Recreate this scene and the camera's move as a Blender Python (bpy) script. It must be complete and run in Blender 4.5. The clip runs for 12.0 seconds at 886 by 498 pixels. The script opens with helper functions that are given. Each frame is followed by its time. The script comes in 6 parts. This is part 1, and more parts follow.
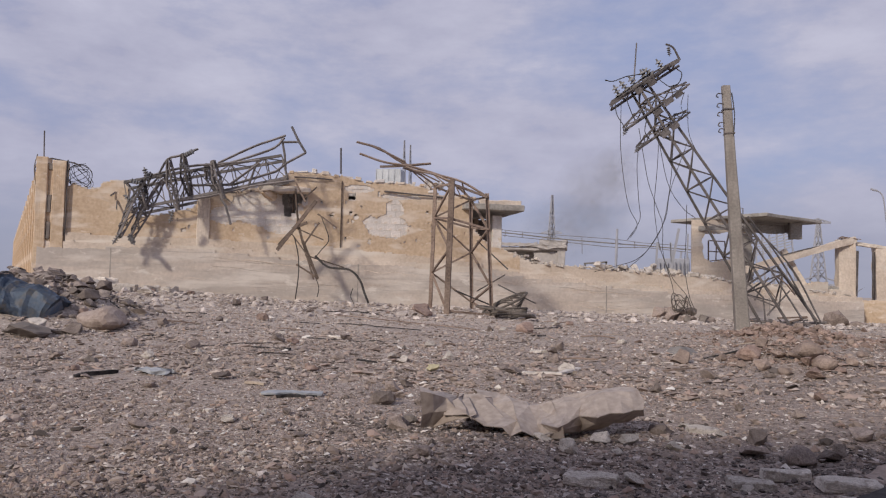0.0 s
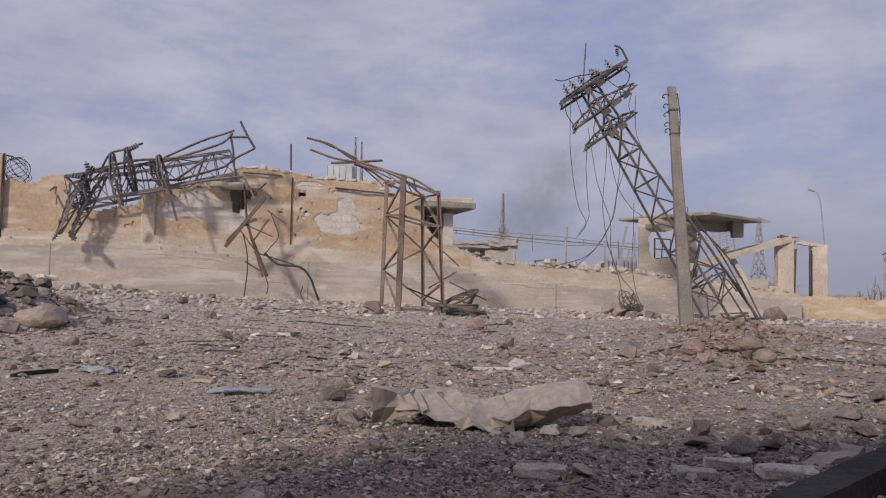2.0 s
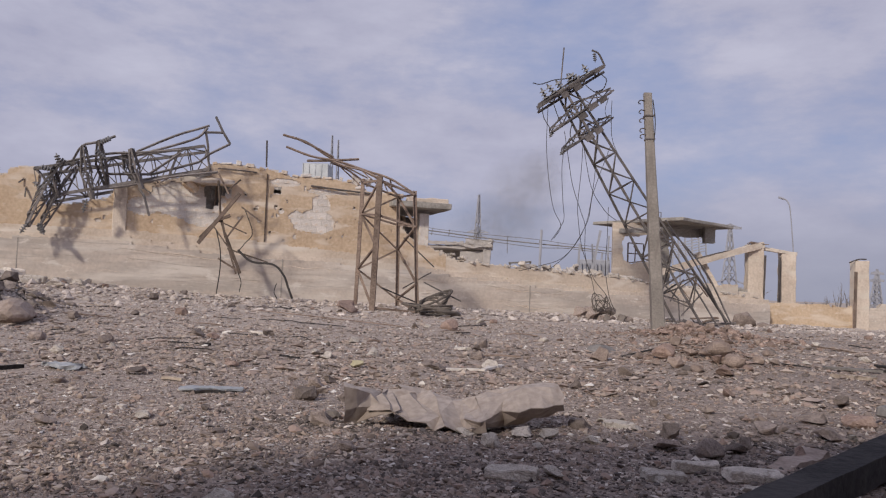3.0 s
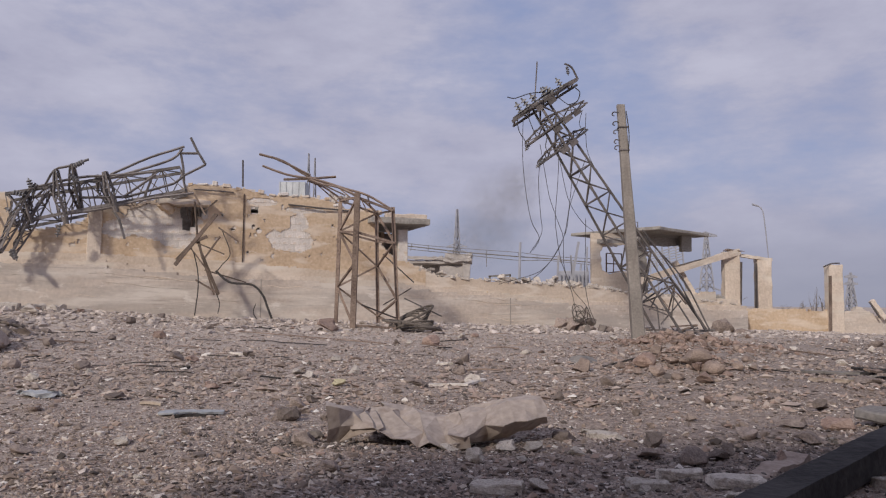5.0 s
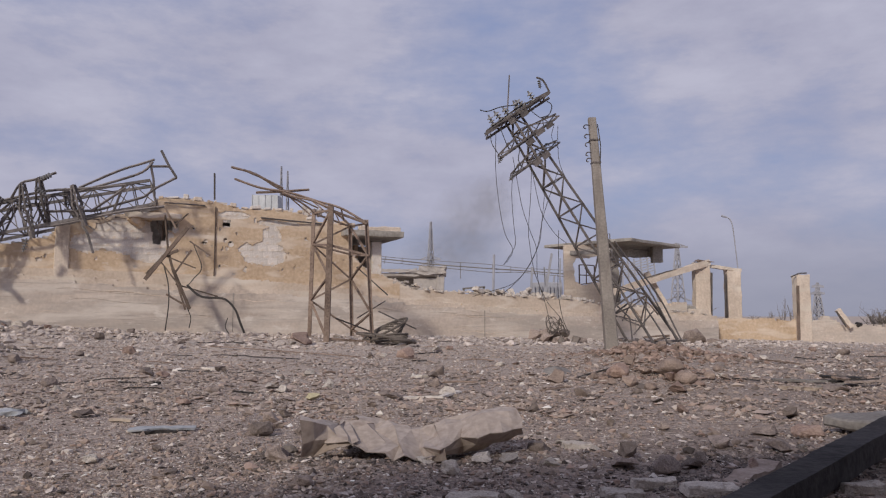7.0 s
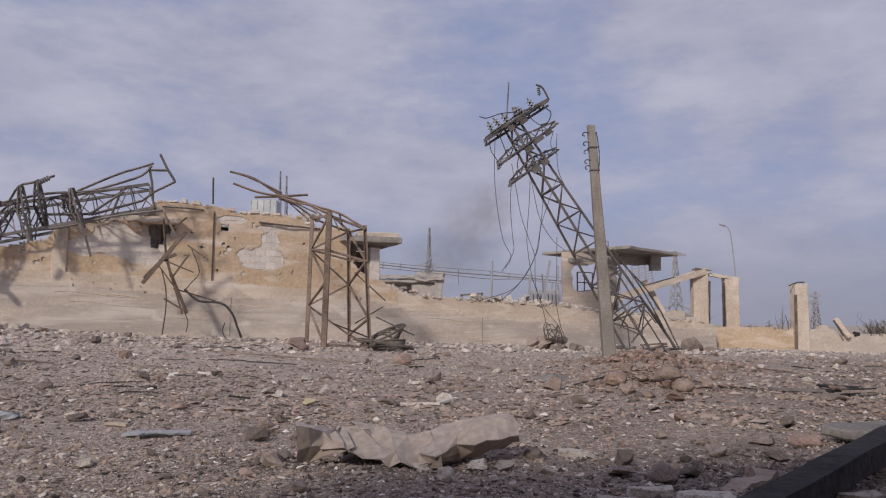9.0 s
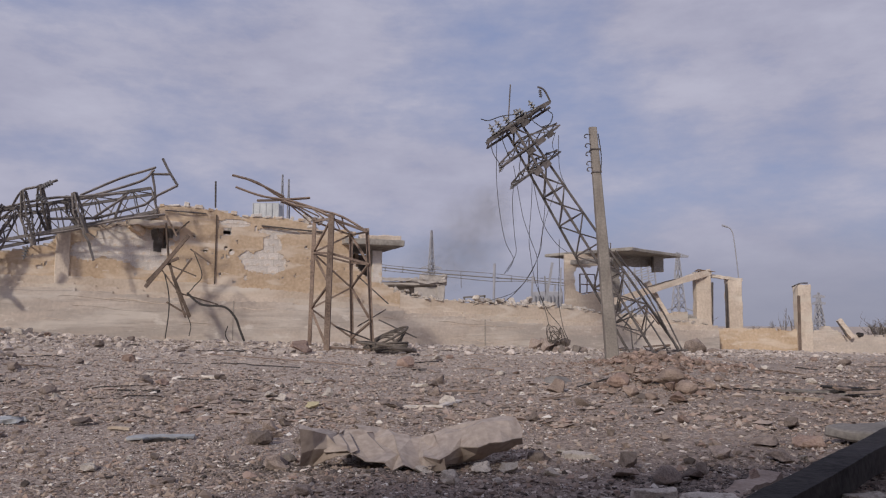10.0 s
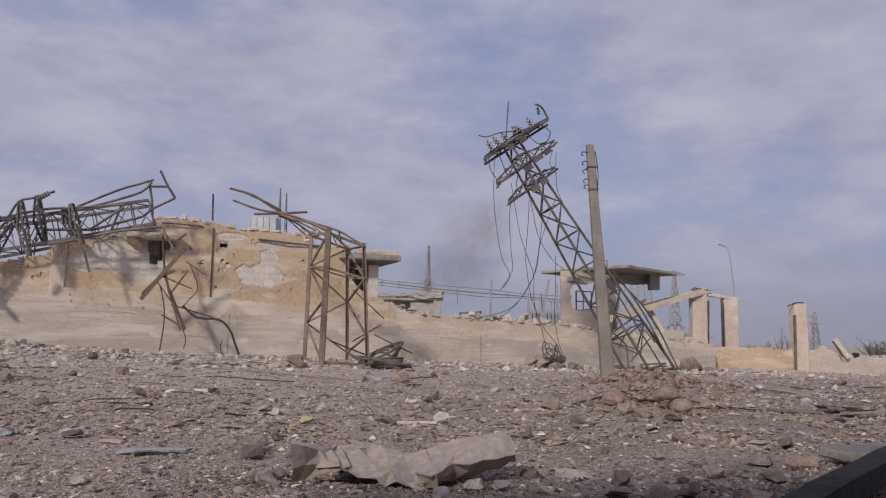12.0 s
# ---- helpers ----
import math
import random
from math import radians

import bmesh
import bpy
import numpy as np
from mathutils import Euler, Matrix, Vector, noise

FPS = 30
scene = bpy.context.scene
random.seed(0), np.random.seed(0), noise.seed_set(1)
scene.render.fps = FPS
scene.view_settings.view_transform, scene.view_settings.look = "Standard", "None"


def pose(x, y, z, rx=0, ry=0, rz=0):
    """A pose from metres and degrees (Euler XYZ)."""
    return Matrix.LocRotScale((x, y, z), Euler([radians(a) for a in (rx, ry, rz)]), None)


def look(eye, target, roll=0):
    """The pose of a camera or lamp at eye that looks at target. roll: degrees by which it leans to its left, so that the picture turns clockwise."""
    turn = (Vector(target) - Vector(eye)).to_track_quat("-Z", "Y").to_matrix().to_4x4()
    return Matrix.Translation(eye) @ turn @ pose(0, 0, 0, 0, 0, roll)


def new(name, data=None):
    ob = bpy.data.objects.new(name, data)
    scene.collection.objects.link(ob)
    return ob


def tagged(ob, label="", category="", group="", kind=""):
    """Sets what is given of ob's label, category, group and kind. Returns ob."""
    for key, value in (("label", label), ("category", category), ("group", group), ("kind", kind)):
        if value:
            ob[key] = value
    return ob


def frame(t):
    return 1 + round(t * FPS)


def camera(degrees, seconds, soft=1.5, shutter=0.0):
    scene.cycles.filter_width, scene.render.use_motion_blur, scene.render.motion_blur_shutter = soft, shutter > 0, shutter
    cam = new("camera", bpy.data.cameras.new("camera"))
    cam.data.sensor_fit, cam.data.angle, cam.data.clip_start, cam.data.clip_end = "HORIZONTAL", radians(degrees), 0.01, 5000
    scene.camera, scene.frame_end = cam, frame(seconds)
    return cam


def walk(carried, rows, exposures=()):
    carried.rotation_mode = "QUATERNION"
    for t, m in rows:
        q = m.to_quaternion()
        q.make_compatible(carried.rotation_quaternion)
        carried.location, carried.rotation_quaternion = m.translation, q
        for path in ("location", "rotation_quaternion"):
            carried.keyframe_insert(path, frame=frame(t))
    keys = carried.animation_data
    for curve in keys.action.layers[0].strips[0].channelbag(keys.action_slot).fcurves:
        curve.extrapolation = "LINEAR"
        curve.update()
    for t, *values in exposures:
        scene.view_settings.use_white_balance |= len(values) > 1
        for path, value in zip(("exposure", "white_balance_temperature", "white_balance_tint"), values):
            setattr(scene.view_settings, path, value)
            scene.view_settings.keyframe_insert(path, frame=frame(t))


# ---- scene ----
from functools import lru_cache

# ---------------------------------------------------------------- camera
cam = camera(62.46, 12.0, soft=1.2)
PATH = [
    (0.0, look((0.001, 0.016, 1.524), (-15.69, 98.63, 6.88), 1.23)),
    (0.5, look((-0.005, 0.011, 1.510), (-13.96, 98.52, 11.59), 1.14)),
    (1.0, look((-0.000, 0.019, 1.493), (-11.89, 98.77, 11.82), 0.99)),
    (1.5, look((-0.003, 0.020, 1.495), (-10.69, 99.20, 8.45), 1.05)),
    (2.0, look((0.000, 0.017, 1.495), (-9.09, 99.47, 6.68), 1.13)),
    (2.5, look((-0.004, 0.011, 1.497), (-7.21, 99.64, 6.20), 1.79)),
    (3.0, look((-0.003, 0.011, 1.499), (-5.70, 99.71, 6.84), 2.09)),
    (5.0, look((-0.000, 0.002, 1.503), (-2.92, 99.68, 8.95), 0.45)),
    (5.5, look((-0.002, 0.002, 1.503), (-1.95, 99.66, 9.57), 0.29)),
    (6.0, look((0.001, 0.004, 1.497), (-0.95, 99.63, 10.14), 0.37)),
    (6.5, look((-0.000, -0.000, 1.500), (-0.00, 99.60, 10.44), -0.00)),
    (7.0, look((-0.005, -0.003, 1.495), (0.65, 99.57, 10.67), -0.05)),
    (9.0, look((0.001, 0.010, 1.494), (0.88, 99.50, 11.52), 0.40)),
    (9.5, look((0.006, 0.007, 1.498), (0.74, 99.49, 11.58), 0.29)),
    (10.0, look((-0.000, 0.006, 1.495), (0.56, 99.47, 11.86), 0.15)),
    (10.5, look((0.001, 0.009, 1.497), (0.34, 99.45, 12.03), 0.33)),
    (11.0, look((0.024, 0.011, 1.509), (0.52, 99.41, 12.47), 0.53)),
    (11.5, look((0.027, 0.001, 1.498), (0.93, 99.29, 13.36), 0.49)),
    (12.0, look((0.021, -0.009, 1.498), (0.97, 99.21, 13.96), 0.78)),
]
walk(cam, PATH, ((0, 0.04), (0.7, -0.05), (1.5, -0.11), (2.2, -0.08), (3, 0.0), (6.5, -0.08), (12, -0.17)))

# ---------------------------------------------------------------- light
SUN_TO = Vector((0.42, 0.85, -0.56)).normalized()
sun_lamp = bpy.data.lights.new("sun", "SUN")
sun_lamp.energy, sun_lamp.angle, sun_lamp.color = 2.5, radians(4.5), (1.0, 0.92, 0.83)
sun = new("sun", sun_lamp)
sun.matrix_world = look((0, 0, 30), Vector((0, 0, 30)) + SUN_TO)

world = bpy.data.worlds.new("cloudy_sky")
scene.world = world
world.use_nodes = True
wn, wl = world.node_tree.nodes, world.node_tree.links
sky = wn.new("ShaderNodeTexSky")
sky.sky_type, sky.sun_disc = "NISHITA", False
sky.sun_elevation, sky.sun_rotation = math.asin(-SUN_TO.z), radians(206)
sky.dust_density, sky.ozone_density = 2.0, 2.0
coord = wn.new("ShaderNodeTexCoord")
stretch = wn.new("ShaderNodeMapping")
stretch.inputs["Scale"].default_value = (1.0, 1.0, 2.6)
wl.new(coord.outputs["Generated"], stretch.inputs["Vector"])


def sky_noise(scale, detail, rough, low, high):
    n = wn.new("ShaderNodeTexNoise")
    n.inputs["Scale"].default_value, n.inputs["Detail"].default_value, n.inputs["Roughness"].default_value = scale, detail, rough
    r = wn.new("ShaderNodeMapRange")
    r.inputs["From Min"].default_value, r.inputs["From Max"].default_value = low, high
    wl.new(stretch.outputs[0], n.inputs["Vector"])
    wl.new(n.outputs["Fac"], r.inputs["Value"])
    return r


cover = sky_noise(3.0, 10, 0.6, 0.25, 0.53)
tone = sky_noise(6.0, 10, 0.6, 0.3, 0.72)
cloud = wn.new("ShaderNodeMix")
cloud.data_type = "RGBA"
cloud.inputs["A"].default_value = (3.66, 3.69, 4.98, 1)
cloud.inputs["B"].default_value = (5.15, 5.15, 6.4, 1)
wl.new(tone.outputs[0], cloud.inputs["Factor"])
clear = wn.new("ShaderNodeMix")
clear.data_type = "RGBA"
clear.inputs["Factor"].default_value = 0.75
clear.inputs["B"].default_value = (2.9, 3.5, 5.9, 1)
wl.new(sky.outputs[0], clear.inputs["A"])
blend = wn.new("ShaderNodeMix")
blend.data_type = "RGBA"
wl.new(cover.outputs[0], blend.inputs["Factor"])
wl.new(clear.outputs["Result"], blend.inputs["A"])
wl.new(cloud.outputs["Result"], blend.inputs["B"])
split = wn.new("ShaderNodeSeparateXYZ")
wl.new(coord.outputs["Generated"], split.inputs[0])
low = wn.new("ShaderNodeMapRange")
low.interpolation_type = "SMOOTHSTEP"
low.inputs["From Min"].default_value, low.inputs["From Max"].default_value = -0.02, 0.17
low.inputs["To Min"].default_value, low.inputs["To Max"].default_value = 0.9, 0.0
wl.new(split.outputs["Z"], low.inputs["Value"])
dust = wn.new("ShaderNodeMix")
dust.data_type = "RGBA"
dust.inputs["B"].default_value = (3.1, 3.2, 4.1, 1)
wl.new(low.outputs[0], dust.inputs["Factor"])
wl.new(blend.outputs["Result"], dust.inputs["A"])
wl.new(dust.outputs["Result"], wn["Background"].inputs["Color"])
wn["Background"].inputs["Strength"].default_value = 0.1


# ---------------------------------------------------------------- materials
def material(name, dark, light, coarse=0.6, fine=9.0, rough=0.9, bump=0.3, metal=0.0, spread=0.0, stain=None, stain_scale=1.0, stain_stretch=(1, 1, 1), stain_range=(0.52, 0.68), island=False, depth=0.02):
    m = bpy.data.materials.new(name)
    m.use_nodes = True
    n, l = m.node_tree.nodes, m.node_tree.links
    b = n["Principled BSDF"]
    b.inputs["Metallic"].default_value = metal
    geo = n.new("ShaderNodeTexCoord")
    big, small = n.new("ShaderNodeTexNoise"), n.new("ShaderNodeTexNoise")
    for node, scale in ((big, coarse), (small, fine)):
        node.inputs["Scale"].default_value, node.inputs["Detail"].default_value = scale, 6
        l.new(geo.outputs["Object"], node.inputs["Vector"])
    both = n.new("ShaderNodeMath")
    both.operation = "ADD"
    l.new(big.outputs["Fac"], both.inputs[0])
    l.new(small.outputs["Fac"], both.inputs[1])
    span = n.new("ShaderNodeMapRange")
    span.inputs["From Min"].default_value, span.inputs["From Max"].default_value = 0.72, 1.28
    l.new(both.outputs[0], span.inputs["Value"])
    mix = n.new("ShaderNodeMix")
    mix.data_type = "RGBA"
    mix.inputs["A"].default_value, mix.inputs["B"].default_value = (*dark, 1), (*light, 1)
    l.new(span.outputs[0], mix.inputs["Factor"])
    out = mix.outputs["Result"]
    if stain:
        way = n.new("ShaderNodeMapping")
        way.inputs["Scale"].default_value = stain_stretch
        l.new(geo.outputs["Object"], way.inputs["Vector"])
        spot = n.new("ShaderNodeTexNoise")
        spot.inputs["Scale"].default_value, spot.inputs["Detail"].default_value = stain_scale, 7
        spot.inputs["Distortion"].default_value = 0.6
        l.new(way.outputs[0], spot.inputs["Vector"])
        cut = n.new("ShaderNodeMapRange")
        cut.inputs["From Min"].default_value, cut.inputs["From Max"].default_value = stain_range
        l.new(spot.outputs["Fac"], cut.inputs["Value"])
        over = n.new("ShaderNodeMix")
        over.data_type = "RGBA"
        over.inputs["B"].default_value = (*stain, 1)
        l.new(cut.outputs[0], over.inputs["Factor"])
        l.new(out, over.inputs["A"])
        out = over.outputs["Result"]
    if spread:
        hsv = n.new("ShaderNodeHueSaturation")
        dice = n.new("ShaderNodeNewGeometry" if island else "ShaderNodeObjectInfo")
        pick = dice.outputs["Random Per Island" if island else "Random"]
        lift = n.new("ShaderNodeMapRange")
        lift.inputs["To Min"].default_value, lift.inputs["To Max"].default_value = 1 - spread, 1 + spread
        l.new(pick, lift.inputs["Value"])
        l.new(lift.outputs[0], hsv.inputs["Value"])
        l.new(out, hsv.inputs["Color"])
        out = hsv.outputs["Color"]
    l.new(out, b.inputs["Base Color"])
    worn = n.new("ShaderNodeMapRange")
    worn.inputs["To Min"].default_value, worn.inputs["To Max"].default_value = max(rough - 0.12, 0.05), min(rough + 0.1, 1)
    l.new(small.outputs["Fac"], worn.inputs["Value"])
    l.new(worn.outputs[0], b.inputs["Roughness"])
    b.inputs["Specular IOR Level"].default_value = 0.25
    relief = n.new("ShaderNodeBump")
    relief.inputs["Strength"].default_value, relief.inputs["Distance"].default_value = bump, depth
    l.new(both.outputs[0], relief.inputs["Height"])
    l.new(relief.outputs[0], b.inputs["Normal"])
    return m


def stone_material():
    """Broken stones in many colours, one colour a stone."""
    m = material("broken_stone", (0.8, 0.8, 0.8), (1, 1, 1), 3, 30, bump=0.4)
    n, l = m.node_tree.nodes, m.node_tree.links
    b = n["Principled BSDF"]
    old = b.inputs["Base Color"].links[0].from_socket
    dice = n.new("ShaderNodeNewGeometry")
    ramp = n.new("ShaderNodeValToRGB")
    e = ramp.color_ramp.elements
    e[0].position, e[0].color = 0.0, (0.075, 0.062, 0.055, 1)
    e[1].position, e[1].color = 1.0, (0.82, 0.77, 0.71, 1)
    for at, c in ((0.2, (0.25, 0.198, 0.168, 1)), (0.55, (0.38, 0.302, 0.25, 1)), (0.68, (0.38, 0.275, 0.225, 1)), (0.84, (0.43, 0.345, 0.298, 1)), (0.96, (0.56, 0.475, 0.41, 1))):
        e.new(at).color = c
    l.new(dice.outputs["Random Per Island"], ramp.inputs[0])
    mul = n.new("ShaderNodeMix")
    mul.data_type, mul.blend_type = "RGBA", "MULTIPLY"
    mul.inputs["Factor"].default_value = 1
    l.new(old, mul.inputs["A"])
    l.new(ramp.outputs[0], mul.inputs["B"])
    l.new(mul.outputs["Result"], b.inputs["Base Color"])
    return m


DIRT = material("dusty_gravel_ground", (0.2, 0.16, 0.138), (0.52, 0.43, 0.372), 0.35, 38, 0.97, 1.0, stain=(0.22, 0.178, 0.156), stain_scale=0.5, stain_range=(0.5, 0.7), depth=0.04)
GRAVEL = stone_material()


def stony_ground():
    """Packed grit between the loose stones: cells of many sizes and colours, pressed into the dust."""
    n, l = DIRT.node_tree.nodes, DIRT.node_tree.links
    b = n["Principled BSDF"]
    out = b.inputs["Base Color"].links[0].from_socket
    geo = n.new("ShaderNodeTexCoord")
    for scale, share in ((9.0, 0.42), (24.0, 0.55)):
        cell = n.new("ShaderNodeTexVoronoi")
        cell.inputs["Scale"].default_value = scale
        l.new(geo.outputs["Object"], cell.inputs["Vector"])
        split = n.new("ShaderNodeSeparateColor")
        l.new(cell.outputs["Color"], split.inputs[0])
        ramp = n.new("ShaderNodeValToRGB")
        e = ramp.color_ramp.elements
        e[0].position, e[0].color = 0.0, (0.12, 0.096, 0.086, 1)
        e[1].position, e[1].color = 1.0, (0.72, 0.64, 0.56, 1)
        e.new(0.4).color = (0.31, 0.245, 0.212, 1)
        e.new(0.8).color = (0.46, 0.372, 0.318, 1)
        l.new(split.outputs[0], ramp.inputs[0])
        mix = n.new("ShaderNodeMix")
        mix.data_type = "RGBA"
        mix.inputs["Factor"].default_value = share
        l.new(out, mix.inputs["A"])
        l.new(ramp.outputs[0], mix.inputs["B"])
        out = mix.outputs["Result"]
    # burnt brown earth towards the pole and the beam, paler dust towards the long wall
    axis, wide = n.new("ShaderNodeSeparateXYZ"), n.new("ShaderNodeTexNoise")
    l.new(geo.outputs["Object"], axis.inputs[0])
    l.new(geo.outputs["Object"], wide.inputs["Vector"])
    wide.inputs["Scale"].default_value, wide.inputs["Detail"].default_value = 0.25, 4
    add = n.new("ShaderNodeMath")
    add.operation = "MULTIPLY_ADD"
    l.new(wide.outputs["Fac"], add.inputs[0])
    add.inputs[1].default_value = 14
    l.new(axis.outputs["X"], add.inputs[2])
    burnt = n.new("ShaderNodeMapRange")
    burnt.inputs["From Min"].default_value, burnt.inputs["From Max"].default_value = 2, 20
    burnt.inputs["To Max"].default_value = 0.62
    l.new(add.outputs[0], burnt.inputs["Value"])
    last = n.new("ShaderNodeMix")
    last.data_type = "RGBA"
    last.inputs["B"].default_value = (0.13, 0.1, 0.085, 1)
    l.new(burnt.outputs[0], last.inputs["Factor"])
    l.new(out, last.inputs["A"])
    l.new(last.outputs["Result"], b.inputs["Base Color"])


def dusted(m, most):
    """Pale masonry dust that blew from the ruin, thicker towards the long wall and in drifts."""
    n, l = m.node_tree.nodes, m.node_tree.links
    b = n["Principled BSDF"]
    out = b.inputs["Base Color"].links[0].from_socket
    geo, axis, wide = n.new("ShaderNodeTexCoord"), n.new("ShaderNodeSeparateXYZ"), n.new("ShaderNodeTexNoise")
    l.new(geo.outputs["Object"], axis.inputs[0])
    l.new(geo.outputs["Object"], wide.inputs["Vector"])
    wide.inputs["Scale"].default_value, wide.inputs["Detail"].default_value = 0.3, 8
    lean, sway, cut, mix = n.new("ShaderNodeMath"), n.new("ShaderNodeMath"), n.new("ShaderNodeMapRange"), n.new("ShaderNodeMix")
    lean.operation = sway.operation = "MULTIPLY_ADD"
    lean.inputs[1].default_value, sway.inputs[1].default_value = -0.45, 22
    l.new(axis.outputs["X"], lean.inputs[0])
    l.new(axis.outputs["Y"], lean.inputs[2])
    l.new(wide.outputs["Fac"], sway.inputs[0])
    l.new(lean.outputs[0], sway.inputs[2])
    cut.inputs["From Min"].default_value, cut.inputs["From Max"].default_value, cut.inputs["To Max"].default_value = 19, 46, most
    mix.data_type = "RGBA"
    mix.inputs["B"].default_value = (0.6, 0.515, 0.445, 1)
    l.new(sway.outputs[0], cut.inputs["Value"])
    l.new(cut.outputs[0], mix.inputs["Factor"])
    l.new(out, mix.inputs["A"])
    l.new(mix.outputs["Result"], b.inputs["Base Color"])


stony_ground()
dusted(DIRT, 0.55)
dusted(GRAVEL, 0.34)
ROCK = material("grey_brown_rock", (0.15, 0.118, 0.103), (0.34, 0.278, 0.24), 2.5, 18, 0.92, 0.6, spread=0.35, depth=0.03)
RED_ROCK = material("reddish_rock", (0.2, 0.135, 0.11), (0.37, 0.275, 0.225), 2.0, 16, 0.92, 0.6, spread=0.25, depth=0.03)
TAN_ROCK = material("tan_rock", (0.26, 0.2, 0.165), (0.42, 0.34, 0.29), 2.0, 16, 0.92, 0.6, depth=0.03)
BLOCKSTONE = material("pale_concrete_block", (0.42, 0.37, 0.325), (0.66, 0.595, 0.525), 2.5, 24, 0.93, 0.8, spread=0.2, stain=(0.3, 0.25, 0.21), stain_scale=6, stain_range=(0.54, 0.72), depth=0.03)
PLASTER = material("ochre_plaster", (0.45, 0.328, 0.22), (0.64, 0.495, 0.35), 0.35, 6, 0.95, 0.45, stain=(0.69, 0.585, 0.475), stain_scale=0.7, stain_stretch=(0.5, 1, 1.8), stain_range=(0.5, 0.66))
LEDGE = material("dusty_plaster_band", (0.5, 0.41, 0.33), (0.7, 0.6, 0.5), 0.5, 7, 0.95, 0.4, stain=(0.62, 0.55, 0.46), stain_scale=0.5, stain_stretch=(0.4, 1, 2.5))
CONCRETE = material("weathered_cast_concrete", (0.47, 0.395, 0.332), (0.63, 0.54, 0.458), 0.4, 6, 0.95, 0.5)
PLINTH = material("dusty_tan_plinth", (0.5, 0.405, 0.315), (0.66, 0.555, 0.45), 0.5, 7, 0.95, 0.5, stain=(0.7, 0.62, 0.53), stain_scale=0.8, stain_stretch=(0.35, 1, 2.2), stain_range=(0.46, 0.62))


def strata(m, layers):
    """Long level bands over a cast wall: damp grey layers, washed-out lime and the dark lines of the boards."""
    n, l = m.node_tree.nodes, m.node_tree.links
    b = n["Principled BSDF"]
    out = b.inputs["Base Color"].links[0].from_socket
    geo = n.new("ShaderNodeTexCoord")
    for size, way, span, share, tint in layers:
        turn, band = n.new("ShaderNodeMapping"), n.new("ShaderNodeTexNoise")
        turn.inputs["Scale"].default_value = way
        band.inputs["Scale"].default_value, band.inputs["Detail"].default_value, band.inputs["Roughness"].default_value = size, 9, 0.62
        band.inputs["Distortion"].default_value = 0.35
        l.new(geo.outputs["Object"], turn.inputs["Vector"])
        l.new(turn.outputs[0], band.inputs["Vector"])
        cut, mix = n.new("ShaderNodeMapRange"), n.new("ShaderNodeMix")
        cut.inputs["From Min"].default_value, cut.inputs["From Max"].default_value = span
        cut.inputs["To Max"].default_value = share
        mix.data_type = "RGBA"
        mix.inputs["B"].default_value = (*tint, 1)
        l.new(band.outputs["Fac"], cut.inputs["Value"])
        l.new(cut.outputs[0], mix.inputs["Factor"])
        l.new(out, mix.inputs["A"])
        out = mix.outputs["Result"]
    l.new(out, b.inputs["Base Color"])


strata(CONCRETE, (
    (1.0, (0.13, 1, 0.8), (0.46, 0.6), 0.62, (0.39, 0.35, 0.315)),
    (1.0, (0.2, 1, 1.3), (0.5, 0.64), 0.8, (0.68, 0.615, 0.54)),
    (1.3, (0.3, 1, 5.0), (0.6, 0.66), 0.4, (0.3, 0.258, 0.228)),
    (2.2, (0.5, 1, 1.2), (0.6, 0.67), 0.7, (0.72, 0.66, 0.59))))
strata(PLASTER, (
    (1.3, (0.5, 1, 1.4), (0.56, 0.68), 0.45, (0.42, 0.33, 0.25)),
    (4.0, (0.6, 1, 1.2), (0.6, 0.68), 0.6, (0.72, 0.64, 0.55))))
GREY = material("grey_concrete", (0.25, 0.23, 0.205), (0.43, 0.395, 0.35), 0.7, 8, 0.94, 0.4, stain=(0.17, 0.15, 0.135), stain_scale=0.8, stain_range=(0.56, 0.72))
PALE = material("pale_block_masonry", (0.56, 0.505, 0.455), (0.76, 0.7, 0.64), 1.4, 12, 0.95, 0.4, spread=0.1, stain=(0.62, 0.5, 0.38), stain_scale=2.2, stain_range=(0.54, 0.68))
MORTAR = material("mortar", (0.54, 0.475, 0.415), (0.72, 0.645, 0.57), 1.0, 12, 0.95, 0.4)
MOUND = material("dusty_tan_boulder", (0.2, 0.15, 0.123), (0.36, 0.28, 0.23), 2.0, 14, 0.93, 0.6, spread=0.22, depth=0.03)
# Room walls take their shade from this dark base colour; scorched lumps share it.
SHADE_SOOT = material("interior_shade_and_soot", (0.13, 0.112, 0.1), (0.25, 0.212, 0.185), 0.8, 6, 0.96, 0.3)
STEEL = material("dark_rusty_steel", (0.075, 0.067, 0.065), (0.22, 0.192, 0.18), 1.2, 16, 0.75, 0.3, metal=0.35, spread=0.25)
RUST = material("brown_rusted_steel", (0.14, 0.1, 0.08), (0.36, 0.275, 0.22), 1.0, 14, 0.85, 0.3, metal=0.2, spread=0.2)
# Lighter copy of the steel: distance haze and dust put into its colour.
HAZE_DUST_STEEL = material("haze_and_dust_grey_steel", (0.105, 0.095, 0.092), (0.28, 0.25, 0.235), 1.2, 16, 0.8, 0.3, metal=0.25, spread=0.25)
WRECK = material("scorched_brown_steel", (0.085, 0.064, 0.052), (0.22, 0.165, 0.132), 1.0, 14, 0.82, 0.3, metal=0.25, spread=0.3)
WIRE = material("black_cable", (0.03, 0.028, 0.027), (0.075, 0.066, 0.06), 2, 15, 0.7, 0.2)
COIL = material("dusty_thick_cable", (0.07, 0.06, 0.053), (0.19, 0.16, 0.135), 2, 15, 0.85, 0.3)
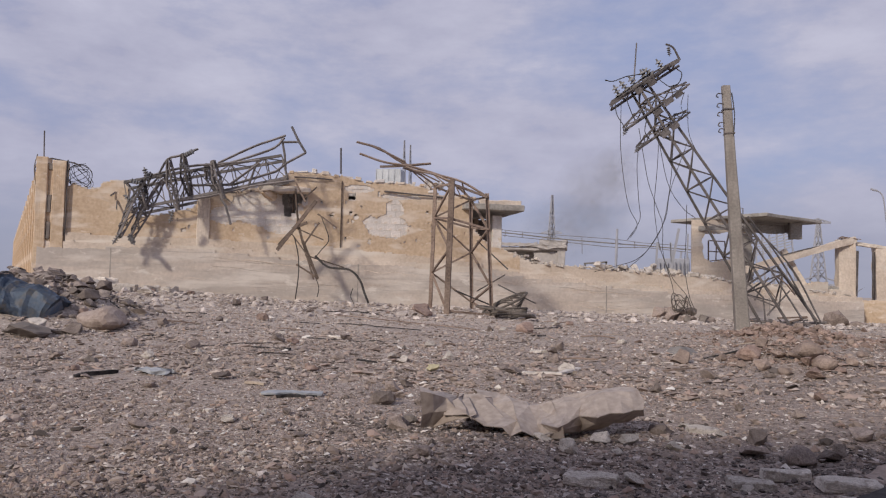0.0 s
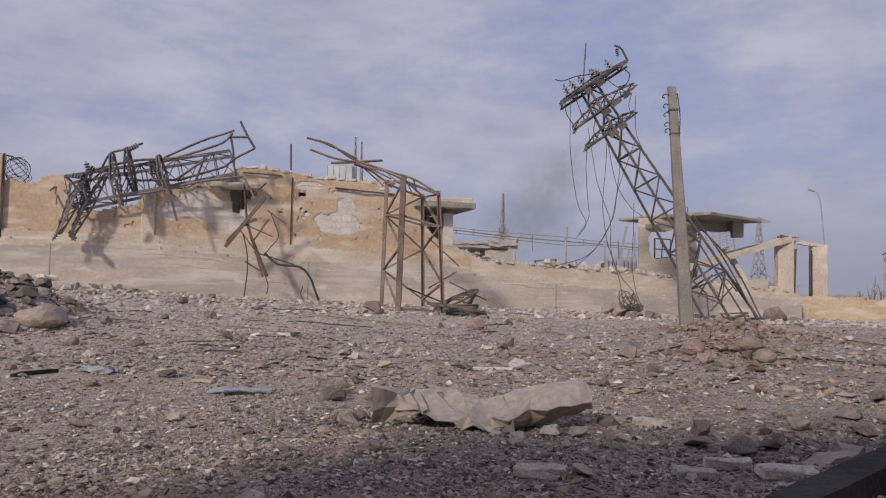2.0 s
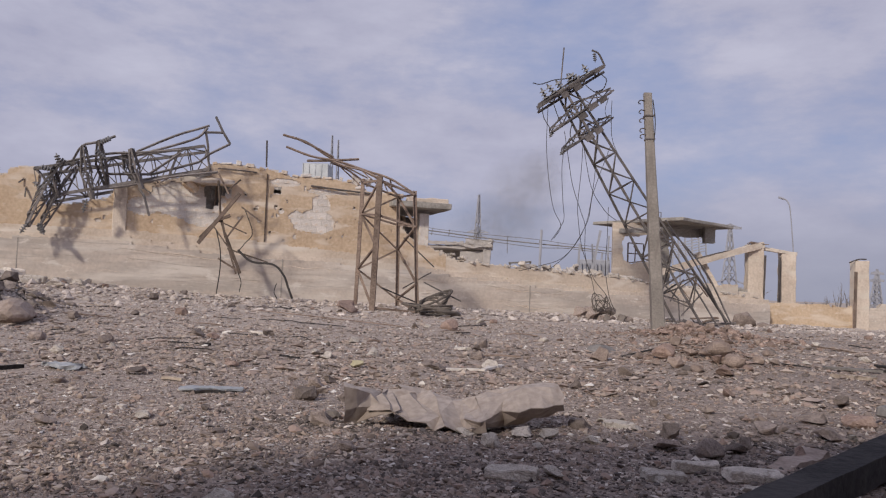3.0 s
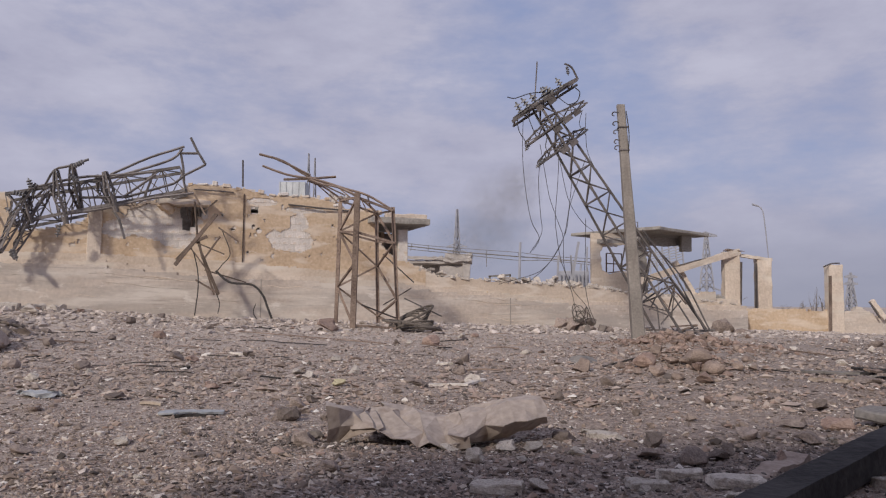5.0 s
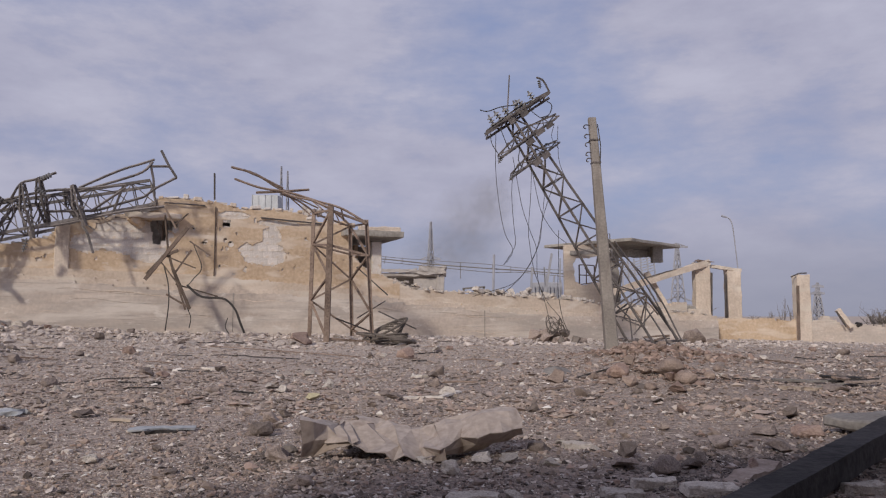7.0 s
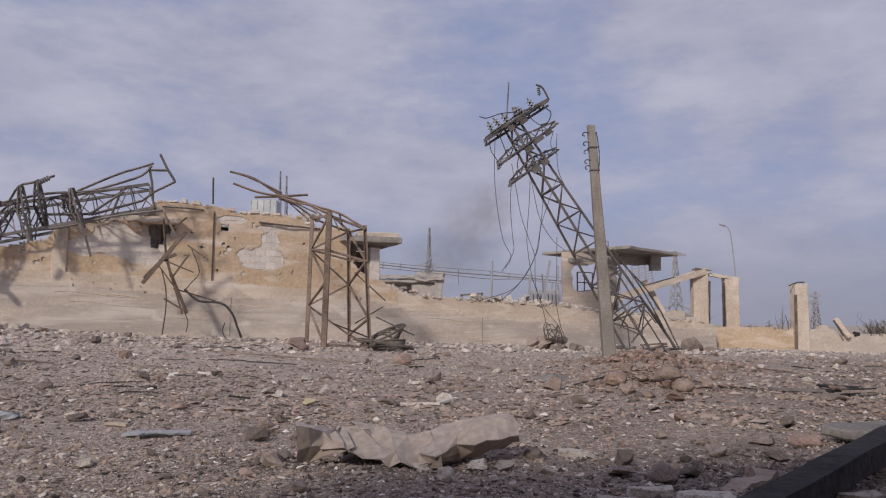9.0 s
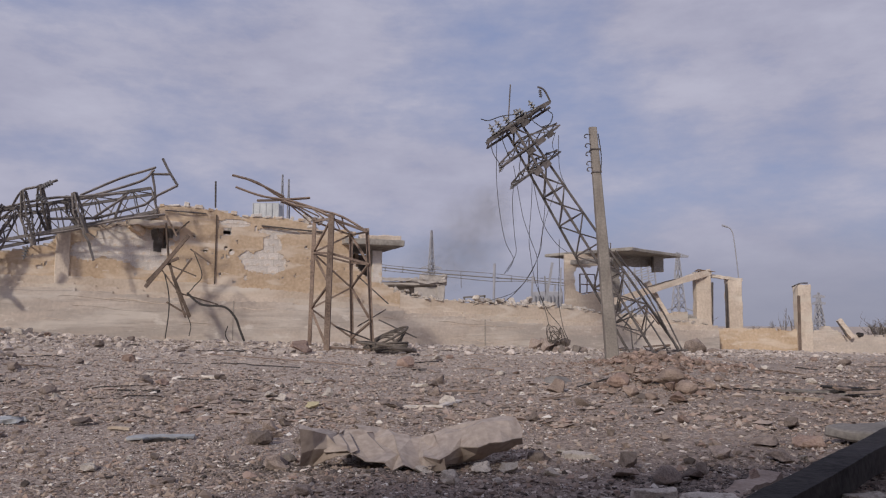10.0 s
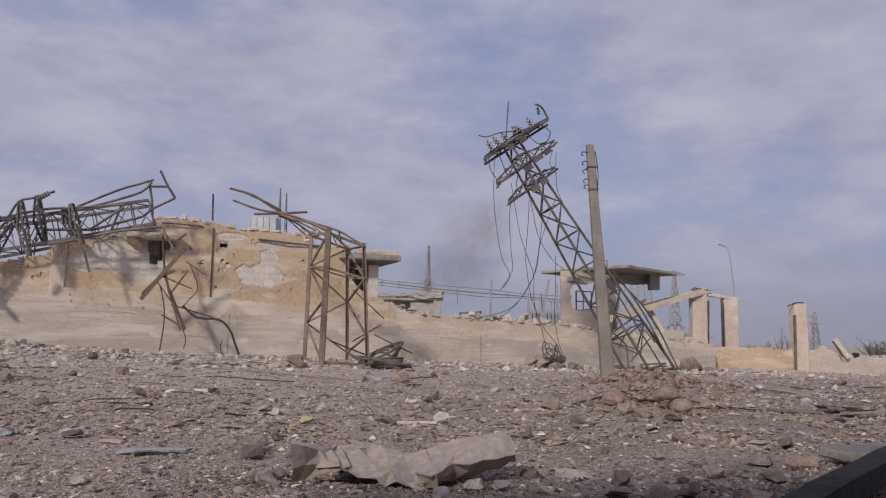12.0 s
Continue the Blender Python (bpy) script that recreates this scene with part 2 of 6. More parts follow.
PORCELAIN = material("dusty_brown_porcelain", (0.1, 0.095, 0.095), (0.34, 0.33, 0.32), 3, 20, 0.4, 0.2)
POLE = material("grey_concrete_pole", (0.21, 0.187, 0.165), (0.34, 0.303, 0.267), 0.9, 14, 0.93, 0.4, stain=(0.2, 0.17, 0.15), stain_scale=1.5, stain_stretch=(2, 2, 0.3))
SHEET = material("dusty_painted_sheet_metal", (0.3, 0.248, 0.212), (0.5, 0.42, 0.362), 1.6, 14, 0.62, 0.25, stain=(0.24, 0.18, 0.14), stain_scale=3.0, stain_range=(0.56, 0.72))
BLUE = material("dented_blue_sheet", (0.085, 0.12, 0.18), (0.17, 0.215, 0.285), 1.2, 12, 0.55, 0.3, metal=0.2, stain=(0.24, 0.225, 0.215), stain_scale=4.5, stain_range=(0.48, 0.7))
CHAR = material("charred_timber", (0.018, 0.016, 0.016), (0.062, 0.055, 0.053), 1.5, 16, 0.85, 0.7)
WOOD = material("splintered_board", (0.28, 0.22, 0.17), (0.5, 0.42, 0.34), 2, 20, 0.9, 0.4, spread=0.2)
SLATE = material("grey_slate_slab", (0.14, 0.128, 0.118), (0.27, 0.248, 0.23), 2, 18, 0.85, 0.4)
BLUE_SLATE = material("blue_grey_slab", (0.26, 0.27, 0.285), (0.42, 0.43, 0.445), 2, 18, 0.8, 0.4)
YELLOW = material("faded_yellow_foam", (0.4, 0.35, 0.22), (0.54, 0.48, 0.32), 4, 25, 0.9, 0.5)
GALV = material("galvanised_tank", (0.36, 0.37, 0.38), (0.52, 0.53, 0.54), 1.5, 14, 0.5, 0.2, metal=0.3)
# Far steel is paler and bluer: the distance haze is put into its colour.
HAZY_FAR_STEEL = material("haze_tinted_far_steel", (0.27, 0.27, 0.295), (0.39, 0.39, 0.42), 0.2, 2, 0.8, 0.1)
FAR_WALL = material("distant_dusty_wall", (0.34, 0.31, 0.285), (0.46, 0.42, 0.385), 0.3, 3, 0.95, 0.2)


# ---------------------------------------------------------------- building helpers
def link(name, me, mat, parent=None, label=""):
    ob = new(name, me)
    if mat and not me.materials:
        me.materials.append(mat)
    if parent:
        ob.parent = parent
    if label:
        ob["label"] = label
    return ob


def part(name, bm, mat, parent=None, label="", smooth=False):
    me = bpy.data.meshes.new(name)
    bm.to_mesh(me)
    bm.free()
    if smooth:
        me.shade_smooth()
    return link(name, me, mat, parent, label)


def thing(name, label, category, m=None, group="", kind=""):
    e = new(name)
    e.empty_display_size = 0.3
    if m is not None:
        e.matrix_world = m
    return tagged(e, label, category, group, kind)


def put_box(bm, x0, x1, y0, y1, z0, z1, bevel=0.0, m=None):
    r = bmesh.ops.create_cube(bm, size=1)
    t = Matrix.Translation(((x0 + x1) / 2, (y0 + y1) / 2, (z0 + z1) / 2)) @ Matrix.Diagonal((x1 - x0, y1 - y0, z1 - z0, 1))
    bmesh.ops.transform(bm, matrix=(m @ t) if m else t, verts=r["verts"])
    if bevel:
        edges = list({e for v in r["verts"] for e in v.link_edges})
        bmesh.ops.bevel(bm, geom=edges, offset=bevel, segments=1, affect="EDGES")
    return bm


def box(x0, x1, y0, y1, z0, z1, bevel=0.02, chip=0.0, seed=0, cuts=0):
    bm = put_box(bmesh.new(), x0, x1, y0, y1, z0, z1, bevel)
    if cuts:
        bmesh.ops.subdivide_edges(bm, edges=bm.edges[:], cuts=cuts, use_grid_fill=True)
    if chip:
        for v in bm.verts:
            v.co += noise.noise_vector(v.co * 2.3 + Vector((seed * 7.1, seed, 0))) * chip
    return bm


def bar(a, b, w=0.07, h=None, angle=True):
    """A steel angle (or flat bar) from a to b."""
    a, b = Vector(a), Vector(b)
    h = h or w
    d = b - a
    m = Matrix.Translation(a) @ d.to_track_quat("Z", "Y").to_matrix().to_4x4()
    bm, n, t = bmesh.new(), d.length, min(w, h) * 0.16
    if angle:
        put_box(bm, -w / 2, w / 2, -h / 2, -h / 2 + t, 0, n, 0, m)
        put_box(bm, -w / 2, -w / 2 + t, -h / 2 + t, h / 2, 0, n, 0, m)
    else:
        put_box(bm, -w / 2, w / 2, -h / 2, h / 2, 0, n, 0, m)
    return bm


def rough_bar(a, b, w, h, wear=0.05):
    """A broken concrete member from a to b, chipped all over."""
    bm = bar(a, b, w, h, False)
    long = [e for e in bm.edges if e.calc_length() > max(w, h) * 1.2]
    bmesh.ops.subdivide_edges(bm, edges=long, cuts=9, use_grid_fill=True)
    bmesh.ops.subdivide_edges(bm, edges=bm.edges[:], cuts=1, use_grid_fill=True)
    for v in bm.verts:
        v.co += noise.noise_vector(v.co * 2.1) * wear + noise.noise_vector(v.co * 6.3) * wear * 0.6
    return bm


def tube(points, r, sides=6, smooth=True, steps=6):
    """A cable or pipe along a smooth line through the points."""
    pts = [Vector(p) for p in points]
    if smooth and len(pts) > 2:
        ext = [pts[0] * 2 - pts[1]] + pts + [pts[-1] * 2 - pts[-2]]
        fine = []
        for i in range(1, len(ext) - 2):
            for k in range(steps):
                u = k / steps
                p0, p1, p2, p3 = ext[i - 1:i + 3]
                fine.append(0.5 * (2 * p1 + (p2 - p0) * u + (2 * p0 - 5 * p1 + 4 * p2 - p3) * u * u + (3 * p1 - p0 - 3 * p2 + p3) * u ** 3))
        pts = fine + [pts[-1]]
    bm, rings = bmesh.new(), []
    for i, p in enumerate(pts):
        d = (pts[min(i + 1, len(pts) - 1)] - pts[max(i - 1, 0)]).normalized()
        q = d.to_track_quat("Z", "Y")
        rr = r[min(i * len(r) // len(pts), len(r) - 1)] if isinstance(r, (list, tuple)) else r
        rings.append([bm.verts.new(p + q @ Vector((rr * math.cos(k * math.tau / sides), rr * math.sin(k * math.tau / sides), 0))) for k in range(sides)])
    for a, b in zip(rings, rings[1:]):
        for k in range(sides):
            bm.faces.new((a[k], a[(k + 1) % sides], b[(k + 1) % sides], b[k]))
    bm.faces.new(rings[0][::-1])
    bm.faces.new(rings[-1])
    return bm


rng = np.random.RandomState(5)
TABLE = rng.rand(128, 128)


def grain(s, z, size, seed=0):
    """Smooth random values 0 to 1 over a plane."""
    u, v = np.asarray(s) / size + 17.3 * seed + 500, np.asarray(z) / size + 9.7 * seed + 500
    i, j = np.floor(u).astype(int), np.floor(v).astype(int)
    a, b = u - i, v - j
    a, b = a * a * (3 - 2 * a), b * b * (3 - 2 * b)
    g = lambda p, q: TABLE[p % 128, q % 128]
    return (g(i, j) * (1 - a) + g(i + 1, j) * a) * (1 - b) + (g(i, j + 1) * (1 - a) + g(i + 1, j + 1) * a) * b


def ragged(s, z, size=0.8, seed=0):
    return (grain(s, z, size, seed) * 0.55 + grain(s, z, size / 3, seed + 1) * 0.3 + grain(s, z, size / 8, seed + 2) * 0.15) - 0.5


def broken_wall(s0, s1, z0, z1, cell, d0, d1, mask, wave=0.012, seed=1):
    """A wall panel in the plane of x and z, from depth d0 to d1, solid where mask(x, z) holds, with worn, uneven broken edges."""
    ns, nz = max(1, round((s1 - s0) / cell)), max(1, round((z1 - z0) / cell))
    S, Z = np.meshgrid(np.linspace(s0, s1, ns + 1), np.linspace(z0, z1, nz + 1), indexing="ij")
    cs, cz = (S[:-1, :-1] + S[1:, 1:]) / 2, (Z[:-1, :-1] + Z[1:, 1:]) / 2
    solid = np.asarray(mask(cs, cz), bool)
    r = np.random.RandomState(seed)
    js, jz = (r.rand(*S.shape) - 0.5) * cell * 0.55, (r.rand(*S.shape) - 0.5) * cell * 0.55
    js[[0, -1]], jz[:, [0, -1]] = 0, 0
    S, Z = S + js, Z + jz
    front = d0 + ragged(S, Z, 1.6, seed) * wave * 2
    count = (ns + 1) * (nz + 1)
    verts = np.concatenate([np.stack([S, front, Z], -1).reshape(-1, 3), np.stack([S, np.full_like(S, d1), Z], -1).reshape(-1, 3)])
    at = np.arange(count).reshape(ns + 1, nz + 1)
    pad = np.zeros((ns + 2, nz + 2), bool)
    pad[1:-1, 1:-1] = solid
    faces = []
    for i, k in zip(*np.nonzero(solid)):
        a, b, c, d = at[i, k], at[i + 1, k], at[i + 1, k + 1], at[i, k + 1]
        faces.append((a, b, c, d))
        faces.append((a + count, d + count, c + count, b + count))
        if not pad[i + 1, k]:
            faces.append((a, a + count, b + count, b))
        if not pad[i + 1, k + 2]:
            faces.append((d, c, c + count, d + count))
        if not pad[i, k + 1]:
            faces.append((a, d, d + count, a + count))
        if not pad[i + 2, k + 1]:
            faces.append((b, b + count, c + count, c))
    used = np.unique(np.array(faces))
    back = np.full(2 * count, -1)
    back[used] = np.arange(len(used))
    me = bpy.data.meshes.new("panel")
    me.from_pydata(verts[used].tolist(), [], back[np.array(faces)].tolist())
    return me


def profile(points):
    """A height for every place along a wall, straight from point to point."""
    xs, zs = zip(*points)
    return lambda s: np.interp(s, xs, zs)


@lru_cache(None)
def rock_mesh(kind, seed, flat):
    """One broken stone about 1 m across."""
    bm = bmesh.new()
    if kind == "block":
        put_box(bm, -0.5, 0.5, -0.26, 0.26, -0.13, 0.13, 0.03)
        bmesh.ops.subdivide_edges(bm, edges=bm.edges[:], cuts=2, use_grid_fill=True)
        amp = 0.09
    elif kind == "round":
        bmesh.ops.create_icosphere(bm, subdivisions=3, radius=0.48)
        r = np.random.RandomState(90 + seed)
        for k in range(7):
            # flatten worn facets
            d = Vector(r.randn(3)).normalized()
            cap = 0.32 + 0.1 * r.rand()
            for v in bm.verts:
                over = v.co.dot(d) - cap
                if over > 0:
                    v.co -= d * over * 0.85
        amp = 0.09
    else:
        r = np.random.RandomState(40 + seed)
        for k in range(13):
            p = r.randn(3)
            p *= 0.5 * (0.78 + 0.3 * r.rand()) / np.linalg.norm(p)
            bm.verts.new(p)
        hull = bmesh.ops.convex_hull(bm, input=bm.verts[:])
        bmesh.ops.delete(bm, geom=list({g for g in hull["geom_interior"] if isinstance(g, bmesh.types.BMVert)}), context="VERTS")
        bmesh.ops.bevel(bm, geom=bm.edges[:], offset=0.02, segments=1, affect="EDGES", clamp_overlap=True)
        bmesh.ops.triangulate(bm, faces=bm.faces[:])
        for v in bm.verts:
            if v.co.length > 0.54:
                v.co *= 0.54 / v.co.length
        bmesh.ops.subdivide_edges(bm, edges=[e for e in bm.edges if e.calc_length() > 0.22], cuts=1)
        bmesh.ops.triangulate(bm, faces=bm.faces[:])
        amp = 0.11
    off = Vector((seed * 3.7, seed * 1.3, seed * 5.1))
    for v in bm.verts:
        v.co += noise.noise_vector(v.co * 1.9 + off) * amp + noise.noise_vector(v.co * 5 + off) * amp * 0.4
    upper = [v.co.xy.length for v in bm.verts if v.co.z > 0.1]
    lower = [v.co.xy.length for v in bm.verts if v.co.z < -0.1]
    if kind != "block" and sum(upper) * len(lower) > sum(lower) * len(upper):
        bmesh.ops.rotate(bm, verts=bm.verts[:], matrix=Matrix.Rotation(math.pi, 3, "X"))
    for v in bm.verts:
        if kind != "block" and v.co.z < 0:
            v.co = Vector((v.co.x * 1.06, v.co.y * 1.06, v.co.z * 0.9))
        v.co.z *= flat
    me = bpy.data.meshes.new("rock")
    bm.to_mesh(me)
    bm.free()
    return me


def rise(x, y):
    """The height of the ground."""
    x, y = np.asarray(x, float), np.asarray(y, float)
    xc = np.clip(x, -30, 30)
    a = 0.22 - 0.025 * xc + np.maximum(0, -14 - xc) * 0.045
    u = np.clip((y - 12) / (44.8 + 0.42 * xc - 12), 0, 1)
    h = a * u * u * (3 - 2 * u)
    h = h + 0.5 * np.exp(-(((x - 7.2) / 1.9) ** 2 + ((y - 25.0) / 2.4) ** 2))
    h = h + 1.25 * np.exp(-(((x + 15.6) / 2.6) ** 2 + ((y - 20.5) / 2.6) ** 2))
    h = h + 0.95 * np.exp(-(((x + 18.3) / 2.0) ** 2 + ((y - 21.8) / 2.2) ** 2))
    h = h + 0.5 * np.exp(-(((x - 4.95) / 1.0) ** 2 + ((y - 16.8) / 1.3) ** 2))
    near = np.clip(1.4 - np.hypot(x, y - 20) / 60, 0, 1)
    return h + near * ((grain(x, y, 3.1, 3) - 0.5) * 0.12 + (grain(x, y, 0.9, 4) - 0.5) * 0.1 + (grain(x, y, 0.36, 5) - 0.5) * 0.06)


def floor_at(x, y):
    return float(rise(x, y))


# ---------------------------------------------------------------- ground
def ground_sheet():
    ys = np.concatenate([-np.geomspace(1200, 12, 14), np.arange(-10, 4, 0.5), np.arange(4, 16, 0.13), np.arange(16, 34, 0.25), np.arange(34, 62, 0.5), np.geomspace(63, 3000, 22)])
    xs = np.concatenate([-np.geomspace(2500, 34, 16), np.arange(-32, -9, 0.4), np.arange(-9, 9, 0.15), np.arange(9, 32, 0.4), np.geomspace(34, 2500, 16)])
    X, Y = np.meshgrid(xs, ys, indexing="ij")
    Z = rise(X, Y)
    at = np.arange(X.size).reshape(X.shape)
    quads = np.stack([at[:-1, :-1], at[1:, :-1], at[1:, 1:], at[:-1, 1:]], -1).reshape(-1, 4)
    me = bpy.data.meshes.new("ground")
    me.from_pydata(np.stack([X, Y, Z], -1).reshape(-1, 3).tolist(), [], quads.tolist())
    me.shade_smooth()
    return tagged(link("ground", me, DIRT), "bare brown dusty ground strewn with rubble", "ground", kind="structure")


ground_sheet()


def fan(count, near, far, power, seed):
    """Random places over the open ground, denser close by and in drifts."""
    r = np.random.RandomState(seed)
    u = r.rand(count * 3)
    y = (near ** (1 - power) + u * (far ** (1 - power) - near ** (1 - power))) ** (1 / (1 - power))
    x = (r.rand(count * 3) * 2 - 1) * (0.82 * y + 1.5)
    keep = (y < 44.3 + 0.42 * x) | (x > 20.5)
    clump = grain(x, y, 1.3, 8) * 0.6 + grain(x, y, 4.0, 9) * 0.4
    keep &= r.rand(count * 3) < np.clip(clump * 1.9 - 0.1, 0.25, 1)
    return x[keep][:count], y[keep][:count]


def drift(count, cx, cy, rx, ry, seed):
    """Random places heaped round one spot."""
    r = np.random.RandomState(seed)
    return cx + r.randn(count) * rx, cy + r.randn(count) * ry


def wall_foot(count, reach, seed):
    """Random places along the foot of the long wall."""
    r = np.random.RandomState(seed)
    x = -27 + 47 * r.rand(count)
    d = 0.45 + reach * r.rand(count) ** 2.2
    return x + d * 0.39, 44.8 + 0.42 * x - d * 0.92


def scattered(name, label, places, seed, small, large, mat, bias=3.2, flat=0.62, grow=True, shard=False):
    """Countless loose stones in one mesh."""
    r = np.random.RandomState(seed)
    shapes = []
    for k in range(9):
        bm = bmesh.new()
        if shard:
            bmesh.ops.create_uvsphere(bm, u_segments=4, v_segments=2, radius=0.56)
            bmesh.ops.triangulate(bm, faces=bm.faces[:])
        else:
            bmesh.ops.create_icosphere(bm, subdivisions=1, radius=0.5)
        for v in bm.verts:
            v.co *= 0.5 + 0.8 * r.rand()
            v.co += Vector(r.rand(3) - 0.5) * (0.25 if shard else 0.08)
            v.co.z *= flat
        shapes.append((np.array([v.co[:] for v in bm.verts]), np.array([[v.index for v in f.verts] for f in bm.faces])))
        bm.free()
    x, y = places
    n = len(x)
    size = small * (large / small) ** (r.rand(n) ** bias)
    if grow:
        size *= np.clip(y / 16, 0.7, 1.2)
    z = rise(x, y)
    turn = r.rand(n) * math.tau
    verts, faces, base = [], [], 0
    for k in range(9):
        sel = np.nonzero(np.arange(n) % 9 == k)[0]
        sv, sf = shapes[k]
        stretch = np.stack([0.6 + 0.9 * r.rand(len(sel)), 0.6 + 0.7 * r.rand(len(sel)), 0.5 + 0.8 * r.rand(len(sel))], -1)
        p = sv[None] * stretch[:, None] * size[sel][:, None, None]
        c, q = np.cos(turn[sel])[:, None], np.sin(turn[sel])[:, None]
        tilt = ((r.rand(len(sel)) - 0.5) * 1.2)[:, None]
        px, py, pz = p[..., 0], p[..., 1], p[..., 2] + p[..., 0] * tilt * 0.6
        w = np.stack([px * c - py * q + x[sel][:, None], px * q + py * c + y[sel][:, None], pz + (z[sel] + size[sel] * 0.13)[:, None]], -1)
        verts.append(w.reshape(-1, 3))
        faces.append((sf[None] + (np.arange(len(sel)) * len(sv))[:, None, None] + base).reshape(-1, 3))
        base += len(sel) * len(sv)
    V, Fc = np.concatenate(verts).astype(np.float32), np.concatenate(faces).astype(np.int32)
    me = bpy.data.meshes.new(name)
    me.vertices.add(len(V))
    me.vertices.foreach_set("co", V.ravel())
    me.loops.add(Fc.size)
    me.loops.foreach_set("vertex_index", Fc.ravel())
    me.polygons.add(len(Fc))
    me.polygons.foreach_set("loop_start", np.arange(0, Fc.size, 3, dtype=np.int32))
    me.update(calc_edges=True)
    me.validate()
    me.shade_flat()
    return tagged(link(name, me, mat), label, "rubble", kind="stuff")


DARK_GRIT = material("dark_grit", (0.08, 0.068, 0.063), (0.26, 0.215, 0.19), 3, 25, 0.9, 0.4, spread=0.5, island=True)
FLAKE = material("white_plaster_flakes", (0.62, 0.565, 0.51), (0.84, 0.8, 0.75), 4, 30, 0.9, 0.3, spread=0.15, island=True)
CHIPS = material("pale_masonry_chips", (0.34, 0.282, 0.25), (0.62, 0.55, 0.495), 4, 30, 0.9, 0.3, spread=0.3, island=True)
MOUND_GRAVEL = material("grey_brown_rubble", (0.12, 0.1, 0.088), (0.33, 0.275, 0.24), 4, 30, 0.92, 0.3, spread=0.45, island=True)
RED_GRAVEL = material("reddish_gravel", (0.17, 0.118, 0.095), (0.36, 0.265, 0.215), 4, 30, 0.92, 0.3, spread=0.4, island=True)
scattered("gravel", "small broken stones and gravel scattered over the ground", fan(70000, 4.3, 46, 1.35, 11), 11, 0.022, 0.12, GRAVEL, shard=True)
scattered("grit", "fine stony grit covering the near ground", fan(110000, 4.2, 34, 1.4, 13), 13, 0.014, 0.055, GRAVEL, shard=True)
scattered("stone_rubble", "fist-sized broken stones scattered over the ground", fan(3400, 6, 50, 0.9, 12), 12, 0.04, 0.24, GRAVEL, 4.0)
scattered("masonry_chips", "pale flat masonry chips scattered over the ground", fan(9000, 5.5, 46, 0.9, 14), 14, 0.024, 0.12, CHIPS, 2.6, 0.4, shard=True)
scattered("stone_rubble", "broken stones thick on the near ground", fan(3000, 4.8, 15, 1.3, 22), 22, 0.025, 0.11, GRAVEL, 2.4, 0.7, False)
scattered("masonry_chips", "pale chips thick on the near ground", fan(2200, 4.8, 16, 1.2, 24), 24, 0.02, 0.085, CHIPS, 2.2, 0.5, False, True)
scattered("rubble_litter", "flat broken shards littering the open ground", fan(30000, 11, 46, 0.75, 29), 29, 0.04, 0.19, GRAVEL, 2.4, 0.5, False, True)
scattered("masonry_flecks", "white flakes of plaster strewn over the ground", fan(5200, 6.5, 46, 0.85, 27), 27, 0.022, 0.1, FLAKE, 2.6, 0.35, shard=True)
scattered("char_flecks", "dark burnt fragments strewn over the ground", fan(5200, 6.0, 46, 0.85, 28), 28, 0.025, 0.13, DARK_GRIT, 2.8, 0.4, shard=True)
scattered("wall_debris", "pale broken masonry strewn along the wall's foot", wall_foot(11000, 11, 15), 15, 0.05, 0.45, CHIPS, 3.0, 0.6, False)
scattered("mound_rubble", "brown rubble heaped round the crushed drum", drift(5200, -16.9, 20.8, 1.7, 1.8, 16), 16, 0.05, 0.5, MOUND_GRAVEL, 3.4, 0.6, False)
scattered("pole_rubble", "brown rubble heaped round the pole's foot", drift(2200, 7.4, 24.8, 1.35, 1.3, 17), 17, 0.05, 0.3, RED_GRAVEL, 2.6, 0.7, False)

scattered("heap_rubble", "tan rubble between the boulders of a small heap", drift(1500, 4.95, 16.7, 0.75, 0.85, 19), 19, 0.03, 0.16, RED_GRAVEL, 2.8, 0.7, False)
scattered("gate_debris", "pale broken masonry strewn round the gate", drift(1500, 26, 53.0, 6, 0.7, 18), 18, 0.08, 0.45, CHIPS, 2.8, 0.6, False)
# Five patches of darker grit over the near ground.
for k, spot in enumerate(((2600, 0.2, 6.0, 1.7, 0.42), (2600, 3.9, 7.8, 0.8, 0.5), (900, -1.7, 7.9, 0.45, 0.25), (1100, 2.6, 6.9, 0.7, 0.3), (700, -0.5, 7.7, 0.7, 0.12))):
    scattered("cinders", "patch of dark stones and grit on the ground", drift(*spot, 50 + k), 50 + k, 0.016, 0.07, DARK_GRIT, 2.6, 0.6, False)

for _k in range(3):
    rock_mesh("block", _k, 1.0).materials.append(BLOCKSTONE)

# ---------------------------------------------------------------- terrace wall and ruined building
# the wall's own frame: x along it, y into the place behind it
FACE = pose(0, 44.8, 0, 0, 0, 22.78)
ledge = profile([(-28.66, 3.35), (-20.25, 3.40), (-15.71, 2.99), (-9.76, 2.83), (-4.12, 2.50), (7.41, 1.65), (21.84, 1.30)])
LEFT, RIGHT = -28.6, 21.85


